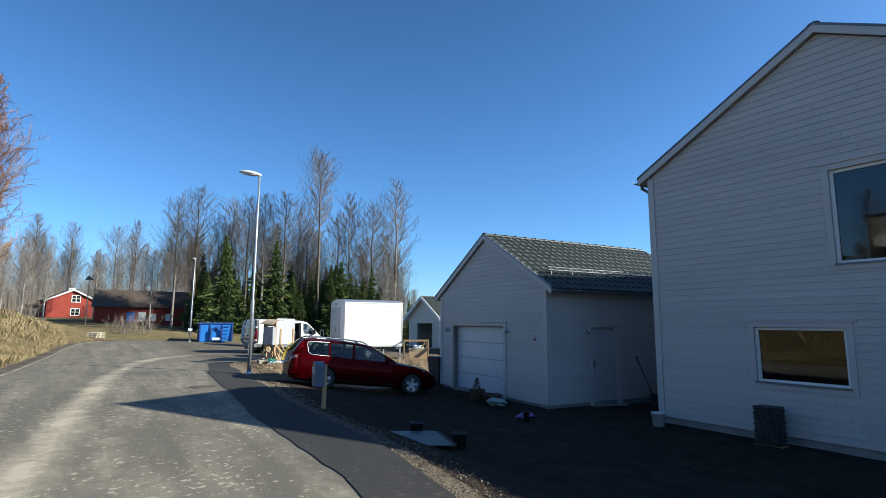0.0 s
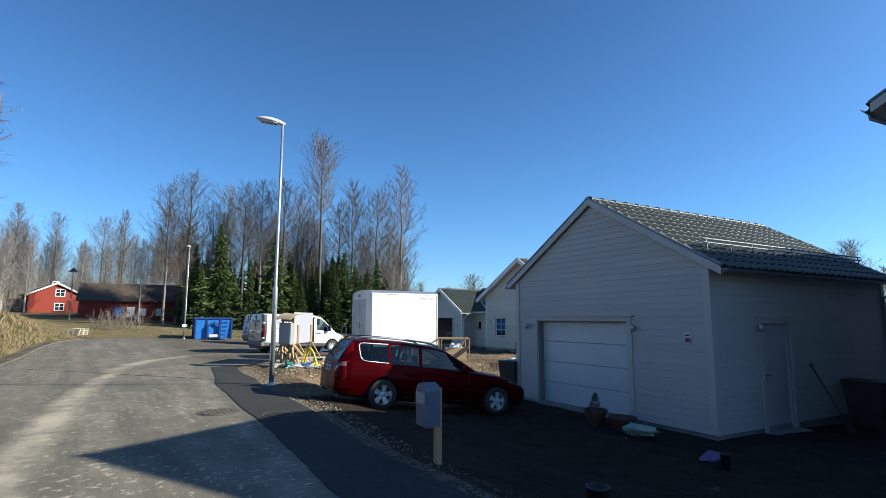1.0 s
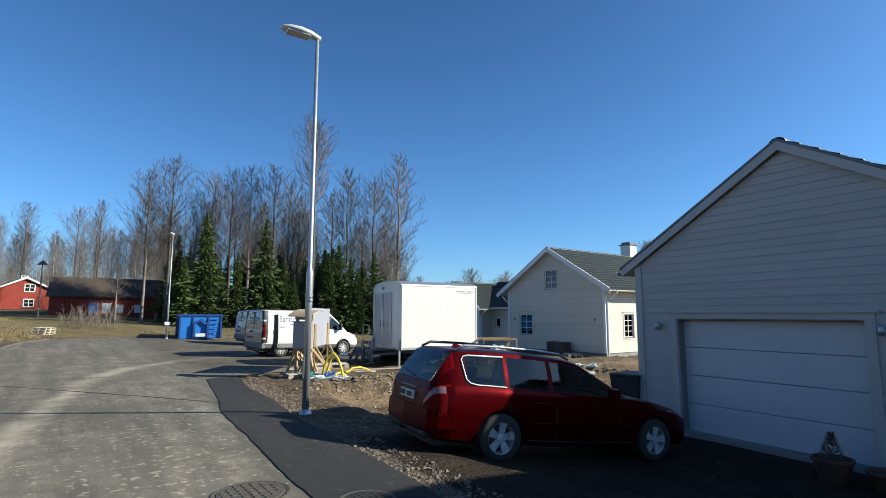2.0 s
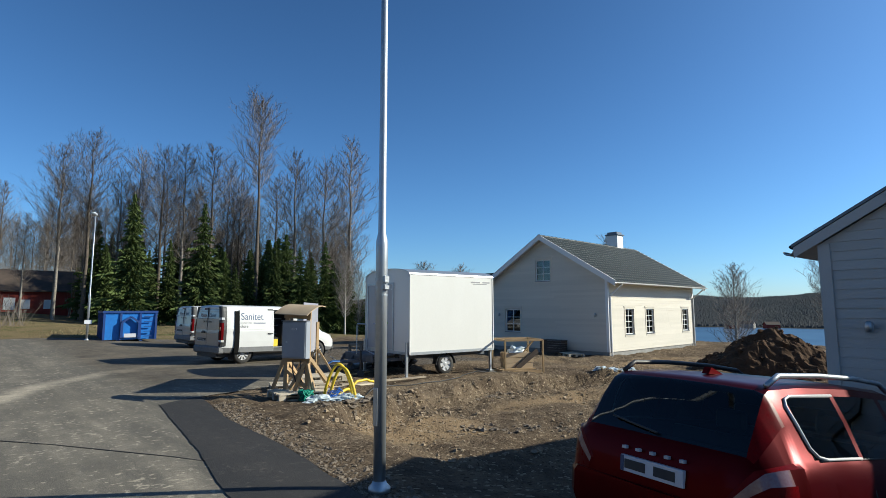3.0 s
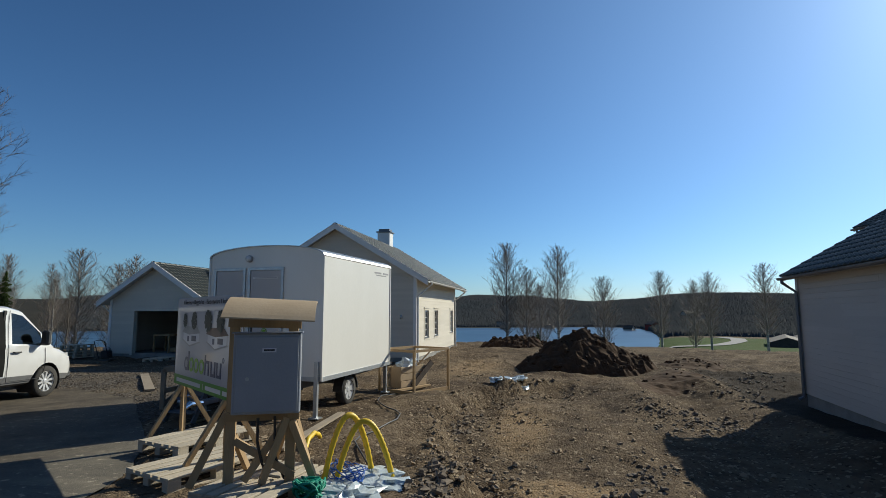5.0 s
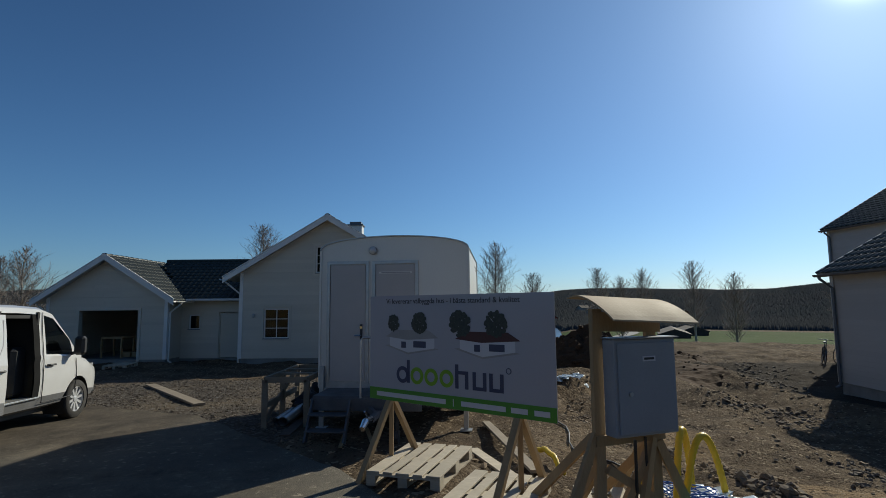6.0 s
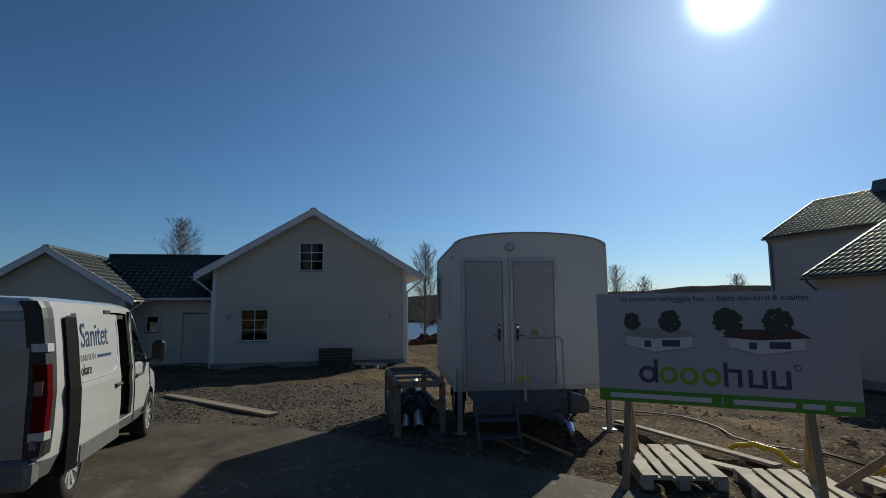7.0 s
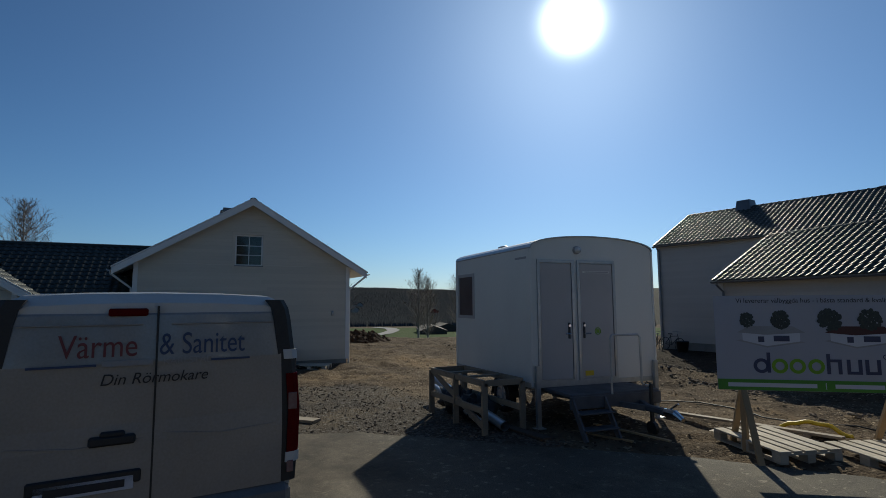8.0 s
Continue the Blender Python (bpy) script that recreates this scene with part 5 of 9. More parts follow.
def estate_car(m):
    car = thing("estate_car", "dark red estate car parked nose to the garage", "car", m)
    low = [(-1.06, 0.44, 0.74, 0.60, 0.56), (-1.04, 0.38, 0.86, 0.72, 0.66), (-1.0, 0.32, 0.94, 0.80, 0.73), (-0.93, 0.27, 0.97, 0.865, 0.785), (-0.75, 0.24, 0.985, 0.905, 0.83), (0, 0.21, 0.975, 0.93, 0.86), (1, 0.19, 0.96, 0.93, 0.86), (2.0, 0.19, 0.945, 0.93, 0.85), (2.35, 0.19, 0.935, 0.93, 0.82), (2.9, 0.19, 0.885, 0.915, 0.76), (3.35, 0.20, 0.80, 0.87, 0.70), (3.6, 0.23, 0.71, 0.79, 0.60), (3.74, 0.32, 0.60, 0.64, 0.48)]
    up = [(-1.02, 0.93, 0.70, 0.96, 0.64), (-0.97, 0.95, 0.755, 1.06, 0.635), (-0.86, 0.965, 0.80, 1.25, 0.63), (-0.75, 0.975, 0.82, 1.40, 0.615), (-0.68, 0.98, 0.83, 1.435, 0.61), (-0.3, 0.98, 0.85, 1.465, 0.62), (0.5, 0.96, 0.855, 1.475, 0.645), (1.1, 0.95, 0.85, 1.45, 0.635), (1.45, 0.945, 0.845, 1.40, 0.62), (1.9, 0.94, 0.835, 1.18, 0.66), (2.32, 0.93, 0.81, 0.965, 0.70)]
    panes = (("rear_quarter_window", -0.55, 0.06), ("rear_door_window", 0.12, 0.80), ("front_door_window", 0.88, 1.92))

    def pick(x, r, side):
        if 8 <= r <= 9:
            for name, a, b in panes:
                if a < x < b:
                    return name + ("" if side > 0 else "_off")
        if r >= 11 and -1.0 < x < -0.735:
            return "rear_window"
        if r >= 11 and 1.52 < x < 2.24:
            return "windscreen"
        if x < -0.85 and r == 6:
            return "rear_lamp" + ("" if side > 0 else "_off")
        if x < -0.84 and 4 <= r <= 5 or x < -0.78 and r == 7:
            return "red_lamp" + ("" if side > 0 else "_off")
        if -1.0 < x < -0.71 and 9 <= r <= 10:
            return "pillar_lamp" + ("" if side > 0 else "_off")
        return "body"

    for name, mb in shell(low, up, [p for q in panes for p in q[1:]] + [-1.0, -0.735, 1.52, 2.24, -0.80, -0.84, -0.78, -0.71], pick, 0.09).items():
        name = name.replace("_off", "")
        if name == "body":
            sheet_part(name, mb, M_RED_PAINT, car, [(0, 0.33, 0.375), (2.82, 0.33, 0.375)])
        elif "lamp" in name:
            sheet_part("rear_lamp", mb, M_LAMPGLASS if name == "rear_lamp" else M_REDLENS, car, label="red rear lamp running up the pillar" if "pillar" in name else "clear lens of the rear lamp" if name == "rear_lamp" else "")
        else:
            pane = sheet_part(name, mb, M_CARGLASS, car)
            pane.visible_shadow = False
    for x, y, w in ((0.35, 0.0, 1.25), (1.25, 0.36, 0.5), (1.25, -0.36, 0.5)):
        seat(car, x, y, 0.42, w, 0.58)
    part("dashboard", MB().box(1.80, 2.15, -0.72, 0.72, 0.60, 0.93, 0.05), M_BLACK, car)
    part("cabin_floor", MB().box(-0.85, 2.3, -0.78, 0.78, 0.30, 0.34), M_DARK, car)
    part("load_cover", MB().box(-0.85, -0.05, -0.72, 0.72, 0.86, 0.88), M_DARK, car)
    for s in (1, -1):
        for x in (0, 2.82):
            wheel_well(car, x, 0.33, 0.374, s, 0.58, 0.90)
        # bright line round the quarter window and along the belt
        pts = []
        for x in (-0.50, -0.3, 0.06, 0.5, 1.0, 1.5, 1.95):
            y, z = side_point(up, x, 0.04)
            pts.append((x, s * (y + 0.008), z))
        part("belt_strip", MB().tube(pts, 0.007, 6), M_BLACK, car, smooth=True)
        pts = []
        for x, tt in ((0.07, 0.05), (-0.40, 0.05), (-0.50, 0.09), (-0.555, 0.20), (-0.585, 0.50), (-0.60, 0.74), (-0.57, 0.83), (-0.50, 0.86), (0.07, 0.86)):
            y, z = side_point(up, x, tt)
            pts.append((x, s * (y + 0.008), z))
        part("window_moulding", MB().tube(pts, 0.012, 6), M_RIM, car, "bright strip round the quarter window", smooth=True)
        rail = [(-0.66, s * 0.59, 1.44), (-0.52, s * 0.60, 1.515), (0, s * 0.62, 1.535), (0.6, s * 0.62, 1.535), (1.1, s * 0.605, 1.51), (1.28, s * 0.60, 1.44)]
        part("roof_rail", MB().tube(rail, 0.020, 8), M_BLACK if s > 0 else M_GALV, car, smooth=True)
        for x in (0.62, 1.52):
            part("door_handle", MB().tube([(x - 0.12, s * 0.925, 0.80), (x - 0.08, s * 0.955, 0.81), (x + 0.08, s * 0.955, 0.81), (x + 0.12, s * 0.93, 0.80)], 0.014, 6), M_RED_PAINT, car)
        part("side_moulding", MB().box(0.42, 2.38, s * 0.93 - 0.012, s * 0.93 + 0.012, 0.50, 0.545, 0.008), M_RED_PAINT, car)
        seam = MB()
        for x in (0.10, 0.90, 2.05):
            seam.tube([(x, s * 0.918, 0.30), (x, s * 0.934, 0.55), (x, s * 0.925, 0.75), (x, s * 0.88, 0.93)], 0.005, 4)
        seam.tube([(0.42, s * 0.915, 0.30), (1.2, s * 0.918, 0.29), (2.35, s * 0.918, 0.29)], 0.006, 4)
        part("door_seam", seam, M_BLACK, car)
        mir = MB().box(-0.05, 0.07, -0.10, 0.10, -0.065, 0.075, 0.03)
        part("wing_mirror", mir, M_RED_PAINT, car, at=pose(1.88, s * 0.98, 1.0))
        hl = MB().hexa([(3.30, s * 0.60, 0.62), (3.62, s * 0.52, 0.60), (3.45, s * 0.80, 0.60), (3.2, s * 0.84, 0.66), (3.25, s * 0.60, 0.78), (3.56, s * 0.54, 0.70), (3.40, s * 0.80, 0.73), (3.15, s * 0.84, 0.79)])
        part("headlight", hl, M_CLEARLENS, car)
    # tailgate: window, plate recess, mark, wiper, fin
    part("rear_bumper", loft([[(x, y, z) for x, y in ((-0.70, w), (-0.95, w - 0.03), (-1.06, w - 0.16), (-1.10, 0.0), (-1.06, 0.16 - w), (-0.95, 0.03 - w), (-0.70, -w))] for z, w in ((0.36, 0.86), (0.42, 0.90), (0.60, 0.905), (0.645, 0.87))]), M_RED_PAINT, car)
    part("bumper_insert", MB().box(-1.07, -0.9, -0.70, 0.70, 0.27, 0.37, 0.03), M_BLACK, car)
    np_ = part("number_plate", MB().box(-1.085, -1.05, -0.26, 0.26, 0.715, 0.83, 0.003), M_SIGNWHITE, car)
    bars = MB()
    for y0, y1 in ((-0.20, -0.03), (0.04, 0.22)):
        bars.box(-1.089, -1.084, y0, y1, 0.74, 0.805)
    part("bar", bars, M_BLACKPRINT, np_)
    part("blue_end", MB().box(-1.0885, -1.084, 0.228, 0.257, 0.718, 0.827), M_BLUEPRINT, np_)
    for i in range(5):
        y = -0.24 + i * 0.12
        part("mark", MB().box(-1.075, -1.04, y - 0.016, y + 0.016, 0.875, 0.895), M_LAMPHEAD, car)
    part("rear_wiper", MB().tube([(-1.01, 0.0, 1.03), (-1.0, 0.22, 1.06), (-0.985, 0.42, 1.09)], 0.009, 5), M_BLACK, car)
    part("roof_fin", MB().prism([(-0.42, 1.475), (-0.22, 1.48), (-0.30, 1.505), (-0.38, 1.53)], "y", -0.03, 0.03), M_REDLENS, car)
    part("tow_bar", MB().tube([(-0.95, 0, 0.30), (-1.12, 0, 0.30), (-1.14, 0, 0.36)], 0.02, 6), M_BLACK, car)
    part("grille", MB().box(3.66, 3.76, -0.34, 0.34, 0.42, 0.62, 0.03), M_BLACK, car)
    part("underbody", MB().box(-0.9, 3.5, -0.62, 0.62, 0.17, 0.4), M_BLACK, car)
    for x in (0, 2.82):
        for s in (1, -1):
            wheel(car, x, s * 0.82, 0.325, 0.22, 5, s)
    return car


def lettering(body, size, material, name="lettering", italic=0.0, align="CENTER", depth=0.001):
    """Words in the built-in font as a mesh in the xy plane."""
    cu = bpy.data.curves.new(name, "FONT")
    cu.body, cu.size, cu.align_x, cu.extrude, cu.shear = body, size, align, depth, italic
    ob = new(name, cu)
    bpy.context.view_layer.update()
    me = bpy.data.meshes.new_from_object(ob.evaluated_get(bpy.context.evaluated_depsgraph_get()))
    bpy.data.objects.remove(ob)
    me.materials.clear()
    me.materials.append(material)
    return me


def letters(parent, body, size, material, m, italic=0.0, align="CENTER", squeeze=1.0, depth=0.001):
    ob = part("lettering", lettering(body, size, material, italic=italic, align=align, depth=depth), None, parent, at=m @ Matrix.Diagonal((squeeze, 1, 1, 1)))
    return ob


def work_van(m, label, door_open=True):
    van = thing("panel_van", label, "van", m, group="white vans")
    low = [(-0.84, 0.42, 1.10, 0.86, 0.84), (-0.80, 0.36, 1.15, 0.94, 0.92), (-0.6, 0.33, 1.16, 0.965, 0.95), (0.3, 0.32, 1.16, 0.975, 0.955), (2.2, 0.30, 1.15, 0.975, 0.955), (2.7, 0.30, 1.13, 0.97, 0.94), (3.1, 0.30, 1.10, 0.96, 0.88), (3.5, 0.30, 1.02, 0.93, 0.80), (3.8, 0.30, 0.92, 0.87, 0.70), (3.97, 0.36, 0.78, 0.76, 0.58), (4.03, 0.44, 0.66, 0.62, 0.46)]
    up = [(-0.84, 1.10, 0.85, 1.86, 0.80), (-0.77, 1.13, 0.945, 1.925, 0.84), (-0.5, 1.14, 0.955, 1.945, 0.85), (1.5, 1.14, 0.955, 1.95, 0.85), (2.1, 1.13, 0.95, 1.93, 0.83), (2.45, 1.12, 0.94, 1.86, 0.79), (2.95, 1.10, 0.92, 1.42, 0.82), (3.28, 1.08, 0.88, 1.12, 0.82)]
    def pick(x, r, side):
        if door_open and side < 0 and 3 <= r <= 9 and 1.08 < x < 1.99:
            return "door_pillar" if x > 1.84 else None
        if 8 <= r <= 9 and 2.14 < x < 2.94:
            return "front_door_window" + ("" if side > 0 else "_off")
        if r >= 11 and 2.50 < x < 3.22:
            return "windscreen"
        if 1 <= r <= 2:
            return "lower_panel" + ("" if side > 0 else "_off")
        return "body"

    wheels_at = [(x, 0.335, 0.40) for x in (0, 3.10)]
    for name, mb in shell(low, up, [1.08, 1.84, 1.99, 2.14, 2.94, 2.50, 3.22], pick, 0.12).items():
        name = name.replace("_off", "")
        if name == "body":
            sheet_part(name, mb, M_VAN, van, wheels_at)
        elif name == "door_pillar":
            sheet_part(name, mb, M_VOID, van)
        elif name == "lower_panel":
            sheet_part(name, mb, M_VANTRIM, van, wheels_at)
        else:
            sheet_part(name, mb, M_CARGLASS, van).visible_shadow = False
    for x in (0, 3.10):
        for s in (1, -1):
            wheel_well(van, x, 0.335, 0.399, s, 0.60, 0.93)
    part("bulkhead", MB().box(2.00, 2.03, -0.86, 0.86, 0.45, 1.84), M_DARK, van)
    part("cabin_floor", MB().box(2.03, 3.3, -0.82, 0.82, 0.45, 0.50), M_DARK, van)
    for y in (0.42, -0.42):
        seat(van, 2.55, y, 0.75, 0.5, 0.62)
    part("dashboard", MB().box(2.95, 3.25, -0.80, 0.80, 0.85, 1.08, 0.04), M_BLACK, van)
    # grey lower trim and bumpers
    for s in (1, -1):
        part("wing_mirror", MB().box(-0.07, 0.07, -0.09, 0.09, -0.16, 0.16, 0.04), M_BLACK, van, at=pose(2.82, s * 1.10, 1.28))
        part("mirror_arm", MB().tube([(2.86, s * 0.93, 1.14), (2.84, s * 1.06, 1.17)], 0.03, 6), M_BLACK, van)
        part("door_handle", MB().tube([(2.14, s * 0.975, 1.0), (2.17, s * 1.0, 1.0), (2.32, s * 1.0, 1.0), (2.35, s * 0.975, 1.0)], 0.018, 6), M_BLACK, van)
        seam = MB()
        seam.tube([(2.05, s * 0.975, 0.42), (2.05, s * 0.982, 0.75), (2.05, s * 0.97, 1.08), (2.05, s * 0.905, 1.55), (2.1, s * 0.855, 1.85)], 0.007, 4)
        seam.tube([(2.98, s * 0.962, 0.50), (3.0, s * 0.972, 0.75), (3.0, s * 0.94, 1.06)], 0.007, 4)
        seam.tube([(2.05, s * 0.965, 0.42), (2.9, s * 0.962, 0.42)], 0.007, 4)
        part("door_seam", seam, M_BLACK, van)
        # rear corner pillar with its tall lamp
        part("rear_pillar", loft([[(-0.868, s * (w - 0.125), z), (-0.866, s * (w - 0.03), z), (-0.845, s * (w + 0.006), z), (-0.79, s * (w + 0.022), z), (-0.66, s * (w + 0.022), z), (-0.66, s * (w - 0.125), z)] for z, w in ((0.60, 0.95), (0.8, 0.965), (1.12, 0.968), (1.30, 0.955), (1.5, 0.935), (1.75, 0.90), (1.84, 0.88), (1.90, 0.845))]), M_BLACK, van, smooth=False)
        tl = part("rear_lamp", loft([[(-1.008, s * (w - 0.075), z), (-1.004, s * (w - 0.02), z), (-0.975, s * (w + 0.02), z), (-0.90, s * (w + 0.034), z), (-0.89, s * (w - 0.075), z)] for z, w in ((0.80, 0.958), (1.10, 0.966), (1.36, 0.945))]), M_REDLENS, van)
        part("lens", MB().box(-1.012, -0.99, min(s * 0.89, s * 0.955), max(s * 0.89, s * 0.955), 1.10, 1.22, 0.004), M_LAMPGLASS, tl)
        part("lens", MB().box(-1.012, -0.99, min(s * 0.885, s * 0.935), max(s * 0.885, s * 0.935), 0.66, 0.74, 0.004), M_LAMPGLASS, tl)
        for z in (0.765, 1.50):
            part("white_cap", loft([[(-1.010, s * (w - 0.085), q), (-1.006, s * (w - 0.02), q), (-0.975, s * (w + 0.024), q), (-0.88, s * (w + 0.04), q), (-0.88, s * (w - 0.085), q)] for q, w in ((z - 0.035, 0.958 if z < 1 else 0.938), (z + 0.035, 0.96 if z < 1 else 0.93))]), M_VAN, tl)
        part("headlight", loft([[(3.55, s * 0.70, z), (3.86, s * 0.60, z), (3.80, s * 0.82, z), (3.5, s * 0.90, z)] for z in (0.74, 0.92)]), M_CLEARLENS, van)
    part("rear_bumper", MB().box(-1.04, -0.80, -0.92, 0.92, 0.34, 0.60, 0.05), M_VANTRIM, van)
    part("front_bumper", MB().box(3.6, 4.05, -0.78, 0.78, 0.30, 0.55, 0.08), M_VANGREY, van)
    part("grille", MB().box(3.93, 4.03, -0.5, 0.5, 0.60, 0.74, 0.03), M_BLACK, van)
    part("underbody", MB().box(-0.85, 3.8, -0.7, 0.7, 0.22, 0.45), M_BLACK, van)
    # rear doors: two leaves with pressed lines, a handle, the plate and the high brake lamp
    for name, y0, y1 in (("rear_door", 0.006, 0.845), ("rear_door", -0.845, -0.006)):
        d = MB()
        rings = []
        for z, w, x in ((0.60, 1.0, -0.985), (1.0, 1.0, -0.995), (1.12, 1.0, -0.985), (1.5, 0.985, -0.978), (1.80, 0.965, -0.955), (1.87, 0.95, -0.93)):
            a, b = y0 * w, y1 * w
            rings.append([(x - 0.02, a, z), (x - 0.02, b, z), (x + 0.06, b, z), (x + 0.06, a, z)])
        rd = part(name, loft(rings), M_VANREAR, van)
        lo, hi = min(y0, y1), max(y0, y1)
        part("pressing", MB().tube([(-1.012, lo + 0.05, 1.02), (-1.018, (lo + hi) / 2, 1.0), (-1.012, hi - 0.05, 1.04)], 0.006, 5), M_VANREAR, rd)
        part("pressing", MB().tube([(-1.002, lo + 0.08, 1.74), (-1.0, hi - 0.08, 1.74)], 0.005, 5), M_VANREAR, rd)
    part("door_seam", MB().box(-1.012, -0.96, -0.006, 0.006, 0.60, 1.86), M_BLACK, van)
    part("brake_lamp", MB().box(-1.0, -0.94, 0.06, 0.29, 1.795, 1.845, 0.01), M_REDLENS, van, "dark red high brake lamp")
    part("rear_handle", MB().box(-1.045, -1.0, 0.10, 0.36, 1.00, 1.06, 0.012).box(-1.04, -1.0, 0.16, 0.30, 1.05, 1.085, 0.01), M_BLACK, van)
    part("plate_recess", MB().box(-1.03, -1.0, 0.06, 0.66, 0.76, 0.84, 0.01), M_BLACK, van)
    npl = part("number_plate", MB().box(-1.03, -1.012, 0.10, 0.62, 0.725, 0.81, 0.003), M_SIGNWHITE, van)
    part("bar", MB().box(-1.034, -1.029, 0.15, 0.57, 0.745, 0.79), M_BLACKPRINT, npl)
    back = Matrix(((0, 0, -1, -1.018), (-1, 0, 0, 0), (0, 1, 0, 0), (0, 0, 0, 1)))
    sid = Matrix(((1, 0, 0, 0), (0, 0, -1, 0), (0, 1, 0, 0), (0, 0, 0, 1)))
    letters(van, "Värme", 0.205, M_REDPRINT, back @ pose(-0.33, 1.54, -0.02), align="CENTER", squeeze=0.8)
    letters(van, "& Sanitet", 0.205, M_BLUEPRINT, back @ pose(0.29, 1.54, -0.02), align="CENTER", squeeze=0.74)
    letters(van, "KARLSTAD", 0.065, M_GREYPRINT, back @ pose(0.20, 1.475, -0.015), align="CENTER")
    letters(van, "Din Rörmokare", 0.10, M_BLACKPRINT, back @ pose(0.0, 1.365, -0.006), italic=0.25, align="CENTER")
    part("stripe", MB().box(-1.016, -1.005, 0.34, 0.70, 1.485, 1.499), M_BLUEPRINT, van)
    part("stripe", MB().box(-1.016, -1.005, -0.60, -0.34, 1.485, 1.499), M_BLUEPRINT, van)
    part("bar", MB().box(-1.016, -1.005, 0.02, 0.31, 1.48, 1.515), M_GREYPRINT, van, "unreadable grey number line")
    if door_open:
        # the sliding door, run back along the side
        sdm = MB()
        rings = []
        for z, y in ((0.40, 0.985), (0.75, 0.995), (1.08, 0.985), (1.2, 0.965), (1.55, 0.925), (1.80, 0.885)):
            rings.append([(-0.22, -(y + 0.065), z), (1.10, -(y + 0.065), z), (1.10, -(y + 0.015), z), (-0.22, -(y + 0.015), z)])
        sld = part("sliding_door", loft(rings), M_VAN, van)
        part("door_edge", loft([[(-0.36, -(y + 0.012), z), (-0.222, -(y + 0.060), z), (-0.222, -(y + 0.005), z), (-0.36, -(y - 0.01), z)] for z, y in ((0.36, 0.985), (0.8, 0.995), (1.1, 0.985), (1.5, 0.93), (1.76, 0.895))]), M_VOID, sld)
        part("lower_trim", MB().box(-0.2, 1.09, -1.065, -1.04, 0.38, 0.56, 0.01), M_VANTRIM, sld)
        part("handle", MB().tube([(0.86, -1.06, 1.0), (0.89, -1.085, 1.0), (1.01, -1.085, 1.0), (1.04, -1.06, 1.0)], 0.017, 6), M_BLACK, sld)
        press = [(-0.2, 1.14), (0.55, 1.145), (0.80, 1.16), (0.95, 1.22), (1.02, 1.34), (1.04, 1.50), (1.045, 1.72)]
        part("pressing", MB().tube([(x, -(0.965 - (z - 1.2) * 0.125 + 0.064), z) for x, z in press], 0.010, 6), M_VAN, sld)
        letters(sld, "Sanitet", 0.34, M_BLUEPRINT, pose(0.25, -1.0015, 1.47) @ pose(0, 0, 0, 83.5), align="CENTER", squeeze=0.92)
        letters(sld, "KARLSTAD", 0.09, M_GREYPRINT, pose(-0.20, -1.0175, 1.335) @ pose(0, 0, 0, 83.5), align="LEFT")
        letters(sld, "okare", 0.15, M_BLACKPRINT, pose(-0.20, -1.033, 1.20) @ pose(0, 0, 0, 83.5), align="LEFT", squeeze=0.85)
        part("stripe", MB().hexa([(0.30, -1.0175, 1.345), (0.76, -1.0175, 1.345), (0.76, -1.005, 1.345), (0.30, -1.005, 1.345), (0.30, -1.014, 1.375), (0.76, -1.014, 1.375), (0.76, -1.002, 1.375), (0.30, -1.002, 1.375)]), M_BLUEPRINT, sld)
        # Near-black lining added behind the doorway: the hold's shade as a colour.
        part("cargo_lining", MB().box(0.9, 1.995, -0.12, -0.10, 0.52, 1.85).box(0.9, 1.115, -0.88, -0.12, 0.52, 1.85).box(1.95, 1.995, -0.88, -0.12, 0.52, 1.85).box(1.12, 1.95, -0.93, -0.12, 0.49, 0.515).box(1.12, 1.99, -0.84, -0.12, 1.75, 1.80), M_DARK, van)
        for z in (0.95, 1.25, 1.5):
            part("shelf", MB().box(1.15, 1.80, -0.40, -0.14, z, z + 0.02), M_GREYPRINT, van)
        part("step", MB().box(1.13, 1.98, -0.99, -0.5, 0.50, 0.525, 0.005), M_GALV, van)
        part("seat", MB().box(1.62, 1.95, -0.78, -0.2, 0.55, 1.30, 0.06), M_BLACK, van)
    for x in (0, 3.10):
        for s in (1, -1):
            wheel(van, x, s * 0.85, 0.335, 0.21, 10, s)
    # the tail stands a hand's width forward
    for ob in van.children:
        if ob.type == "MESH" and ob.matrix_basis.translation.x + max(v.co.x * (1 if ob.matrix_basis.is_identity else 0) for v in ob.data.vertices) < -0.75:
            ob.matrix_basis = pose(0.13, 0, 0) @ ob.matrix_basis
    return van


def resting(x, y, yaw, base, f, zr, zf):
    """The pose of a vehicle whose rear axle is over (x, y), with the ground at zr under it and zf at the front axle."""
    return pose(x, y, zr, 0, -math.degrees(math.atan2(zf - zr, base)), yaw)


estate_car(resting(3.53, 12.78, -11.3, 2.62, 0, base_z(3.53, 12.78) - 0.02, base_z(6.10, 12.27)) @ Matrix.Scale(0.93, 4))
VAN_M = resting(6.65, 30.375, 5.93, 3.1, 0, base_z(6.74, 30.5) + 0.012, base_z(9.85, 30.6)) @ Matrix.Diagonal((0.99, 0.99, 1.015, 1))
work_van(VAN_M, "white plumber's panel van with its side door slid open")
work_van(resting(8.3, 38.2, 4, 3.1, 0, base_z(8.3, 38.2) + 0.012, base_z(11.4, 38.4)), "white panel van with grey bumpers parked on the yard", False)
box = thing("tool_box", "yellow plastic tool box in the van's doorway", "box", VAN_M @ pose(1.30, -0.72, 0.53))
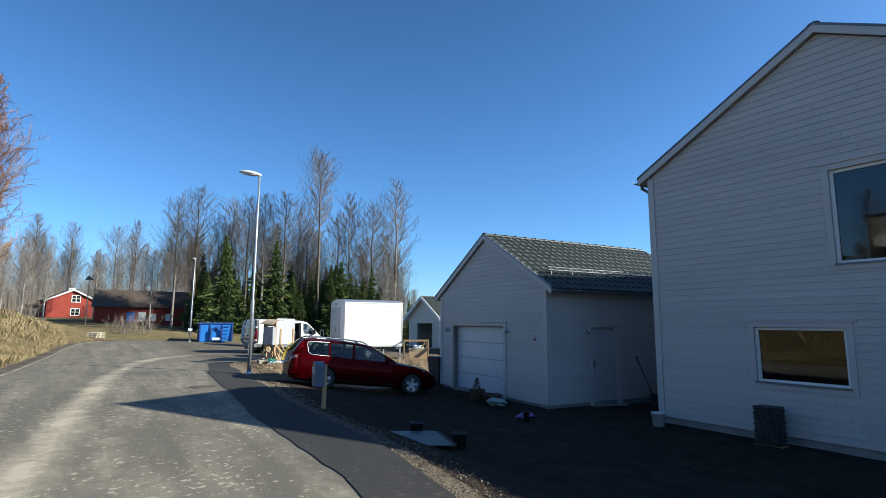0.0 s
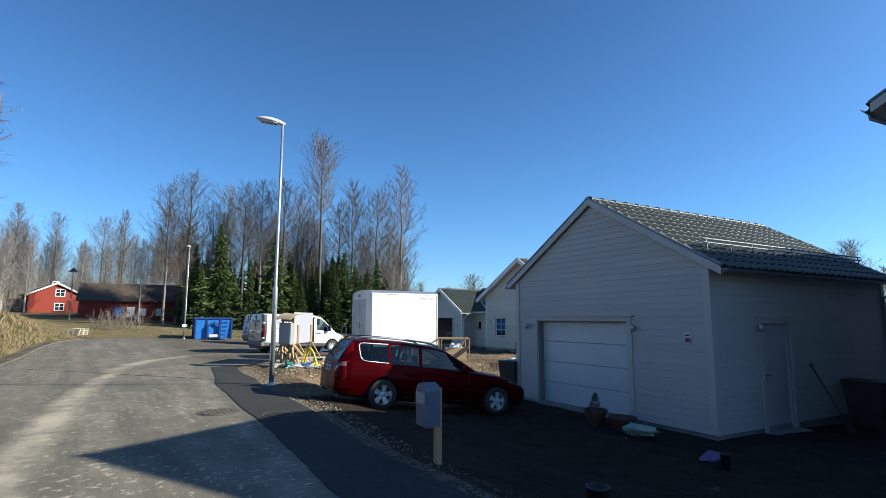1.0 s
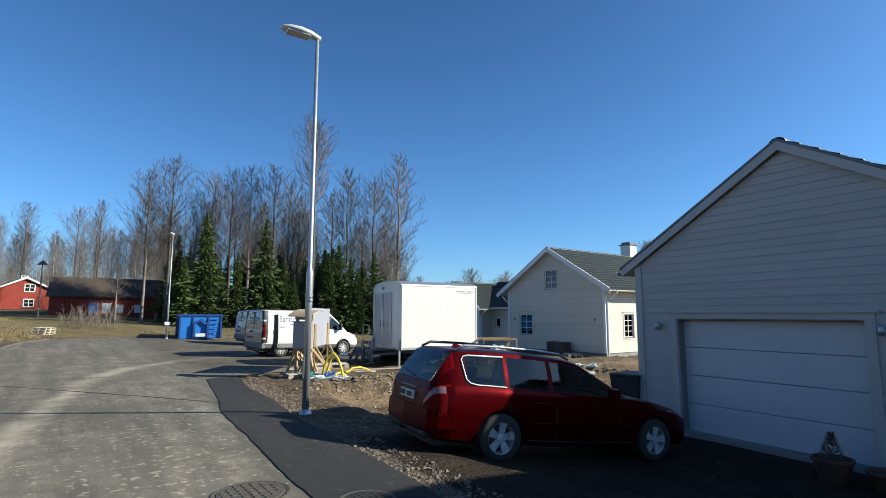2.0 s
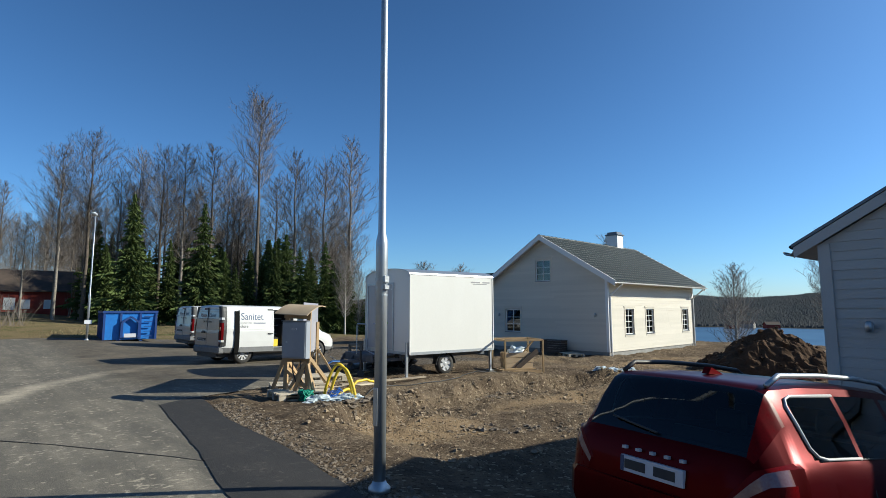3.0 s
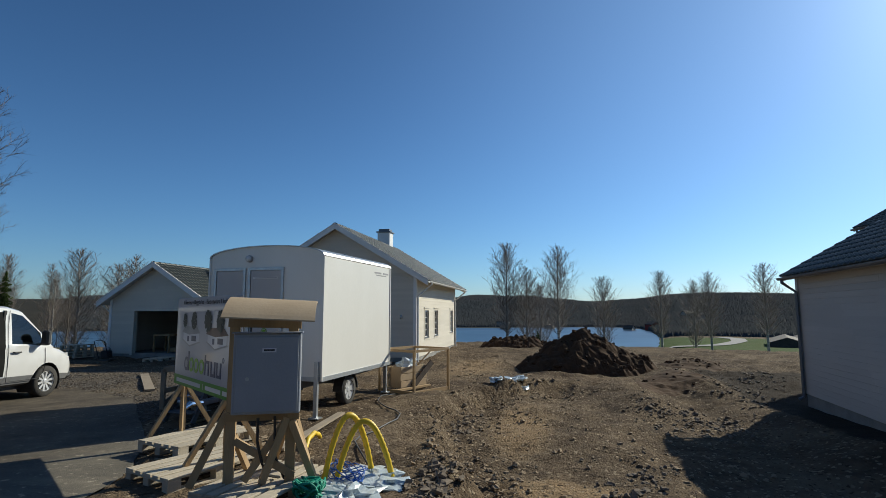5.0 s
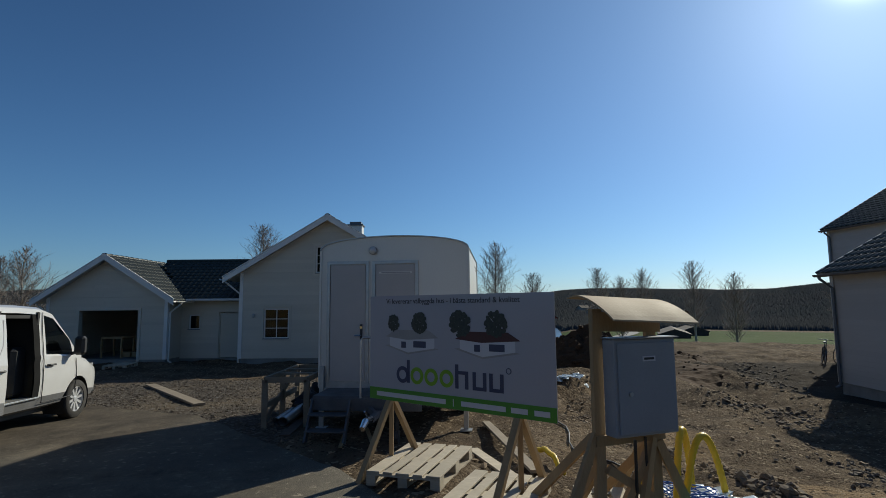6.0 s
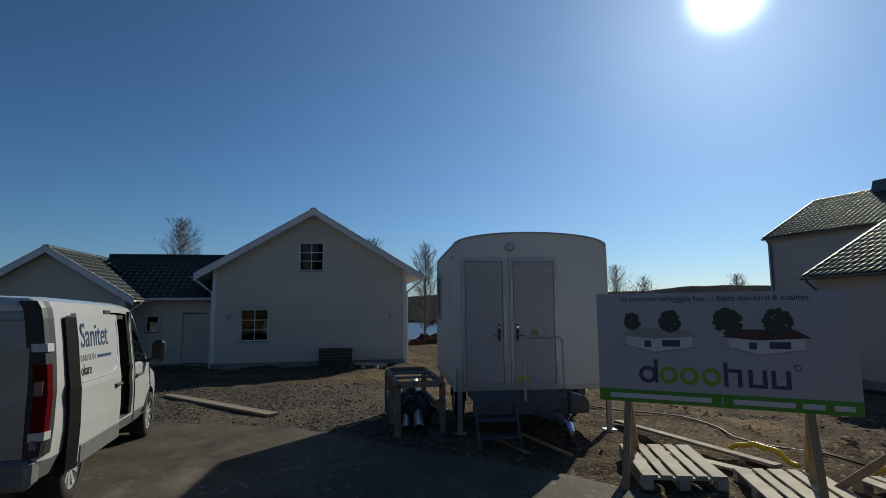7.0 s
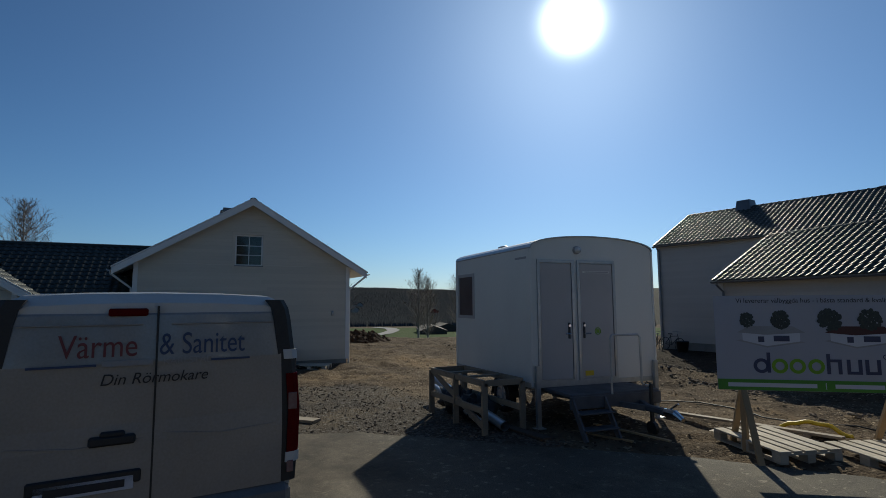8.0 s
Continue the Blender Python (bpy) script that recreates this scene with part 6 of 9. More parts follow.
part("case", MB().box(-0.13, 0.13, -0.10, 0.10, 0, 0.26, 0.02), M_YELLOW, box)
part("lid", MB().box(-0.135, 0.135, -0.105, 0.105, 0.26, 0.31, 0.015), M_BLACK, box)
part("handle", MB().tube([(-0.07, 0, 0.31), (-0.06, 0, 0.36), (0.06, 0, 0.36), (0.07, 0, 0.31)], 0.01, 6), M_BLACK, box)


# ---- the site trailer ----
def site_trailer():
    gx = 0.34
    m = pose(8.72, 23.92, gx, 0, 0, -5.4)
    tr = thing("site_trailer", "white site trailer with an arched roof and two grey doors", "trailer", m)
    L, W, zb, ze, zc = 3.15, 1.225, 0.98 - gx, 3.19 - gx, 3.41 - gx
    arc = [(W * math.cos(math.pi * i / 16), ze + (zc - ze) * math.sin(math.pi * i / 16) ** 0.9) for i in range(17)]
    sec = [(-W, zb), (W, zb)] + arc
    part("body", MB().prism(sec, "x", 0, L), M_TRAILER, tr)
    roof = [(y * 1.012, z + 0.018) for y, z in arc] + [(y, z + 0.002) for y, z in reversed(arc)]
    part("roof", MB().prism(roof, "x", -0.03, L + 0.03), M_GALV, tr, smooth=False)
    for y in (-W, W):
        for x in (0, L):
            part("corner_profile", MB().box(x - 0.02, x + 0.02, y - 0.018, y + 0.018, zb, ze, 0.004), M_TRAILER, tr)
    part("lower_rail", MB().box(-0.012, L + 0.012, -W - 0.014, -W + 0.01, zb - 0.02, zb + 0.06).box(-0.012, L + 0.012, W - 0.01, W + 0.014, zb - 0.02, zb + 0.06).box(-0.014, 0.01, -W, W, zb - 0.02, zb + 0.06).box(L - 0.01, L + 0.014, -W, W, zb - 0.02, zb + 0.06), M_GALV, tr)
    part("chassis", MB().box(0.0, L, -0.8, -0.7, zb - 0.16, zb - 0.021).box(0.0, L, 0.7, 0.8, zb - 0.16, zb - 0.021).box(1.1, 1.25, -0.9, 0.9, zb - 0.20, zb - 0.06).box(0.2, 0.3, -0.8, 0.8, zb - 0.14, zb - 0.02).box(2.7, 2.8, -0.8, 0.8, zb - 0.14, zb - 0.02), M_PLATFORM, tr)
    for y0, y1, hy in ((0.46, 1.06, 0.53), (-0.36, 0.30, 0.24)):
        d = thing("door", "", "")
        d.parent = tr
        za, zt = 1.07 - gx, 2.96 - gx
        part("door_frame", MB().box(-0.03, 0.0, y0 - 0.05, y0, za - 0.03, zt + 0.05).box(-0.03, 0.0, y1, y1 + 0.05, za - 0.03, zt + 0.05).box(-0.03, 0.0, y0, y1, zt, zt + 0.05).box(-0.03, 0.0, y0, y1, za - 0.03, za), M_GALV, d)
        part("leaf", MB().box(-0.02, -0.002, y0 + 0.008, y1 - 0.008, za + 0.008, zt - 0.008, 0.004), M_TRAILERDOOR, d)
        part("handle_plate", MB().box(-0.032, -0.018, hy - 0.02, hy + 0.02, 1.72 - gx, 1.98 - gx, 0.004), M_BLACK, d)
        part("handle", MB().tube([(-0.03, hy, 1.80 - gx), (-0.07, hy, 1.80 - gx), (-0.07, hy + (0.10 if y0 > 0 else -0.10), 1.80 - gx)], 0.010, 6).lathe([(0.022, -0.05), (0.022, -0.03)], 12, (0, hy, 1.93 - gx), "x"), M_CHROME, d)
        if y0 < 0:
            part("sticker", MB().tube([(-0.022, -0.03 + 0.055 * math.cos(i * 0.5236), 1.83 - gx + 0.055 * math.sin(i * 0.5236)) for i in range(13)], 0.008, 5).box(-0.024, -0.019, -0.06, 0.0, 1.80 - gx, 1.86 - gx), M_LIME, d, "round yellow-green outline sticker")
            part("sticker", MB().box(-0.026, -0.019, 0.08, 0.24, 1.11 - gx, 1.19 - gx), M_YELLOW, d)
            part("name_strip", MB().box(-0.026, -0.019, y0 + 0.06, y1 - 0.06, 2.80 - gx, 2.83 - gx), M_TRAILER, d)
            part("bar", MB().box(-0.029, -0.025, y0 + 0.08, y1 - 0.10, 2.807 - gx, 2.823 - gx), M_GREYPRINT, d)
    ln = thing("door_lamp", "", "")
    ln.parent, ln.matrix_basis = tr, pose(0, 0.34, 3.18 - gx)
    part("lamp_base", MB().lathe([(0.07, -0.03), (0.07, 0.0)], 16, (0, 0, 0), "x"), M_GREYPRINT, ln)
    part("lamp_glass", MB().lathe([(0.058, -0.07), (0.06, -0.03)], 16, (0, 0, 0), "x"), M_CLEARLENS, ln, smooth=True)
    # window in the north side, lettering bar on the south side, roof vent
    part("side_window", MB().box(2.28, 2.98, W - 0.005, W + 0.012, 2.06 - gx, 2.84 - gx, 0.003), mat("brown_acrylic", (0.085, 0.048, 0.042), rough=0.35), tr, "dark brown window panel")
    part("window_edge", MB().box(2.22, 2.28, W, W + 0.02, 2.0 - gx, 2.9 - gx).box(2.98, 3.04, W, W + 0.02, 2.0 - gx, 2.9 - gx).box(2.28, 2.98, W, W + 0.02, 2.84 - gx, 2.9 - gx).box(2.28, 2.98, W, W + 0.02, 2.0 - gx, 2.06 - gx), M_TRAILERDOOR, tr)
    part("bar", MB().box(2.25, 2.62, -W - 0.005, -W + 0.002, 3.03 - gx, 3.065 - gx).box(2.72, 3.02, -W - 0.005, -W + 0.002, 3.03 - gx, 3.065 - gx).box(2.35, 2.9, -W - 0.005, -W + 0.002, 2.985 - gx, 3.005 - gx), M_GREYPRINT, tr, "unreadable grey maker's line")
    part("bar", MB().box(0.12, 0.5, W - 0.002, W + 0.005, 3.03 - gx, 3.065 - gx), M_GREYPRINT, tr)
    part("roof_vent", MB().lathe([(0.08, zc - 0.06), (0.08, zc + 0.03), (0.12, zc + 0.035), (0.12, zc + 0.07), (0.05, zc + 0.10)], 14, (1.67, 0.83, -0.10)), M_TRAILER, tr, smooth=True)
    # wheels, mudguards, corner legs
    for s in (1, -1):
        wheel(tr, 1.36, s * 1.02, 0.30, 0.17, 6, s)
        part("mudguard", MB().prism([(1.36 + 0.36 * math.cos(math.pi * i / 10), 0.30 + 0.34 * math.sin(math.pi * i / 10)) for i in range(11)] + [(1.36 + 0.34 * math.cos(math.pi * i / 10), 0.30 + 0.32 * math.sin(math.pi * i / 10)) for i in range(10, -1, -1)], "y", s * 1.02 - 0.1, s * 1.02 + 0.1), M_BLACK, tr)
        for x in (-0.06, L - 0.08):
            part("corner_leg", MB().box(x - 0.03, x + 0.03, s * 1.16 - 0.035, s * 1.16 + 0.035, 0.02, zb + 0.33).box(x - 0.09, x + 0.09, s * 1.16 - 0.09, s * 1.16 + 0.09, 0.0, 0.02), M_GALV, tr)
    # platform before the doors, its rail, steps and tow bar
    pf = thing("platform", "", "")
    pf.parent = tr
    part("deck", MB().box(-0.80, -0.04, -0.55, 1.05, 0.58, 0.63, 0.01), M_PLATFORM, pf)
    part("edge_beam", MB().box(-0.82, -0.78, -0.57, 1.07, 0.42, 0.60, 0.006), M_PLATFORM, pf)
    part("rail", MB().tube([(-0.80, 0.33, 0.48), (-0.80, 0.33, 1.43), (-0.80, 0.30, 1.47), (-0.80, -0.18, 1.47), (-0.80, -0.22, 1.43), (-0.80, -0.23, 0.74), (-0.74, -0.30, 0.70), (-0.70, -0.52, 0.64)], 0.017, 8), M_GALV, pf)
    for z, x in ((0.40, -0.93), (0.20, -1.05)):
        part("tread", MB().box(x - 0.11, x + 0.11, 0.48, 1.04, z - 0.02, z, 0.004), M_PLATFORM, pf)
    for y in (0.48, 1.04):
        part("stringer", MB().beam((-0.80, y, 0.56), (-1.13, y, 0.03), 0.03, 0.09), M_PLATFORM, pf)
    part("coupling", MB().tube([(-1.50, 0.0, 0.45), (-1.72, 0.02, 0.46), (-1.86, 0.03, 0.40)], [0.045, 0.05, 0.035], 10).tube([(-1.62, 0.01, 0.50), (-1.78, 0.02, 0.60)], 0.014, 6), M_CHROME, tr, "bright steel tow coupling")
    part("tow_bar", MB().beam((0.25, -0.70, 0.47), (-1.15, -0.03, 0.44), 0.06, 0.08).beam((0.25, 0.70, 0.47), (-1.15, 0.03, 0.44), 0.06, 0.08).box(-1.52, -1.10, -0.05, 0.05, 0.40, 0.49, 0.02), M_PLATFORM, tr)
    part("jockey_wheel", MB().tube([(-0.98, -0.24, 0.10), (-0.98, -0.24, 0.74)], 0.032, 8).lathe([(0.10, -0.03), (0.10, 0.03)], 14, (-0.98, -0.24, 0.10), "y").tube([(-0.98, -0.24, 0.74), (-0.98, -0.16, 0.78), (-0.98, -0.12, 0.74)], 0.01, 6), M_BLACK, tr)
    return tr


site_trailer()


# ---- timber things ----
def stack_of_beams(name, label, category, beams, material=M_WOOD, m=None, piece="beam", group=""):
    """A thing of squared timbers: (from, to, width, height)."""
    th = thing(name, label, category, m, group)
    for b in beams:
        part(piece, MB().beam(*b), material, th)
    return th


def pallet(x, y, yaw, label, z=None, group="wooden pallets"):
    z = ground_z(x, y) if z is None else z
    p = thing("pallet", label, "pallet", pose(x, y, z + 0.005, 0.6 * math.sin(x * 7), 0.7 * math.sin(y * 5), yaw), group)
    for i in range(5):
        w = 0.145 if i % 2 == 0 else 0.10
        yy = -0.40 + 0.0725 + i * (0.8 - 0.145) / 4
        part("top_board", MB().box(-0.6, 0.6, yy - w / 2, yy + w / 2, 0.122, 0.144, 0.003), M_PALLET, p)
    for xx in (-0.53, 0, 0.53):
        part("cross_board", MB().box(xx - 0.07, xx + 0.07, -0.4, 0.4, 0.100, 0.121), M_PALLET, p)
        for yy in (-0.35, 0, 0.35):
            part("block", MB().box(xx - 0.07, xx + 0.07, yy - 0.05, yy + 0.05, 0.022, 0.099), M_PALLET, p)
    for yy in (-0.35, 0, 0.35):
        part("runner", MB().box(-0.6, 0.6, yy - 0.05, yy + 0.05, 0, 0.021), M_PALLET, p)
    return p


pallet(6.19, 23.33, -18, "weathered wooden pallet lying under the hoarding sign")
pallet(5.19, 22.62, -22, "weathered wooden pallet lying beside the meter cabinet stand")
pallet(4.72, 21.55, -8, "weathered wooden pallet under the meter cabinet stand")
pallet(20.6, 35.6, 10, "wooden pallet on the drive of the cream house", group="wing pallets")
for i in range(4):
    pallet(21.3, 40.6, 4 + 2 * i, "wooden pallet in a stack by the garage wing", z=0.05 + i * 0.15, group="stacked pallets by the wing")
for i in range(3):
    pallet(-1.6 + 0.02 * i, 48.6, 60 + 2 * i, "old wooden pallet in a stack at the road's end", z=ground_z(-1.6, 48.6) + i * 0.15, group="stacked pallets at the road")

# the hoarding: white sheet on timber legs
A, B = Vector((6.445, 23.965, 0)), Vector((4.985, 22.06, 0))
d = (B - A).normalized()
nrm = Vector((d.y, -d.x, 0))
SIGN = Matrix(((d.x, 0, nrm.x, A.x), (d.y, 0, nrm.y, A.y), (0, 1, 0, 1.195), (0, 0, 0, 1)))
if nrm.x > 0:
    SIGN = SIGN @ Matrix.Diagonal((1, 1, -1, 1))
sign = thing("hoarding_sign", "white advertising sheet with a green foot on timber legs", "sign", pose(0, 0, 0))
SW, SH = 2.40, 1.185
sheet_m = SIGN @ pose(0, 0, 0)
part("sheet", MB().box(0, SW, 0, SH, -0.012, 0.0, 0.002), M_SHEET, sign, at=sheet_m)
foot = part("green_band", MB().box(0.003, SW - 0.003, 0.002, 0.135, 0.0, 0.004), M_SIGNGREEN, sign, at=sheet_m)
letters(sign, "Vi levererar välbyggda hus - i bästa standard & kvalitet", 0.082, M_BLACKPRINT, sheet_m @ pose(SW * 0.48, SH - 0.09, 0.002), squeeze=0.99)
part("bar", MB().box(0.12, 1.13, 0.042, 0.092, 0.004, 0.007), M_SIGNWHITE, foot, "white bar in place of an address line")
part("bar", MB().box(1.225, 1.235, 0.03, 0.105, 0.004, 0.007), M_SIGNWHITE, foot)
for a, b in ((1.33, 1.86), (1.92, 2.10), (2.17, 2.33)):
    part("bar", MB().box(a, b, 0.042, 0.092, 0.004, 0.007), M_SIGNWHITE, foot, "white bar in place of a number")


def ring(mb, cx, cy, r0, r1, z, n=28):
    k = len(mb.v)
    for zz in (z, z + 0.004):
        for r in (r0, r1):
            mb.v += [(cx + r * math.cos(2 * math.pi * i / n), cy + r * math.sin(2 * math.pi * i / n), zz) for i in range(n)]
    for i in range(n):
        j = (i + 1) % n
        mb.f.append((k + 2 * n + i, k + 3 * n + i, k + 3 * n + j, k + 2 * n + j))
        mb.f.append((k + n + i, k + n + j, k + 3 * n + j, k + 3 * n + i))
    return mb


for i, (cx, mt) in enumerate(((0.52, M_NAVY), (0.73, M_LIME), (0.93, M_LIME), (1.14, M_LIME))):
    part("logo_ring", ring(MB(), cx, 0.305, 0.052, 0.092, 0.0), mt, sign, at=sheet_m)
part("logo_bar", MB().box(0.585, 0.625, 0.22, 0.47, 0.0, 0.004), M_NAVY, sign, at=sheet_m)
for cx in (1.34, 1.56, 1.76):
    part("logo_block", MB().box(cx - 0.085, cx - 0.045, 0.215, 0.46 if cx < 1.4 else 0.395, 0, 0.004).box(cx + 0.04, cx + 0.08, 0.215, 0.395, 0, 0.004).box(cx - 0.045, cx + 0.04, 0.36 if cx < 1.4 else 0.215, 0.395 if cx < 1.4 else 0.25, 0, 0.004), M_NAVY, sign, at=sheet_m)
part("logo_ring", ring(MB(), 1.90, 0.43, 0.022, 0.030, 0.0), M_NAVY, sign, at=sheet_m)
# two printed pictures of bungalows with dark trees
for px, roofc in ((0.62, M_GREYPRINT), (1.62, M_REDPRINT)):
    pic = part("printed_plinth", MB().add([(px - 0.38, 0.62, 0.001), (px - 0.02, 0.53, 0.001), (px + 0.42, 0.60, 0.001), (px + 0.05, 0.68, 0.001)], [(0, 1, 2, 3)]), M_GREYPRINT, sign, at=sheet_m)
    part("printed_wall", MB().add([(px - 0.30, 0.62, 0.002), (px - 0.02, 0.55, 0.002), (px + 0.36, 0.61, 0.002), (px + 0.36, 0.72, 0.002), (px - 0.02, 0.70, 0.002), (px - 0.30, 0.72, 0.002)], [(0, 1, 2, 3, 4, 5)]), M_SIGNWHITE, pic)
    part("printed_roof", MB().add([(px - 0.36, 0.72, 0.003), (px - 0.03, 0.69, 0.003), (px + 0.42, 0.72, 0.003), (px + 0.28, 0.80, 0.003), (px - 0.22, 0.80, 0.003)], [(0, 1, 2, 3, 4)]), roofc if px < 1 else mat("dark_red_print", (0.07, 0.02, 0.025), rough=0.4), pic)
    for wa, wb, wz in ((-0.12, -0.05, 0.60), (0.06, 0.24, 0.61)):
        part("printed_window", MB().box(px + wa, px + wb, wz, wz + 0.07, 0.002, 0.004), M_NAVY, pic)
    for tx, tr_ in ((px - 0.24, 0.085), (px + 0.15, 0.11)) if px < 1 else ((px - 0.30, 0.13), (px + 0.14, 0.125)):
        tree = MB()
        rng = random.Random(int(px * 100 + tx * 10))
        for k in range(170):
            a, r = rng.uniform(0, 6.28), tr_ * math.sqrt(rng.random())
            cx, cy, rr = tx + 0.95 * r * math.cos(a), 0.88 + r * math.sin(a), tr_ * rng.uniform(0.08, 0.22)
            tree.add([(cx + rr * math.cos(2 * math.pi * i / 7), cy + rr * math.sin(2 * math.pi * i / 7), 0.0035 + 0.00002 * k) for i in range(7)], [tuple(range(7))])
        tree.box(tx - 0.008, tx + 0.008, 0.77, 0.86, 0.001, 0.003)
        part("printed_tree", tree, M_TREEPRINT, pic)
for u in (0.30, 1.98):
    p = SIGN @ Vector((u, 0, -0.05))
    zg = ground_z(p.x, p.y)
    back = -Vector((SIGN[0][2], SIGN[1][2], 0))
    part("leg", MB().beam((p.x, p.y, zg - 0.05), (p.x, p.y, 1.9), 0.07, 0.045), M_WOOD, sign)
    for e in (-0.5, 0.5):
        q = p + back * e
        part("brace", MB().beam((q.x, q.y, ground_z(q.x, q.y)), (p.x + back.x * 0.05 * e, p.y + back.y * 0.05 * e, 1.2), 0.07, 0.045), M_WOOD, sign)

# the meter cabinet on its timber stand
STAND = pose(4.436, 21.44, 0, 0, 0, 22) @ pose(-4.405, -21.43, 0)
stand = thing("meter_stand", "raw timber stand with a bent plywood roof holding a meter cabinet", "stand", STAND)
zg = ground_z(4.7, 21.5) + 0.15
for (x0, y0), (x1, y1), z1 in (((4.61, 21.77), (4.61, 21.76), 2.22), ((4.61, 21.20), (4.61, 21.20), 2.2)):
    part("post", MB().beam((x0, y0, zg - 0.02), (x1, y1, z1), 0.045, 0.095), M_WOOD, stand)
for a, b in (((4.60, 22.12, zg - 0.02), (4.60, 21.80, 1.22)), ((4.52, 21.45, zg), (4.58, 21.24, 1.15)), ((4.50, 20.95, zg), (4.58, 21.19, 1.12)), ((4.57, 21.62, zg + 0.02), (4.58, 21.26, 1.1)), ((4.57, 21.72, zg + 0.40), (4.58, 21.16, zg + 0.05)), ((5.40, 21.92, zg - 0.05), (4.64, 21.79, 1.20)), ((5.30, 21.05, zg - 0.05), (4.64, 21.18, 1.22)), ((5.10, 21.42, zg), (4.64, 21.24, 1.08)), ((5.05, 21.66, zg), (4.64, 21.74, 0.98))):
    part("brace", MB().beam(a, b, 0.045, 0.07), M_WOOD, stand)
part("rail", MB().beam((4.58, 21.12, 2.10), (4.58, 21.82, 2.12), 0.03, 0.16), M_WOOD, stand)
part("rail", MB().beam((4.58, 21.12, 1.17), (4.58, 21.82, 1.17), 0.03, 0.08), M_WOOD, stand)
rf, nu, nv = MB(), 3, 12
for layer in (0, 0.014):
    for j in range(nv + 1):
        v = j / nv
        z = 2.10 + 0.20 * math.sin(min(1.0, v * 1.15) * math.pi / 2) ** 0.9 - 0.02 * ss(0.8, 1, v) + layer
        for i in range(nu + 1):
            u = i / nu
            rf.v.append((lerp(4.28, 4.88, v), lerp(21.84, 20.98, u), z + 0.03 - 0.04 * u))
w_, k_ = nu + 1, (nu + 1) * (nv + 1)
for j in range(nv):
    for i in range(nu):
        a, b, c, e = j * w_ + i, j * w_ + i + 1, (j + 1) * w_ + i + 1, (j + 1) * w_ + i
        rf.f += [(a, e, c, b), (a + k_, b + k_, c + k_, e + k_)]
    for i in (0, nu):
        a, b = j * w_ + i, (j + 1) * w_ + i
        rf.f.append((a, a + k_, b + k_, b) if i == 0 else (b, b + k_, a + k_, a))
for i in range(nu):
    for j in (0, nv):
        a = j * w_ + i
        rf.f.append((a, a + 1, a + 1 + k_, a + k_) if j == 0 else (a + 1, a, a + k_, a + 1 + k_))
part("roof_sheet", rf, M_PLY, stand)
cab = thing("meter_cabinet", "grey steel meter cabinet with a locked front door", "cabinet", STAND)
part("case", MB().box(4.42, 4.56, 21.11, 21.74, 1.215, 1.98, 0.008), M_METER, cab)
dr = part("door", MB().box(4.405, 4.42, 21.13, 21.71, 1.24, 1.95, 0.004), M_METER, cab)
part("lock", MB().lathe([(0.018, -0.012), (0.018, 0.0)], 12, (4.405, 21.60, 1.55), "x"), M_GALV, dr)
part("label_bar", MB().box(4.400, 4.406, 21.34, 21.47, 1.80, 1.84), M_SIGNWHITE, dr)
part("bar", MB().box(4.398, 4.402, 21.355, 21.455, 1.812, 1.83), M_BLACKPRINT, dr)
part("rain_lid", MB().box(4.385, 4.56, 21.095, 21.755, 1.982, 1.992, 0.003), M_METER, cab)
part("cable", MB().tube([(4.5, 21.5, 1.17), (4.5, 21.5, 0.95), (4.55, 21.46, 0.75), (4.62, 21.42, 0.60), (4.7, 21.30, 0.55)], 0.014, 6).tube([(4.55, 21.35, 1.17), (4.56, 21.34, 0.8), (4.62, 21.25, 0.56)], 0.012, 6), M_BLACK, cab)

# yellow ducts, film and string beside the stand
duct = thing("cable_ducts", "yellow corrugated cable ducts bent out of the ground", "duct")
for k, (p0, p1, h) in enumerate((((4.94, 21.06), (5.44, 20.68), 0.76), ((5.02, 20.96), (5.32, 20.42), 0.70))):
    pts, rad = [], []
    for i in range(61):
        t = i / 60
        x, y = lerp(p0[0], p1[0], t), lerp(p0[1], p1[1], t)
        pts.append((x, y, ground_z(x, y) - 0.05 + h * math.sin(math.pi * t) ** 0.75))
        rad.append(0.034 if i % 2 else 0.028)
    part("duct", MB().tube(pts, rad, 10), M_YELLOW, duct, smooth=True)
for k, (p0, p1, h) in enumerate((((6.05, 21.8), (6.95, 21.97), 0.10), ((5.75, 21.15), (5.25, 21.0), 0.10))):
    pts = [(lerp(p0[0], p1[0], i / 40), lerp(p0[1], p1[1], i / 40), ground_z(lerp(p0[0], p1[0], i / 40), lerp(p0[1], p1[1], i / 40)) + 0.03 + h * math.sin(math.pi * i / 40)) for i in range(41)]
    part("duct", MB().tube(pts, [0.033 if i % 2 else 0.027 for i in range(41)], 10), M_YELLOW, duct, smooth=True)
rng = random.Random(5)
film = thing("plastic_film", "crumpled clear plastic film on the ground by the ducts", "plastic sheet")
for k in range(11):
    x, y = 4.95 + rng.uniform(-0.40, 0.50), 20.66 + rng.uniform(-0.28, 0.28)
    part("fold", MB().blob((x, y, ground_z(x, y) + 0.04), rng.uniform(0.14, 0.24), k, 16, 0.75, (1, 1, 0.26)), M_FILM, film)
cables = thing("blue_cables", "tangled blue cables lying over the plastic film", "cable")
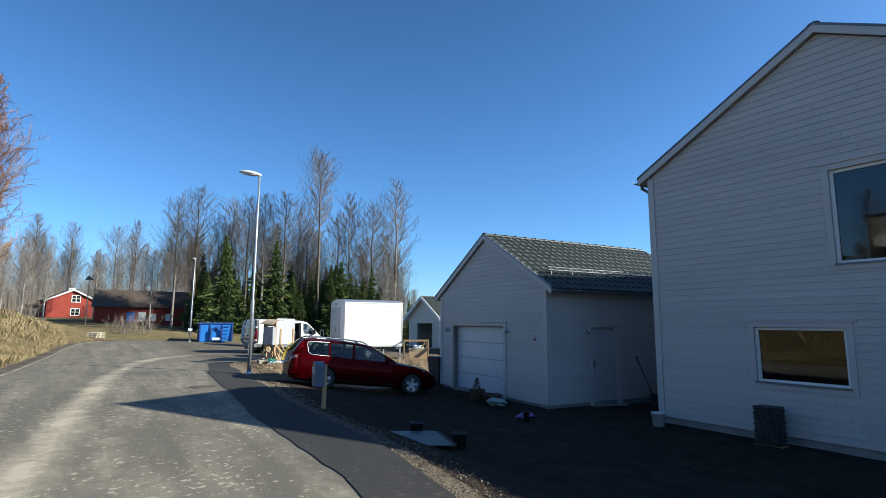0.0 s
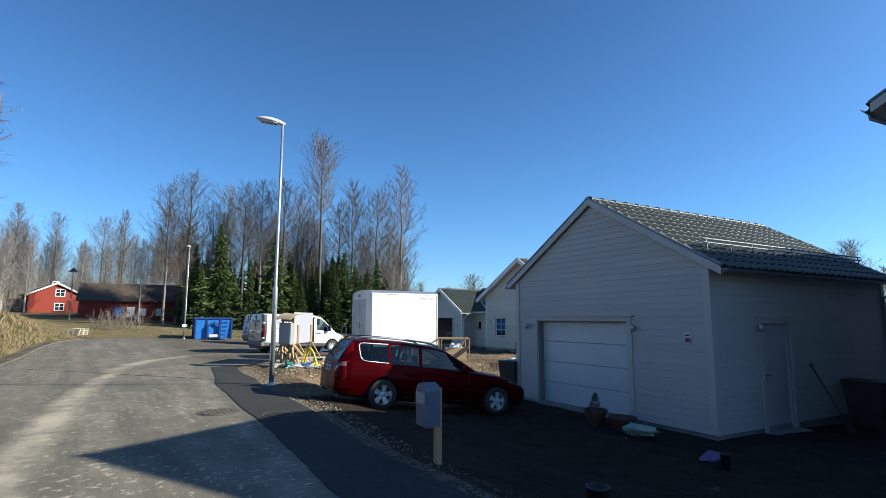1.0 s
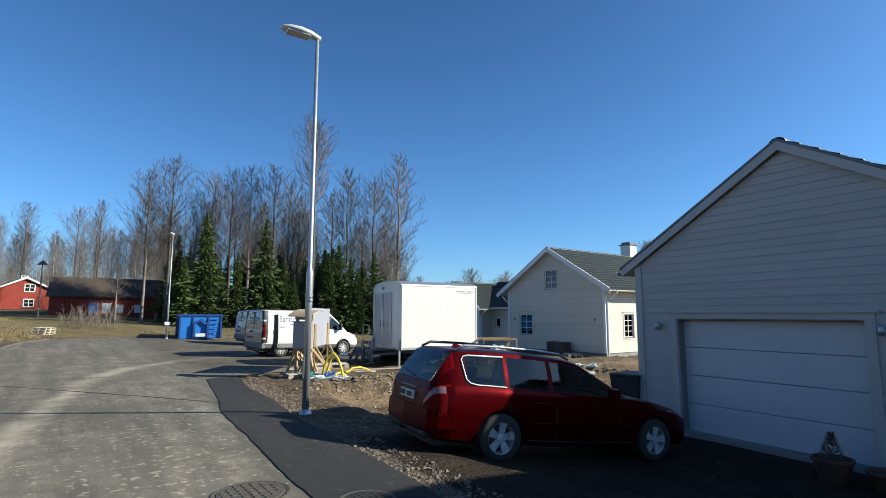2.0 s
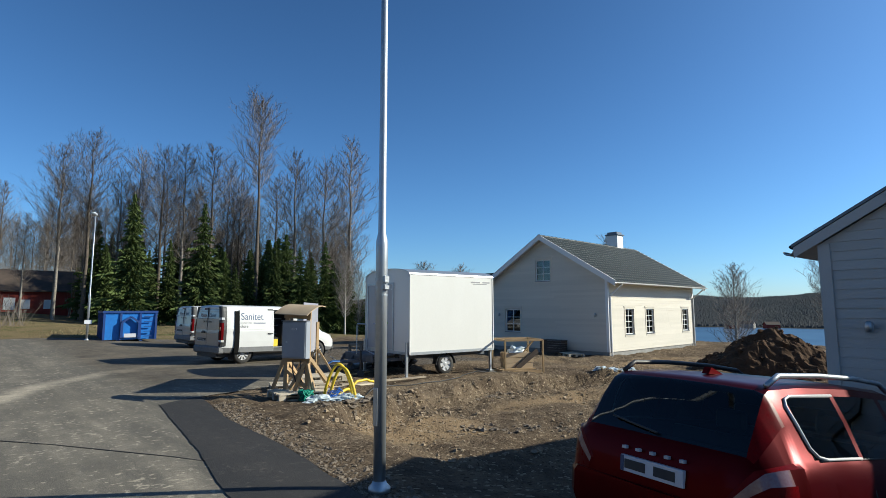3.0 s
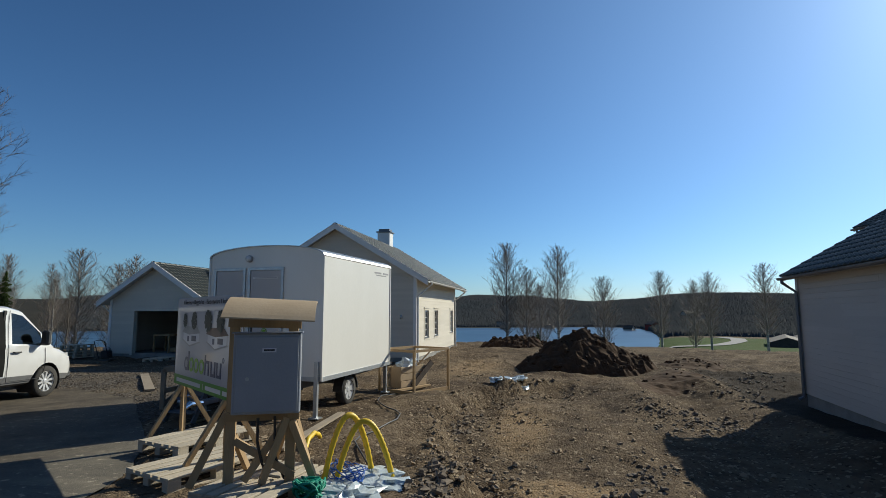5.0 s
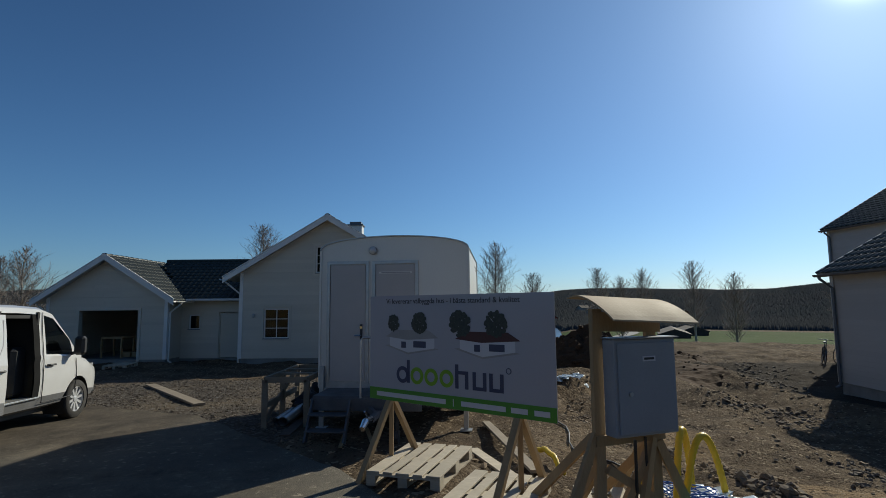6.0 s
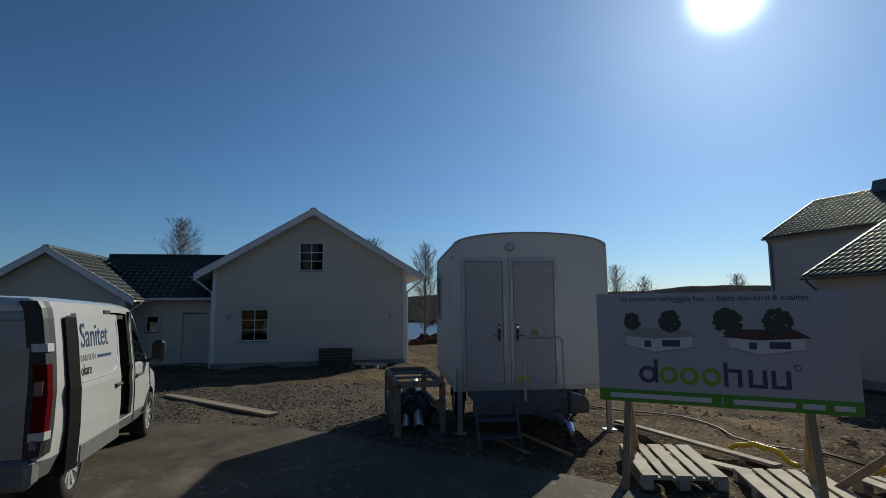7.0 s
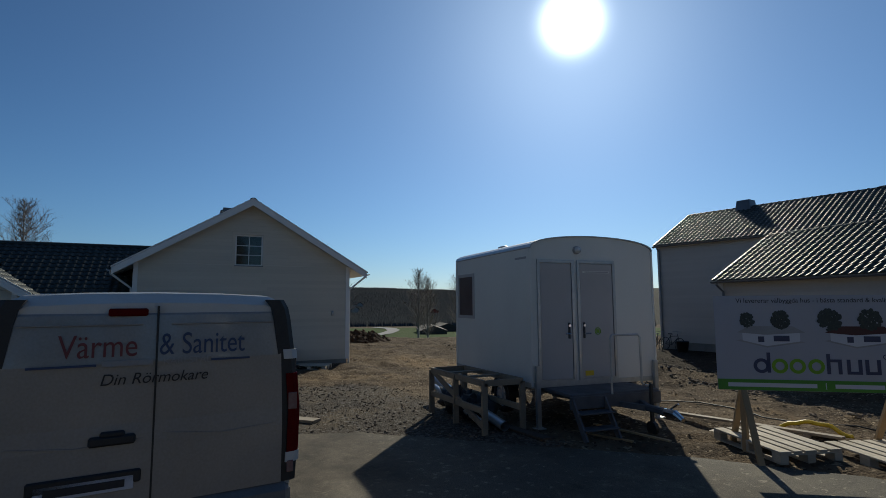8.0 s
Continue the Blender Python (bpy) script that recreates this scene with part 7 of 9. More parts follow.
for k in range(7):
    pts = [(5.1 + 0.25 * math.cos(i * 0.5 + k) * (0.6 + 0.07 * k), 20.85 + 0.22 * math.sin(i * 0.5 + k * 1.3), ground_z(5.1, 20.85) + 0.16 + 0.05 * math.sin(i * 0.9 + k)) for i in range(14)]
    part("strand", MB().tube(pts, 0.006, 5), M_BLUECABLE, cables, smooth=True)
twine = thing("green_twine", "tangled heap of green plastic twine on the ground", "twine")
for k in range(16):
    pts = [(4.52 + 0.13 * math.cos(i * 0.8 + k * 2.1) * math.cos(k), 21.0 + 0.13 * math.sin(i * 0.8 + k * 1.7), ground_z(4.5, 21.0) + 0.11 + 0.10 * math.sin(i * 0.6 + k * 2.9)) for i in range(12)]
    part("strand", MB().tube(pts, 0.014, 4), M_GREENBAG, twine, smooth=True)


def plank(name, label, p, q, w, h, material, group="loose planks", lift=0.0):
    za, zb = ground_z(*p) + h / 2 + 0.01 + lift, ground_z(*q) + h / 2 + 0.01 + lift
    return solid(name, MB().beam((*p, za), (*q, zb), w, h), material, label, "plank", group=group)


plank("plank", "long weathered plank lying on the gravel yard", (10.95, 28.05), (13.9, 30.7), 0.22, 0.045, M_OLDPLANK)
plank("plank", "weathered plank lying behind the hoarding", (6.02, 22.10), (8.93, 22.44), 0.12, 0.035, M_OLDPLANK, lift=0.03)
plank("plank", "grey plank lying behind the hoarding", (5.95, 22.30), (7.56, 22.72), 0.14, 0.03, M_PALLET)
plank("plank", "thin batten lying on the gravel under the trailer's step", (7.2, 24.0), (8.4, 24.3), 0.05, 0.025, M_WOOD)
plank("plank", "thin batten lying on the gravel under the trailer's step", (7.4, 24.5), (8.5, 24.65), 0.05, 0.025, M_WOOD)


def frame_beams(x0, x1, y0, y1, z0, z1, t=0.045, w=0.09):
    out = [((x, y, z0), (x, y, z1), t, w) for x in (x0, x1) for y in (y0, y1)]
    for z in (z1,):
        out += [((x0, y0, z), (x1, y0, z), t, w), ((x0, y1, z), (x1, y1, z), t, w), ((x0, y0, z), (x0, y1, z), t, w), ((x1, y0, z), (x1, y1, z), t, w)]
    return out


g1 = ground_z(10, 25.4)
bench = frame_beams(-0.95, 0.95, -0.34, 0.34, 0, 0.76) + [((-0.95, -0.34, 0.35), (0.95, -0.34, 0.35), 0.045, 0.09), ((-0.95, 0.34, 0.35), (0.95, 0.34, 0.35), 0.045, 0.09), ((0.0, 0.34, 0), (0.0, 0.34, 0.78), 0.045, 0.09), ((-0.95, 0.34, 0.1), (0.9, 0.34, 0.75), 0.03, 0.09), ((-0.3, -0.37, 0.78), (-0.3, 0.37, 0.78), 0.09, 0.03), ((0.3, -0.37, 0.78), (0.3, 0.37, 0.78), 0.12, 0.03)]
stack_of_beams("work_bench", "rough timber frame bench beside the site trailer", "bench", bench, material=M_OLDPLANK, m=pose(9.78, 25.68, g1, 0, 0, 0))
for k, (p, q, r) in enumerate((((12.0, 25.35), (8.78, 25.70), 0.075), ((11.7, 25.5), (9.0, 25.88), 0.055))):
    pipe = MB().tube([(*p, ground_z(*p) + 0.42 - 0.1 * k), (*q, ground_z(*q) + r + 0.02)], r, 14, cap=False).tube([(*q, ground_z(*q) + r + 0.02), (*p, ground_z(*p) + 0.42 - 0.1 * k)], r * 0.9, 14, cap=False)
    solid("duct_pipe", pipe, M_GALV, "silvery ventilation pipe lying through the bench", "pipe", group="ventilation pipes", smooth=True)
plank("plank", "dark wet board lying under the timber bench", (8.05, 25.45), (9.9, 25.55), 0.16, 0.03, M_OLDROOF)
for k in range(5):
    solid("black_sack", MB().blob((10.3 + 0.3 * k - 0.6, 25.55 + 0.1 * (k % 2), g1 + 0.18), 0.24, k, 12, 0.5, (1, 0.8, 0.9)), M_BLACK, "black plastic sack lying under the timber bench", "sack", group="black sacks", smooth=True)

g2 = ground_z(12.4, 21.9)
crate = frame_beams(-0.62, 0.62, -0.55, 0.55, 0.0, 1.0, 0.04, 0.06) + [((-0.62, -0.55, 0.06), (0.62, -0.55, 0.06), 0.045, 0.09), ((-0.62, -0.55, 0.06), (-0.62, 0.55, 0.06), 0.045, 0.09), ((-0.62, 0.0, 0.08), (0.62, 0.05, 0.08), 0.09, 0.045), ((0.0, 0.55, 0.05), (0.5, -0.1, 0.95), 0.09, 0.03), ((-0.75, 0.5, 0.03), (-0.3, -0.7, 0.05), 0.09, 0.04)]
stack_of_beams("timber_stand", "open frame of raw timber standing on the bare earth", "timber frame", crate, m=pose(12.35, 21.95, g2, 0, 0, -28))
cr = thing("plywood_crate", "brown plywood crate inside the timber frame", "crate", pose(12.5, 22.0, g2 + 0.08, 0, 0, -28))
for k in range(3):
    for y in (0.0, 0.42):
        part("board", MB().box(-0.46 - 0.02 * (k % 2), 0.46 + 0.03 * (k % 2), y - 0.012, y + 0.012, 0.02 + 0.165 * k, 0.17 + 0.165 * k, 0.003), M_PLY, cr)
part("end", MB().box(-0.40, -0.36, 0.02, 0.40, 0, 0.50).box(0.36, 0.40, 0.02, 0.40, 0, 0.50).box(-0.36, 0.36, 0.02, 0.40, 0.0, 0.03), M_PLY, cr)
part("leaning_board", MB().beam((-0.10, -0.06, 0.02), (0.62, -0.05, 0.56), 0.03, 0.15), M_OLDROOF, cr, "dark wet board leaning on the crate")
part("film_cover", MB().blob((0, 0.22, 0.52), 0.28, 3, 12, 0.4, (1, 0.7, 0.5)), M_FILM, cr)

# ---- street furniture ----
def street_lamp(x, y, h, head_yaw, label, z=None):
    z = base_z(x, y) if z is None else z
    lp = thing("street_lamp", label, "street lamp", pose(x, y, z), "street lamps")
    part("pole", MB().lathe([(0.058, -0.2), (0.058, 2.30), (0.056, 2.36), (0.038, 2.44), (0.036, 4.0), (0.030, h)], 18), M_GALV, lp, smooth=True)
    part("base_collar", MB().lathe([(0.105, 0.0), (0.105, 0.04), (0.075, 0.07), (0.06, 0.10)], 18), M_GALV, lp, smooth=True)
    part("bracket", MB().box(-0.03, 0.03, -0.088, -0.057, 1.94, 2.01, 0.006).box(-0.025, 0.035, -0.085, -0.057, 1.875, 1.92, 0.006).lathe([(0.062, 1.885), (0.062, 1.91)], 18).lathe([(0.062, 1.965), (0.062, 1.99)], 18).lathe([(0.061, 1.82), (0.061, 1.835)], 18), M_GALV, lp)
    part("clamp", MB().box(-0.025, 0.025, 0.057, 0.068, 1.87, 2.00, 0.004), M_BLACK, lp)
    part("hatch", MB().box(-0.062, -0.05, -0.03, 0.03, 0.6, 0.95, 0.004), M_GALV, lp)
    hd = thing("lamp_head", "", "")
    hd.parent, hd.matrix_basis = lp, pose(0, 0, h, 0, -4, head_yaw)
    rings = []
    for xx, w, up_, dn in ((-0.06, 0.035, 0.03, -0.04), (0.0, 0.05, 0.055, -0.05), (0.12, 0.11, 0.085, -0.045), (0.30, 0.145, 0.10, -0.04), (0.48, 0.13, 0.085, -0.038), (0.60, 0.085, 0.055, -0.03), (0.66, 0.03, 0.015, -0.01)):
        rings.append([(xx, w * math.cos(2 * math.pi * i / 12), (up_ if math.sin(2 * math.pi * i / 12) > 0 else -dn) * math.sin(2 * math.pi * i / 12)) for i in range(12)])
    part("shell", loft(rings), M_LAMPHEAD, hd, smooth=True)
    part("lens", MB().box(0.14, 0.54, -0.10, 0.10, -0.055, -0.03, 0.01), M_CLEARLENS, hd)
    return lp


street_lamp(2.20, 15.40, 6.60, 170, "galvanised steel street lamp with a grey flat head beside the road")
l2 = street_lamp(4.65, 44.1, 6.55, 250, "galvanised steel street lamp with a small white notice on its pole", z=None)
part("notice", MB().box(-0.17, 0.17, -0.075, -0.065, 0.85, 1.05, 0.004), M_SIGNWHITE, l2, "small white notice plate")

mbx = thing("letter_box", "grey-blue plastic letter box on a wooden post", "letter box", pose(1.55, 7.29, base_z(1.55, 7.29), 0, 0, -8))
part("post", MB().box(0.0, 0.07, -0.035, 0.035, -0.2, 0.82), M_WOOD, mbx)
bx = part("box", MB().prism([(-0.14, 0.42), (0.14, 0.42), (0.14, 0.80), (0.10, 0.86), (0.0, 0.885), (-0.10, 0.86), (-0.14, 0.80)], "x", -0.17, -0.002), mat("blue_grey_plastic", (0.11, 0.13, 0.19), (0.09, 0.105, 0.15), 0.5, scale=6), mbx)
part("flap", MB().box(-0.185, -0.17, -0.12, 0.12, 0.66, 0.78, 0.004), M_METER, bx)
part("paper_roll", MB().tube([(0.0, 0.10, 0.62), (0.02, 0.26, 0.62)], 0.028, 8), M_PLY, mbx)

for name, x, y, lab in (("manhole_cover", 0.24, 11.75, "round cast-iron manhole cover in the road"), ("manhole_cover", 0.97, 10.97, "dark round cast-iron cover in the fresh asphalt")):
    mc = thing(name, lab, "manhole cover", pose(x, y, base_z(x, y) + (0.016 if x < 0.5 else 0.026)) @ Matrix.Scale(1.0 if x < 0.5 else 0.72, 4), "manhole covers")
    part("rim", MB().lathe([(0.30, 0.0), (0.33, 0.006), (0.345, 0.0)], 32), M_IRON, mc)
    lid = MB().lathe([(0.295, -0.004), (0.29, 0.006)], 32)
    for i in range(-3, 4):
        for k in range(-3, 4):
            if i * i + k * k < 11:
                lid.box(i * 0.075 - 0.022, i * 0.075 + 0.022, k * 0.075 - 0.022, k * 0.075 + 0.022, 0.006, 0.012)
    part("lid", lid, M_IRON if x < 0.5 else M_FRESH, mc)

# ---- by the garage ----
def pot(x, y, r, h, label, group=""):
    p = thing("plant_pot", label, "plant pot", pose(x, y, ground_z(x, y)), group)
    part("pot", MB().lathe([(r * 0.65, 0), (r * 0.95, h * 0.88), (r, h * 0.88), (r, h), (r * 0.88, h), (r * 0.85, h * 0.8), (0.01, h * 0.8)], 20), M_TERRA, p, smooth=False)
    return p


p1 = pot(6.95, 9.55, 0.24, 0.30, "brown plant pot with a dry conical shrub", "pots by the garage")
sh = MB()
rng = random.Random(3)
for i in range(260):
    t = rng.random()
    a, r = rng.uniform(0, 6.28), 0.13 * (1 - t) + 0.01
    p = Vector((r * math.cos(a) * rng.random() ** 0.4, r * math.sin(a), 0.26 + t * 0.34))
    dd = Vector((math.cos(a), math.sin(a), rng.uniform(0.6, 1.6))).normalized() * 0.06
    s = Vector((-math.sin(a), math.cos(a), 0)) * 0.012
    sh.add([p - s, p + s, p + dd], [(0, 1, 2)])
part("shrub", sh, M_TWIG, p1)
pot(7.0, 8.95, 0.27, 0.24, "wide brown plant pot standing empty", "pots by the garage")
sk = MB()
for k in range(3):
    sk.blob((6.75 - 0.08 * k, 8.45 - 0.10 * k, ground_z(6.7, 8.4) + 0.06 + 0.05 * k), 0.22, k + 4, 12, 0.3, (0.8, 1.5, 0.32))
solid("garden_sacks", sk, M_SAGE, "pale green sacks of soil lying on the drive", "sack", smooth=True)
ob = MB().lathe([(0.055, 0), (0.065, 0.2), (0.075, 0.2), (0.07, 0.22), (0.05, 0.22), (0.045, 0.05)], 14)
solid("drain_pot", ob, M_BLACK, "black plastic pot standing on the drive", "pot", pose(5.9, 6.4, ground_z(5.9, 6.4)), smooth=True)
solid("purple_sack", MB().blob((0, 0, 0.05), 0.18, 9, 12, 0.35, (1.2, 0.8, 0.3)), mat("violet_plastic", (0.16, 0.11, 0.28), rough=0.45, bump=0.5, bscale=14), "small violet plastic sack lying on the drive", "sack", pose(6.2, 6.75, ground_z(6.2, 6.75)), smooth=True)
bk = thing("bucket", "white plastic bucket at the corner of the house", "bucket", pose(7.95, 4.55, ground_z(7.95, 4.55)))
part("pail", MB().lathe([(0.11, 0), (0.14, 0.26), (0.15, 0.26), (0.15, 0.28), (0.135, 0.28), (0.105, 0.02)], 20), M_BUCKET, bk, smooth=True)
part("handle", MB().tube([(0.148 * math.cos(a), 0.148 * math.sin(a) * 0.3, 0.27 - 0.14 * abs(math.sin(a))) for a in [math.pi * i / 10 for i in range(11)]], 0.004, 5), M_GALV, bk)
tp = thing("roof_tile_stack", "stack of grey roof tiles standing against the house wall", "tile stack", pose(8.02, 2.35, ground_z(8.0, 2.35), 0, 0, 90))
for i in range(20):
    part("tile", MB().box(-0.20 + 0.012 * math.sin(i * 2.1), 0.20 + 0.012 * math.sin(i * 2.1), -0.16, 0.16, 0.02 + i * 0.033, 0.045 + i * 0.033, 0.005), M_TILE, tp)
part("batten", MB().box(-0.24, 0.24, -0.1, -0.04, -0.02, 0.019).box(-0.24, 0.24, 0.04, 0.1, -0.02, 0.019), M_WOOD, tp)
sv = thing("shovel", "long-handled black shovel leaning on the garage wall", "shovel", pose(10.75, 6.60, ground_z(10.75, 6.60)))
part("shaft", MB().tube([(0, 0, 0.25), (0.0, 0.5, 1.25)], 0.016, 8), M_BLACK, sv)
part("grip", MB().tube([(-0.06, 0.5, 1.26), (0.06, 0.5, 1.26)], 0.018, 8), M_BLACK, sv)
part("blade", MB().hexa([(-0.17, -0.14, 0.0), (0.17, -0.14, 0.0), (0.17, -0.12, 0.0), (-0.17, -0.12, 0.0), (-0.15, 0.02, 0.32), (0.15, 0.02, 0.32), (0.15, 0.04, 0.32), (-0.15, 0.04, 0.32)]), M_BLACK, sv)


def wheelie_bin(x, y, yaw, label):
    b = thing("wheelie_bin", label, "bin", pose(x, y, ground_z(x, y), 0, 0, yaw), "dark bins")
    part("body", loft([[(-0.24, -0.26, 0.06), (0.24, -0.26, 0.06), (0.24, 0.26, 0.06), (-0.24, 0.26, 0.06)], [(-0.29, -0.33, 0.92), (0.29, -0.33, 0.92), (0.29, 0.36, 0.92), (-0.29, 0.36, 0.92)]]), M_BINBLACK, b)
    part("lid", MB().box(-0.31, 0.31, -0.37, 0.37, 0.92, 0.98, 0.02), M_BINBLACK, b)
    for s in (-1, 1):
        part("wheel", MB().lathe([(0.10, -0.02), (0.10, 0.02)], 14, (s * 0.22, 0.28, 0.10), "x"), M_RUBBER, b)
    return b


wheelie_bin(8.2, 13.3, 95, "dark plastic bin beside the garage wall")
wheelie_bin(11.9, 6.55, 180, "dark plastic bin standing by the garage")
cr2 = thing("timber_crate", "dark wooden crate standing by the cream house", "crate", pose(21.6, 27.1, ground_z(21.6, 27.1)) @ Matrix.Scale(0.85, 4))
for k in range(5):
    part("board", MB().box(-0.35, -0.325, -0.72, 0.72, 0.06 + 0.135 * k, 0.185 + 0.135 * k, 0.003), M_OLDROOF, cr2)
    part("board", MB().box(-0.325, 0.35, -0.72, -0.695, 0.06 + 0.135 * k, 0.185 + 0.135 * k, 0.003), M_OLDROOF, cr2)
    part("board", MB().box(-0.325, 0.35, 0.695, 0.72, 0.06 + 0.135 * k, 0.185 + 0.135 * k, 0.003), M_OLDROOF, cr2)
part("lid", MB().box(-0.37, 0.37, -0.74, 0.74, 0.735, 0.765, 0.004), M_OLDROOF, cr2)
part("skid", MB().box(-0.3, 0.3, -0.6, -0.5, 0.0, 0.058).box(-0.3, 0.3, 0.5, 0.6, 0.0, 0.058), M_OLDROOF, cr2)
for k in range(5):
    solid("debris", MB().beam((20.9 + 0.1 * k, 27.0 - 0.12 * k, ground_z(20.9, 27) + 0.05), (21.4 - 0.1 * k, 26.2 + 0.1 * k, ground_z(21, 26.4) + 0.08 + 0.02 * k), 0.10, 0.03), M_OLDROOF, "dark offcut of board lying by the cream house", "board", group="offcuts by the house")
pallet(21.3, 25.9, 60, "wooden pallet lying by the cream house", group="house pallets")

ps = thing("warning_sign", "small white and red notice on the garage wall", "sign", GR @ gf["west"] @ pose(GY1 - 7.87, 0.024, 1.82))
part("plate", MB().box(-0.07, 0.07, 0, 0.004, -0.10, 0.10), M_SIGNWHITE, ps)
part("red_field", MB().box(-0.055, 0.055, 0.004, 0.006, -0.085, 0.0), M_REDPRINT, ps)
part("bar", MB().box(-0.05, 0.05, 0.004, 0.006, 0.03, 0.06), M_BLACKPRINT, ps)

# ---- plot: earth heaps and stones ----
def heap(x, y, rx, ry, h, yaw, label, seed):
    n, mb = 64, MB()
    for j in range(n + 1):
        for i in range(n + 1):
            u, v = -1.15 + 2.3 * i / n, -1.15 + 2.3 * j / n
            r = math.hypot(u, v) + 0.16 * nz(u, v, 0.5, seed)
            z = h * max(0.0, 1 - r) ** 0.9 if r < 1 else 0.0
            z += (0.24 * nz(u * rx, v * ry, 0.5, seed + 2) + 0.18 * nz(u * rx, v * ry, 0.2, seed + 4)) * min(1, z * 4) * min(1, h) - 0.12 * ss(0.9, 1.1, r)
            p = pose(x, y, 0, 0, 0, yaw) @ Vector((u * rx, v * ry, 0))
            mb.v.append((p.x, p.y, ground_z(p.x, p.y) + z - 0.03))
    for j in range(n):
        for i in range(n):
            k = j * (n + 1) + i
            mb.f.append((k, k + 1, k + n + 2, k + n + 1))
    mound = solid("soil_mound", mb, M_SOIL, label, "earth mound", group="earth mounds")
    rng_, clods = random.Random(seed), MB()
    for i in range(int(260 * min(1, h))):
        v = mb.v[rng_.randrange(len(mb.v))]
        if v[2] - ground_z(v[0], v[1]) > 0.05 * h or rng_.random() < 0.2:
            clods.blob((v[0], v[1], v[2] + 0.01), 0.03 + 0.10 * rng_.random() ** 2.5, i % 41, 6, 0.5, (1.2, 1, 0.8))
    tagged(part("loose_earth", clods, M_SOIL, mound), kind="stuff")
    return mound


heap(21.6, 17.3, 2.1, 2.9, 1.5, 20, "large heap of dark topsoil on the plot", 1)
heap(33.5, 20.6, 1.6, 2.4, 0.75, 10, "low heap of dark earth at the plot's edge", 7)
heap(18.0, 14.9, 1.2, 2.8, 0.12, 65, "low ridge of dark earth on the plot", 11)
heap(25.0, 12.6, 1.5, 3.2, 0.28, 70, "low ridge of dark earth on the plot", 15)

st, rng = MB(), random.Random(11)
for c in range(220):
    if c % 3:
        cx = rng.uniform(3.8, 15.5)
        cy = along(BANK, cx) - rng.uniform(0.1, 0.9) if c % 2 else rng.uniform(14.4, 20.5)
    else:
        cx, cy = rng.uniform(4, 33), rng.uniform(13.5, 23.8)
    size = rng.uniform(0.5, 1.0)
    for i in range(rng.randrange(8, 34)):
        x, y = rng.gauss(cx, 0.55), rng.gauss(cy, 0.25)
        if is_road(x, y, 0.1) or on_plot(x, y) < 0.3 or (GX0 - 0.1 < x < GX1 + 0.6 and y < GY1 + 0.2):
            continue
        r = (0.010 + 0.050 * rng.random() ** 5) * size
        st.blob((x, y, ground_z(x, y) + r * 0.2), r, rng.randrange(60), 6, 0.5, (rng.uniform(0.9, 1.5), 1, rng.uniform(0.5, 0.8)))
solid("stones", st, M_STONE, "loose stones and gravel scattered over the bare plot", "stones", kind="stuff")
rub, rng = MB(), random.Random(13)
for cx, cy, rx, ry, k, big in ((12.4, 15.2, 1.6, 0.9, 420, 0.075), (12.6, 16.4, 1.0, 0.35, 120, 0.06), (6.3, 17.9, 0.5, 0.25, 60, 0.08), (7.5, 17.4, 0.9, 0.3, 90, 0.06), (5.2, 20.0, 0.9, 0.22, 120, 0.085), (4.6, 19.8, 0.5, 0.25, 70, 0.075), (9.8, 20.4, 1.5, 0.3, 130, 0.06), (16.5, 13.4, 2.6, 0.9, 300, 0.08), (20.5, 11.5, 3.0, 1.2, 260, 0.08), (27, 16, 4, 2, 160, 0.08)):
    for i in range(k):
        x, y = rng.gauss(cx, rx * 0.6), rng.gauss(cy, ry * 0.6)
        if is_road(x, y, 0.1) or on_plot(x, y) < 0.3:
            continue
        r = 0.012 + 0.75 * big * rng.random() ** 3.5
        rub.blob((x, y, ground_z(x, y) + r * 0.25), r, rng.randrange(60), 6, 0.6, (rng.uniform(0.9, 1.6), rng.uniform(0.7, 1.1), rng.uniform(0.35, 0.7)))
solid("rubble", rub, M_RUBBLE, "broken grey-brown stone rubble lying on the bare earth", "rubble", kind="stuff")
eg, rng = MB(), random.Random(19)
for i in range(7000):
    y = rng.uniform(0, 21.8)
    x = along(STRIP_R, y) + 0.04 + 0.55 * rng.random() ** 1.8
    r = (0.005 + 0.022 * rng.random() ** 5) * (0.6 + 0.5 * ss(5, 14, y))
    eg.blob((x, y, ground_z(x, y) + r * 0.3), r, i % 43, 5, 0.5, (rng.uniform(0.9, 1.4), 1, 0.7))
solid("edge_gravel", eg, M_RUBBLE, "loose grey gravel along the edge of the fresh asphalt", "gravel", kind="stuff")
gv, rng = MB(), random.Random(17)
for i in range(5200):
    x, y = rng.uniform(6.5, 20), rng.uniform(23.2, 34)
    if is_road(x, y, 0.0) or on_plot(x, y) > 0.6:
        continue
    r = rng.uniform(0.012, 0.03)
    gv.blob((x, y, ground_z(x, y) + r * 0.2), r, i % 31, 4, 0.3, (1, 1, 0.7))
solid("gravel", gv, M_RUBBLE, "crushed grey gravel spread over the yard", "gravel", kind="stuff")

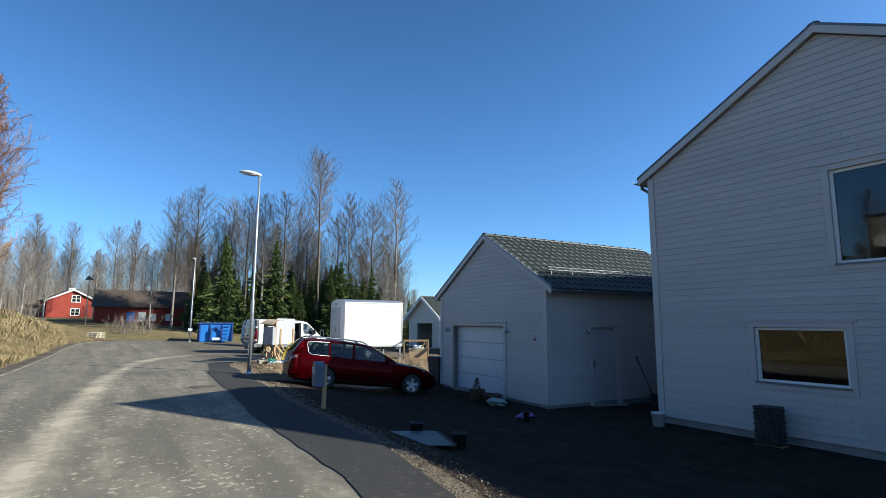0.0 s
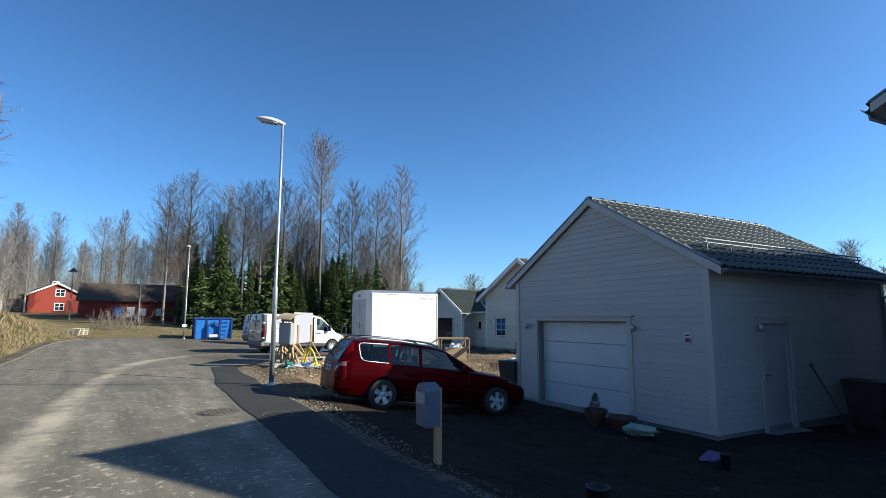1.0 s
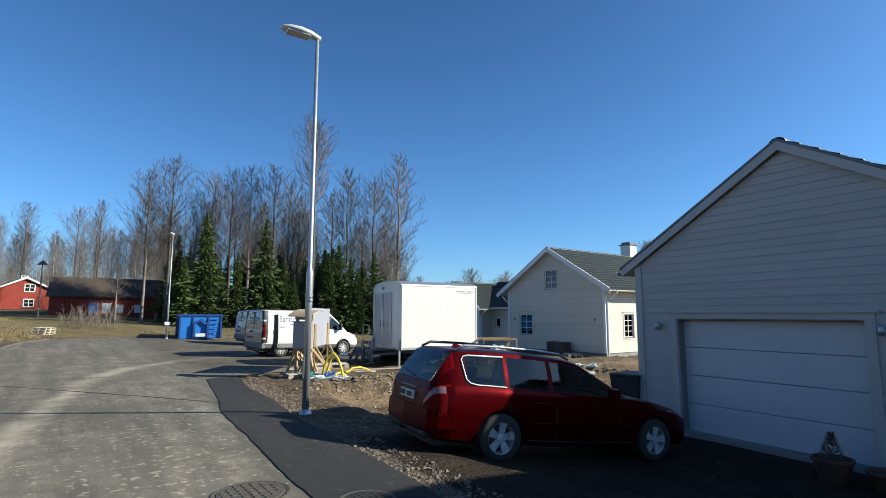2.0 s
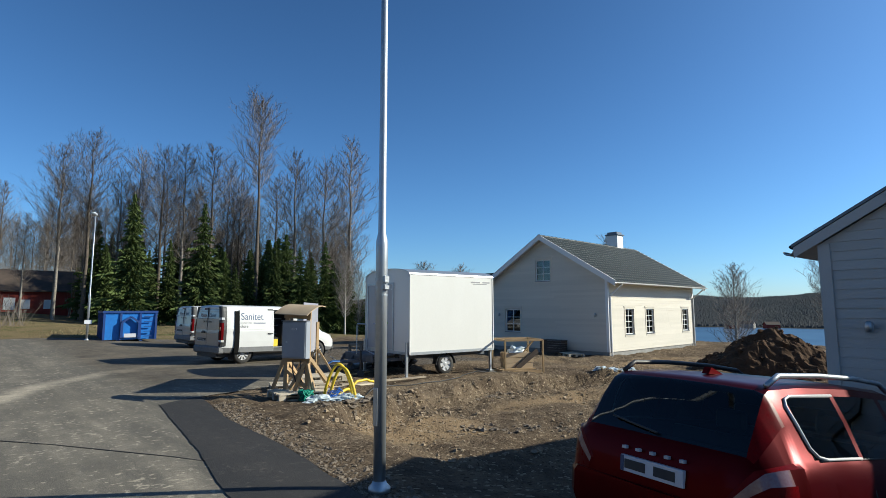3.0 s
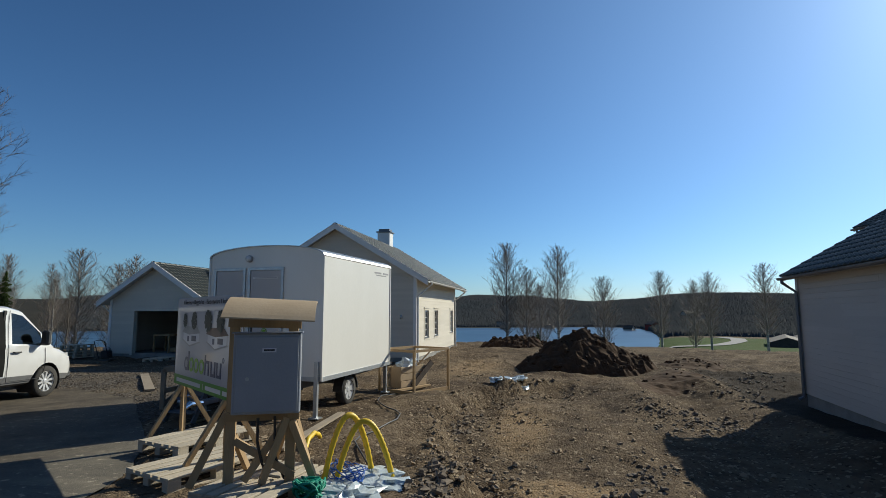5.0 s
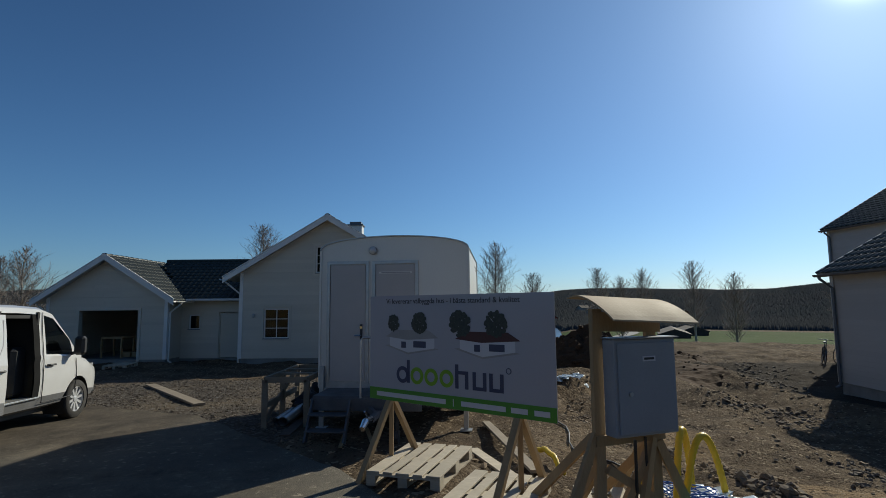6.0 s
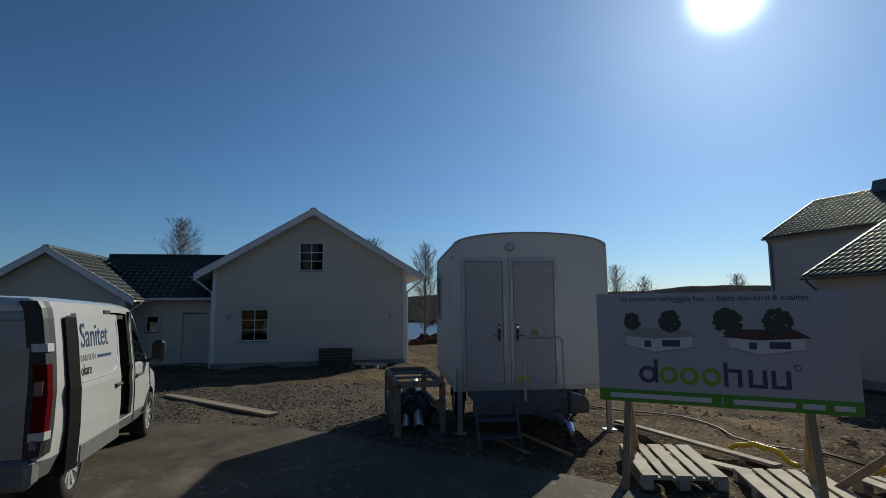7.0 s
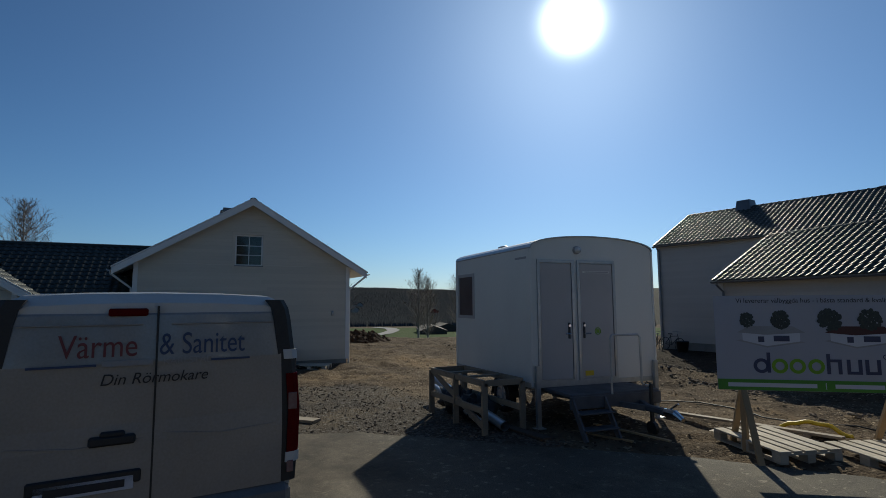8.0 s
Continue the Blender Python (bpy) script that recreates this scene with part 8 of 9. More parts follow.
# ---- the yard's end: container and red houses ----
def skip(m):
    c = thing("skip_container", "blue steel roll-off container standing at the road's end", "container", m)
    part("body", loft([[(-1.18, 0.0, 0.10), (1.18, 0.0, 0.10), (1.18, 5.2, 0.10), (-1.18, 5.2, 0.10)], [(-1.24, -0.12, 1.55), (1.24, -0.12, 1.55), (1.24, 5.4, 1.55), (-1.24, 5.4, 1.55)]]), M_BLUEBOX, c)
    part("rim", MB().box(-1.28, 1.28, -0.18, -0.06, 1.50, 1.62).box(-1.28, -1.18, -0.06, 5.45, 1.50, 1.62).box(1.18, 1.28, -0.06, 5.45, 1.50, 1.62), M_NAVYBOX, c)
    for x in (-1.20, -0.45, 0.45, 1.20):
        part("rib", MB().box(x - 0.05, x + 0.05, -0.16, 0.02, 0.1, 1.52), M_NAVYBOX, c)
    part("hook_frame", MB().beam((-0.40, -0.16, 0.2), (-0.40, -0.22, 1.0), 0.12, 0.10).beam((0.40, -0.16, 0.2), (0.40, -0.22, 1.0), 0.12, 0.10).beam((-0.40, -0.22, 1.0), (0, -0.22, 1.3), 0.10, 0.10).beam((0.40, -0.22, 1.0), (0, -0.22, 1.3), 0.10, 0.10), M_NAVYBOX, c)
    part("notice", MB().box(-0.28, 0.28, -0.19, -0.17, 0.22, 0.42), M_SIGNWHITE, c)
    for i in range(5):
        part("rung", MB().box(0.62, 1.02, -0.20, -0.16, 0.25 + i * 0.26, 0.29 + i * 0.26), M_NAVYBOX, c)
    for i in range(8):
        part("side_rib", MB().box(-1.28, -1.20, 0.4 + i * 0.62, 0.5 + i * 0.62, 0.12, 1.5), M_NAVYBOX, c)
    part("skid", MB().box(-0.6, -0.45, 0, 5.2, 0, 0.10).box(0.45, 0.6, 0, 5.2, 0, 0.10), M_NAVYBOX, c)
    return c


skip(pose(6.5, 43.6, base_z(6.5, 43.6), 0, 0, -8))


def red_house(name, label, m, w, l, ze, za, storeys, windows):
    """An old red boarded house, its gable to -y, ridge along y."""
    h = thing(name, label, "house", m)
    part("wall", MB().prism([(-w / 2, -1.0), (w / 2, -1.0), (w / 2, ze), (0, za - 0.1), (-w / 2, ze)], "y", 0, l), M_FALU, h)
    for s in (-1, 1):
        part("roof", MB().hexa([(s * (w / 2 + 0.35), -0.35, ze - 0.25), (0, -0.35, za), (0, l + 0.35, za), (s * (w / 2 + 0.35), l + 0.35, ze - 0.25), (s * (w / 2 + 0.35), -0.35, ze - 0.10), (0, -0.35, za + 0.16), (0, l + 0.35, za + 0.16), (s * (w / 2 + 0.35), l + 0.35, ze - 0.10)]), M_OLDROOF, h)
        part("barge_board", MB().hexa([(s * (w / 2 + 0.36), -0.40, ze - 0.32), (0, -0.40, za - 0.06), (0, -0.355, za - 0.06), (s * (w / 2 + 0.36), -0.355, ze - 0.32), (s * (w / 2 + 0.36), -0.40, ze - 0.06), (0, -0.40, za + 0.2), (0, -0.355, za + 0.2), (s * (w / 2 + 0.36), -0.355, ze - 0.06)]), M_TRIM, h)
        part("corner_board", MB().box(s * w / 2 - 0.08, s * w / 2 + 0.03, -0.03, 0.12, -1.0, ze - 0.05), M_FALU, h)
    for x, z, ww, hh in windows:
        wn_ = thing("window", "", "")
        wn_.parent, wn_.matrix_basis = h, pose(x, 0, z)
        part("frame", MB().box(-ww / 2 - 0.1, ww / 2 + 0.1, -0.05, 0.0, -hh / 2 - 0.1, -hh / 2).box(-ww / 2 - 0.1, ww / 2 + 0.1, -0.05, 0.0, hh / 2, hh / 2 + 0.1).box(-ww / 2 - 0.1, -ww / 2, -0.05, 0, -hh / 2, hh / 2).box(ww / 2, ww / 2 + 0.1, -0.05, 0, -hh / 2, hh / 2).box(-0.04, 0.04, -0.05, 0, -hh / 2, hh / 2).box(-ww / 2, ww / 2, -0.045, 0, -0.03, 0.03), M_TRIM, wn_)
        part("pane", MB().box(-ww / 2, ww / 2, -0.02, -0.005, -hh / 2, hh / 2), M_DARKGLASS, wn_)
    return h


r1 = red_house("red_cottage", "old red boarded cottage with white window frames", pose(-4.5, 105, 2.9, 0, 0, 12), 6.8, 6, 2.9, 4.5, 2, [(0.5, 3.1, 1.1, 1.0), (0.5, 0.9, 1.1, 1.0), (-0.2, 4.55, 0.7, 0.4)])
part("porch", MB().box(-6.0, -3.4, 0.3, 3.2, -0.5, 0.1).box(-6.0, -3.4, 0.3, 0.4, 0.9, 2.0), M_OLDROOF, r1)
bn = red_house("red_barn", "long low red barn with a dark old roof", pose(11.6, 88, 1.6, 0, 0, 84), 6.5, 12.9, 2.9, 5.1, 1, [])
for x, c in ((8.4, M_BLUEBOX), (7.0, M_TRIM)):
    part("shutter", MB().box(-3.30, -3.26, x - 0.5, x + 0.5, 0.7, 2.0), c, bn)
for y in (5.2, 3.2):
    part("side_pane", MB().box(-3.29, -3.25, y, y + 0.8, 0.8, 1.8), M_TRIM, bn)
lp = thing("yard_lamp", "old dark lamp post beside the red barn", "lamp post", pose(-2.4, 80, 2.6))
part("pole", MB().lathe([(0.09, -1), (0.07, 5.0)], 8), M_BARK, lp)
part("shade", MB().lathe([(0.5, 5.0), (0.5, 5.05), (0.06, 5.5)], 12), M_BLACK, lp)
sh2 = red_house("red_shed", "small red boarded shed under the trees", pose(18.5, 86, 1.2, 0, 0, 70), 4, 6, 2.2, 3.6, 1, [])


# ---- bicycle and tub by the rear wing ----
def bicycle(m, label):
    b = thing("bicycle", label, "bicycle", m)
    for x in (-0.52, 0.52):
        w = part("wheel", MB().tube([(x + 0.33 * math.cos(2 * math.pi * i / 24), 0, 0.345 + 0.33 * math.sin(2 * math.pi * i / 24)) for i in range(25)], 0.018, 6, cap=False), M_RUBBER, b)
        sp = MB()
        for i in range(12):
            a = math.pi * i / 6
            sp.beam((x, 0, 0.345), (x + 0.32 * math.cos(a), 0, 0.345 + 0.32 * math.sin(a)), 0.004, 0.004)
        part("spokes", sp, M_GALV, w)
    fr = MB()
    for p, q in (((-0.52, 0, 0.345), (-0.05, 0, 0.30)), ((-0.05, 0, 0.30), (-0.20, 0, 0.82)), ((-0.52, 0, 0.345), (-0.18, 0, 0.74)), ((-0.18, 0, 0.74), (0.34, 0, 0.78)), ((-0.05, 0, 0.30), (0.36, 0, 0.70)), ((0.32, 0, 0.86), (0.52, 0, 0.345))):
        fr.tube([p, q], 0.017, 6)
    part("frame", fr, M_BLACK, b)
    part("saddle", MB().box(-0.33, -0.08, -0.06, 0.06, 0.84, 0.89, 0.02), M_BLACK, b)
    part("handlebar", MB().tube([(0.22, -0.28, 0.98), (0.30, -0.15, 1.0), (0.30, 0.15, 1.0), (0.22, 0.28, 0.98)], 0.013, 6).tube([(0.32, 0, 0.86), (0.30, 0, 1.0)], 0.015, 6), M_GALV, b)
    return b


bicycle(pose(22.2, 7.75, ground_z(22.2, 7.75), -8, 0, 150), "dark bicycle standing by the rear wing of the house")
bicycle(pose(21.7, 7.25, ground_z(21.7, 7.25), -8, 0, 172), "dark bicycle leaning by the rear wing of the house")
tub = thing("tub", "dark plastic tub standing by the rear wing", "tub", pose(20.9, 7.4, ground_z(20.9, 7.4)))
part("pail", MB().lathe([(0.24, 0), (0.30, 0.50), (0.32, 0.50), (0.32, 0.54), (0.29, 0.54), (0.23, 0.03)], 18), M_BINBLACK, tub, smooth=True)


# silvery film scraps at the edge of the pit
scrap = thing("film_scrap", "crumpled silvery plastic film lying at the edge of the pit", "plastic sheet")
rng = random.Random(8)
for k in range(5):
    x, y = 14.4 + rng.uniform(-0.5, 0.5), 19.8 + rng.uniform(-0.4, 0.4)
    part("fold", MB().blob((x, y, ground_z(x, y) + 0.03), rng.uniform(0.12, 0.22), k + 9, 12, 0.7, (1.3, 1, 0.35)), M_FILM, scrap)
# A thin dark line crossing the road, laid almost flush with it.
crack = [(1.78, 16.6), (1.2, 18.1), (0.3, 20.0), (-0.9, 22.0), (-2.2, 23.9), (-3.0, 24.9)]
solid("road_crack", MB().tube([(x, y, base_z(x, y) + 0.004) for x, y in crack], 0.016, 6), M_FRESH, "thin dark line across the road", "crack", smooth=True)
# board and pots on the drive, and a hose across the earth
bd = thing("board", "pale fibre board lying on the drive", "board", pose(2.70, 5.60, ground_z(2.70, 5.60) + 0.05, 2, 1, 70))
part("sheet", MB().box(-0.66, 0.66, -0.42, 0.42, 0.0, 0.018, 0.004), mat("wet_grey_board", (0.13, 0.135, 0.14), (0.09, 0.09, 0.092), 0.5, scale=4, bump=0.2), bd)
part("batten", MB().box(-0.60, 0.64, -0.50, -0.43, -0.03, 0.015, 0.004), M_OLDROOF, bd)
for x, y in ((3.22, 5.15), (3.05, 6.30)):
    solid("bucket", MB().lathe([(0.10, 0), (0.125, 0.24), (0.135, 0.24), (0.135, 0.26), (0.115, 0.26), (0.095, 0.02)], 18), M_BINBLACK, "black plastic bucket standing on the drive", "bucket", pose(x, y, ground_z(x, y)), group="buckets on the drive", smooth=True)
hz = [(5.9 + 0.42 * i, 20.9 + 0.10 * i + 0.28 * math.sin(i * 0.7)) for i in range(17)]
solid("hose", MB().tube([(x, y, ground_z(x, y) + 0.02) for x, y in hz], 0.012, 6), M_BLACK, "thin dark cable lying across the bare earth", "cable", smooth=True)


# clutter in and before the open garage wing
def plate_compactor(m):
    c = thing("plate_compactor", "dark plate compactor standing before the garage wing", "machine", m)
    part("base_plate", MB().box(-0.35, 0.35, -0.25, 0.25, 0.0, 0.08, 0.02), M_IRON, c)
    part("engine", MB().box(-0.22, 0.15, -0.18, 0.18, 0.12, 0.48, 0.04), M_BLACK, c)
    part("tank", MB().box(-0.15, 0.1, -0.14, 0.14, 0.48, 0.62, 0.04), M_GALV, c)
    part("handle", MB().tube([(0.2, -0.2, 0.1), (0.75, -0.22, 0.95), (0.80, 0.0, 1.0), (0.75, 0.22, 0.95), (0.2, 0.2, 0.1)], 0.018, 6), M_BLACK, c)
    return c


plate_compactor(pose(21.2, 38.9, ground_z(21.2, 38.9), 0, 0, 200))
stack_of_beams("timber_pile", "pile of sawn boards inside the open garage wing", "timber", [((23.2 + 0.05 * (k % 3), 36.4 + 0.16 * (k % 6), 0.24 + 0.05 * (k // 6)), (26.0, 36.5 + 0.15 * (k % 6), 0.24 + 0.05 * (k // 6)), 0.14, 0.045) for k in range(24)], piece="board")
stack_of_beams("trestle", "rough timber trestle in the doorway of the garage wing", "trestle", frame_beams(-0.5, 0.5, -0.35, 0.35, 0, 0.85) + [((-0.6, -0.2, 0.87), (0.6, -0.2, 0.87), 0.2, 0.03), ((-0.6, 0.1, 0.87), (0.6, 0.1, 0.87), 0.2, 0.03)], m=pose(23.6, 37.6, 0.18, 0, 0, 80))


# ---- trees ----
def bare_meshes(seed, h, crown_from=0.35, spread=0.20, limbs=54, twig_r=0.009, droop=0.0, rise=0.2):
    """Trunk with main limbs, and a crown of fine bare twigs."""
    rng = random.Random(seed)
    wood, twigs = MB(), MB()
    n = 9
    bend = [Vector((rng.uniform(-1, 1), rng.uniform(-1, 1), 0)) * 0.008 * h for _ in range(n + 1)]
    axis, p = [], Vector((0, 0, -0.4))
    for i in range(n + 1):
        axis.append(Vector((0, 0, h * i / n)) + bend[i] * (i / n))
    axis[0].z = -0.4
    r0 = 0.010 * h + 0.02
    wood.tube(axis, [max(0.012, r0 * (1 - i / n) ** 0.85 + 0.01) for i in range(n + 1)], 7, cap=False)

    def point(t):
        f = t * n
        i = min(n - 1, int(f))
        return axis[i].lerp(axis[i + 1], f - i)

    for b in range(limbs):
        t = crown_from + (0.985 - crown_from) * ((b + rng.random()) / limbs)
        a = b * 2.4 + rng.uniform(-0.5, 0.5)
        shape = math.sin(math.pi * min(1, (t - crown_from) / (1 - crown_from) * 0.80 + 0.20))
        ln = h * spread * (0.14 + 0.86 * shape) * rng.uniform(0.55, 1.2)
        base, lift = point(t), rise + rng.uniform(0.1, 0.5) + 0.25 * t
        # the limb starts flat and bends upward
        pts, aim = [base], Vector((math.cos(a), math.sin(a), lift))
        for k in range(3):
            step = (aim + Vector((rng.uniform(-0.25, 0.25), rng.uniform(-0.25, 0.25), 0.42 * k - 0.6 * droop * k))).normalized()
            pts.append(pts[-1] + step * ln * 0.36)
        d = (pts[3] - pts[1]).normalized()
        rb = max(0.008, r0 * (1 - t) * 0.24)
        wood.tube(pts, [rb, rb * 0.65, rb * 0.4, 0.006], 5, cap=False)
        for s in range(13):
            f = 0.15 + 0.85 * (s + rng.random()) / 13
            q = pts[0].lerp(pts[1], f * 2) if f < 0.5 else pts[1].lerp(pts[3], f * 2 - 1)
            d2 = (d + Vector((rng.uniform(-1, 1), rng.uniform(-1, 1), rng.uniform(-0.3 - droop, 0.9 - droop)))).normalized()
            l2 = ln * rng.uniform(0.22, 0.48)
            e = q + d2 * l2
            twigs.tube([q, q + d2 * l2 * 0.5 + Vector((0, 0, 0.04 * l2)), e], [twig_r * 1.4, twig_r, twig_r * 0.6], 3, cap=False)
            for k in range(9):
                g = rng.random()
                w = q + d2 * l2 * (0.25 + 0.75 * g)
                d3 = (d2 + Vector((rng.uniform(-1, 1), rng.uniform(-1, 1), rng.uniform(-0.6 - 2 * droop, 0.8 - droop)))).normalized()
                l3 = l2 * rng.uniform(0.3, 0.7)
                o = Vector((d3.y, -d3.x, 0)) * twig_r
                twigs.add([w - o, w + o, w + d3 * l3 + o * 0.4, w + d3 * l3 - o * 0.4], [(0, 1, 2, 3)])
    return wood, twigs


def bare_tree(name, label, seed, h, bark, twig, **kw):
    t = thing(name, label, "tree")
    wood, twigs = bare_meshes(seed, h, **kw)
    part("trunk", wood, bark, t, smooth=True)
    part("crown", twigs, twig, t)
    return t


def spruce(seed, h):
    rng = random.Random(seed)
    t = thing("spruce", "dark green spruce with drooping branches", "tree")
    part("trunk", MB().tube([(0, 0, -0.4), (0, 0, h * 0.5), (0, 0, h)], [0.012 * h + 0.05, 0.008 * h + 0.02, 0.01], 7), M_BARK, t, smooth=True)
    nd = MB()
    whorls = int(h * 3.2)
    for i in range(whorls):
        f = (i + rng.random() * 0.6) / whorls
        z = h * (0.06 + 0.93 * f)
        rad = (0.215 * h * (1 - f) ** 0.85 * (0.75 + 0.25 * min(1, f * 6)) + 0.10) * rng.uniform(0.6, 1.2)
        for b in range(9):
            a = b * math.tau / 9 + i * 0.7 + rng.uniform(-0.35, 0.35)
            r = rad * rng.uniform(0.35, 1.3)
            d = Vector((math.cos(a), math.sin(a), 0))
            s = Vector((-math.sin(a), math.cos(a), 0))
            steps = 7
            for k in range(steps):
                g = (k + 0.6) / steps
                p = d * r * g + Vector((0, 0, z + rng.uniform(-0.10, 0.10) - 0.42 * r * g + 0.30 * r * max(0, g - 0.6)))
                w = r * 0.21 * (1.15 - g) + 0.06
                ln = r * 0.25
                for q in (-1, 1):
                    tip = p + d * ln * rng.uniform(0.5, 1.0) + s * q * w * rng.uniform(0.7, 1.5) + Vector((0, 0, -rng.uniform(0.1, 0.7) * ln - 0.05))
                    nd.add([p - d * ln * 0.2, p + s * q * w * 0.35 + d * ln * 0.3, tip, p + s * q * w * 0.9 - Vector((0, 0, 0.12 + 0.2 * w))], [(0, 1, 2, 3)])
                nd.add([p + s * w * 0.5, p - s * w * 0.5, p + d * 0.3 * ln - Vector((0, 0, rng.uniform(0.15, 0.35)))], [(0, 1, 2)])
    part("crown", nd, M_NEEDLE, t)
    return t


M_TWIG_GOLD = mat("golden_twigs", (0.34, 0.17, 0.06), (0.26, 0.13, 0.05), 0.9, scale=0.8)
M_TWIG_GREY = mat("grey_birch_twigs", (0.30, 0.26, 0.23), (0.22, 0.185, 0.16), 0.9, scale=0.8)
EYE_X, EYE_Y = -0.9, 11.2


def spot(az, dist):
    x, y = EYE_X + dist * math.cos(radians(az)), EYE_Y + dist * math.sin(radians(az))
    return x, y, ground_z(x, y)


# a few kinds, built once and then copied
KINDS = {}
for i in range(4):
    KINDS["bare", i] = (bare_tree("bare_tree", "tall bare deciduous tree at the edge of the wood", 20 + i, 20, M_BARK_DARK if i % 2 else M_BARK, M_TWIG, crown_from=0.30 + 0.08 * (i % 2), spread=0.17 + 0.02 * i, limbs=64, twig_r=0.011), 20)
for i in range(2):
    KINDS["birch", i] = (bare_tree("birch", "slender bare birch with pale bark", 40 + i, 12, M_BIRCH, M_TWIG_GREY, crown_from=0.22, spread=0.20, limbs=95, droop=0.05, twig_r=0.008, rise=0.55), 12)
KINDS["aspen", 0] = (bare_tree("bare_tree", "very tall bare aspen with a long clear trunk", 60, 25, M_BARK_DARK, M_TWIG, crown_from=0.58, spread=0.17, limbs=64, twig_r=0.012), 25)
for i in range(3):
    KINDS["spruce", i] = (spruce(70 + i, 12), 12)
USED = set()


def plant(kind, i, x, y, h, turn, group, wide=1.0, z=None):
    ob, h0 = KINDS[kind, i]
    s = h / h0
    z = ground_z(x, y) if z is None else z
    m = pose(x, y, z, 0, 0, turn)
    if (kind, i) not in USED:
        USED.add((kind, i))
        t = ob
        t.matrix_basis = m
    else:
        t = copy_thing(ob, m)
    t.scale = (s * wide, s * wide, s)
    return tagged(t, group=group)


WOOD = "trees of the wood"
for az, dist, top, kind, i in ((77.4, 55, 13.0, "spruce", 0), (71.3, 55, 12.6, "spruce", 1), (67.0, 58, 8.6, "spruce", 2), (64.5, 57, 9.4, "spruce", 0), (62.0, 58, 9.0, "spruce", 1), (59.4, 60, 10.0, "spruce", 2), (57.6, 61, 7.0, "spruce", 1), (74.2, 60, 9.5, "spruce", 2), (69.3, 60, 8.5, "spruce", 0), (65.8, 62, 8.0, "spruce", 1), (60.8, 63, 8.4, "spruce", 0), (58.4, 64, 7.6, "spruce", 2), (63.2, 60, 7.5, "spruce", 2), (68.2, 57, 6.5, "spruce", 1), (72.8, 64, 8.5, "spruce", 0)):
    x, y, z = spot(az, dist)
    plant(kind, i, x, y, top - z, az * 37, WOOD, 0.88)
plant("aspen", 0, 23.0, 65.6, 25.2 - ground_z(23, 65.6), 40, WOOD, 0.9)
for az, dist, top, i in ((56.9, 67, 24.0, 0), (80.9, 62, 20.0, 1), (83.0, 62, 16.0, 2), (75.1, 62, 19.1, 3), (73.2, 62, 20.0, 0), (70.7, 62, 20.2, 1), (62.6, 63, 20.5, 2), (59.6, 62, 18.8, 3), (85.3, 64, 11.5, 0), (68.0, 66, 17.5, 3), (78.5, 66, 17.0, 2), (66.8, 70, 16.5, 0), (72.0, 72, 17.5, 1), (76.6, 74, 18, 2), (61.0, 74, 16, 3)):
    x, y, z = spot(az, dist)
    plant("bare", i, x, y, top - z, az * 53, WOOD, 1.0)
rng = random.Random(9)
for k in range(90):
    az, dist = (rng.uniform(57, 99) if k % 2 else rng.uniform(80, 99), rng.uniform(95, 140)) if k % 3 else (rng.uniform(57, 84), rng.uniform(64, 90))
    x, y, z = spot(az, dist)
    plant("bare", rng.randrange(4), x, y, rng.uniform(11, 19), rng.uniform(0, 360), WOOD, rng.uniform(0.8, 1.1))
for k in range(105):
    az, dist = rng.uniform(54.5, 81), rng.uniform(60, 86)
    x, y, z = spot(az, dist)
    plant("spruce", rng.randrange(3), x, y, rng.uniform(6.5, 11.0) * (0.85 if az < 60 else 1.0), rng.uniform(0, 360), WOOD, rng.uniform(0.8, 1.15))
for x, y, h in ((-10.5, 62, 9), (-14, 74, 11), (-9.0, 80, 9), (-12.5, 90, 10), (-16, 58, 9), (-7.5, 92, 10), (-11, 104, 12), (-1.5, 98, 11), (-19, 86, 13), (-14, 108, 12)):
    plant("birch", int(h) % 2, x, y, h, x * 31, WOOD)
gold = bare_tree("larch", "bare larch with golden-brown twigs on the grass bank", 91, 17, M_BARK, M_TWIG_GOLD, crown_from=0.12, spread=0.19, limbs=150, twig_r=0.013, droop=0.2)
gold.matrix_basis = pose(-9.4, 47.0, ground_z(-9.4, 47.0))
for x, y, h, kind in ((27, 62, 7.5, "spruce"), (31, 66, 6.5, "spruce"), (35, 70, 7, "spruce"), (30.5, 60, 9.5, "birch"), (33.5, 62, 8.0, "birch"), (37, 64, 9.0, "birch"), (40, 68, 8.5, "birch"), (36, 58, 6.5, "birch"), (43, 66, 10, "bare"), (38, 76, 11, "bare"), (33, 78, 12, "bare"), (45, 74, 11, "bare"), (49, 70, 10, "bare"), (42, 80, 8, "spruce"), (47, 82, 8.5, "spruce")):
    plant(kind, int(h * 2) % 2, x, y, h, x * 41, WOOD)
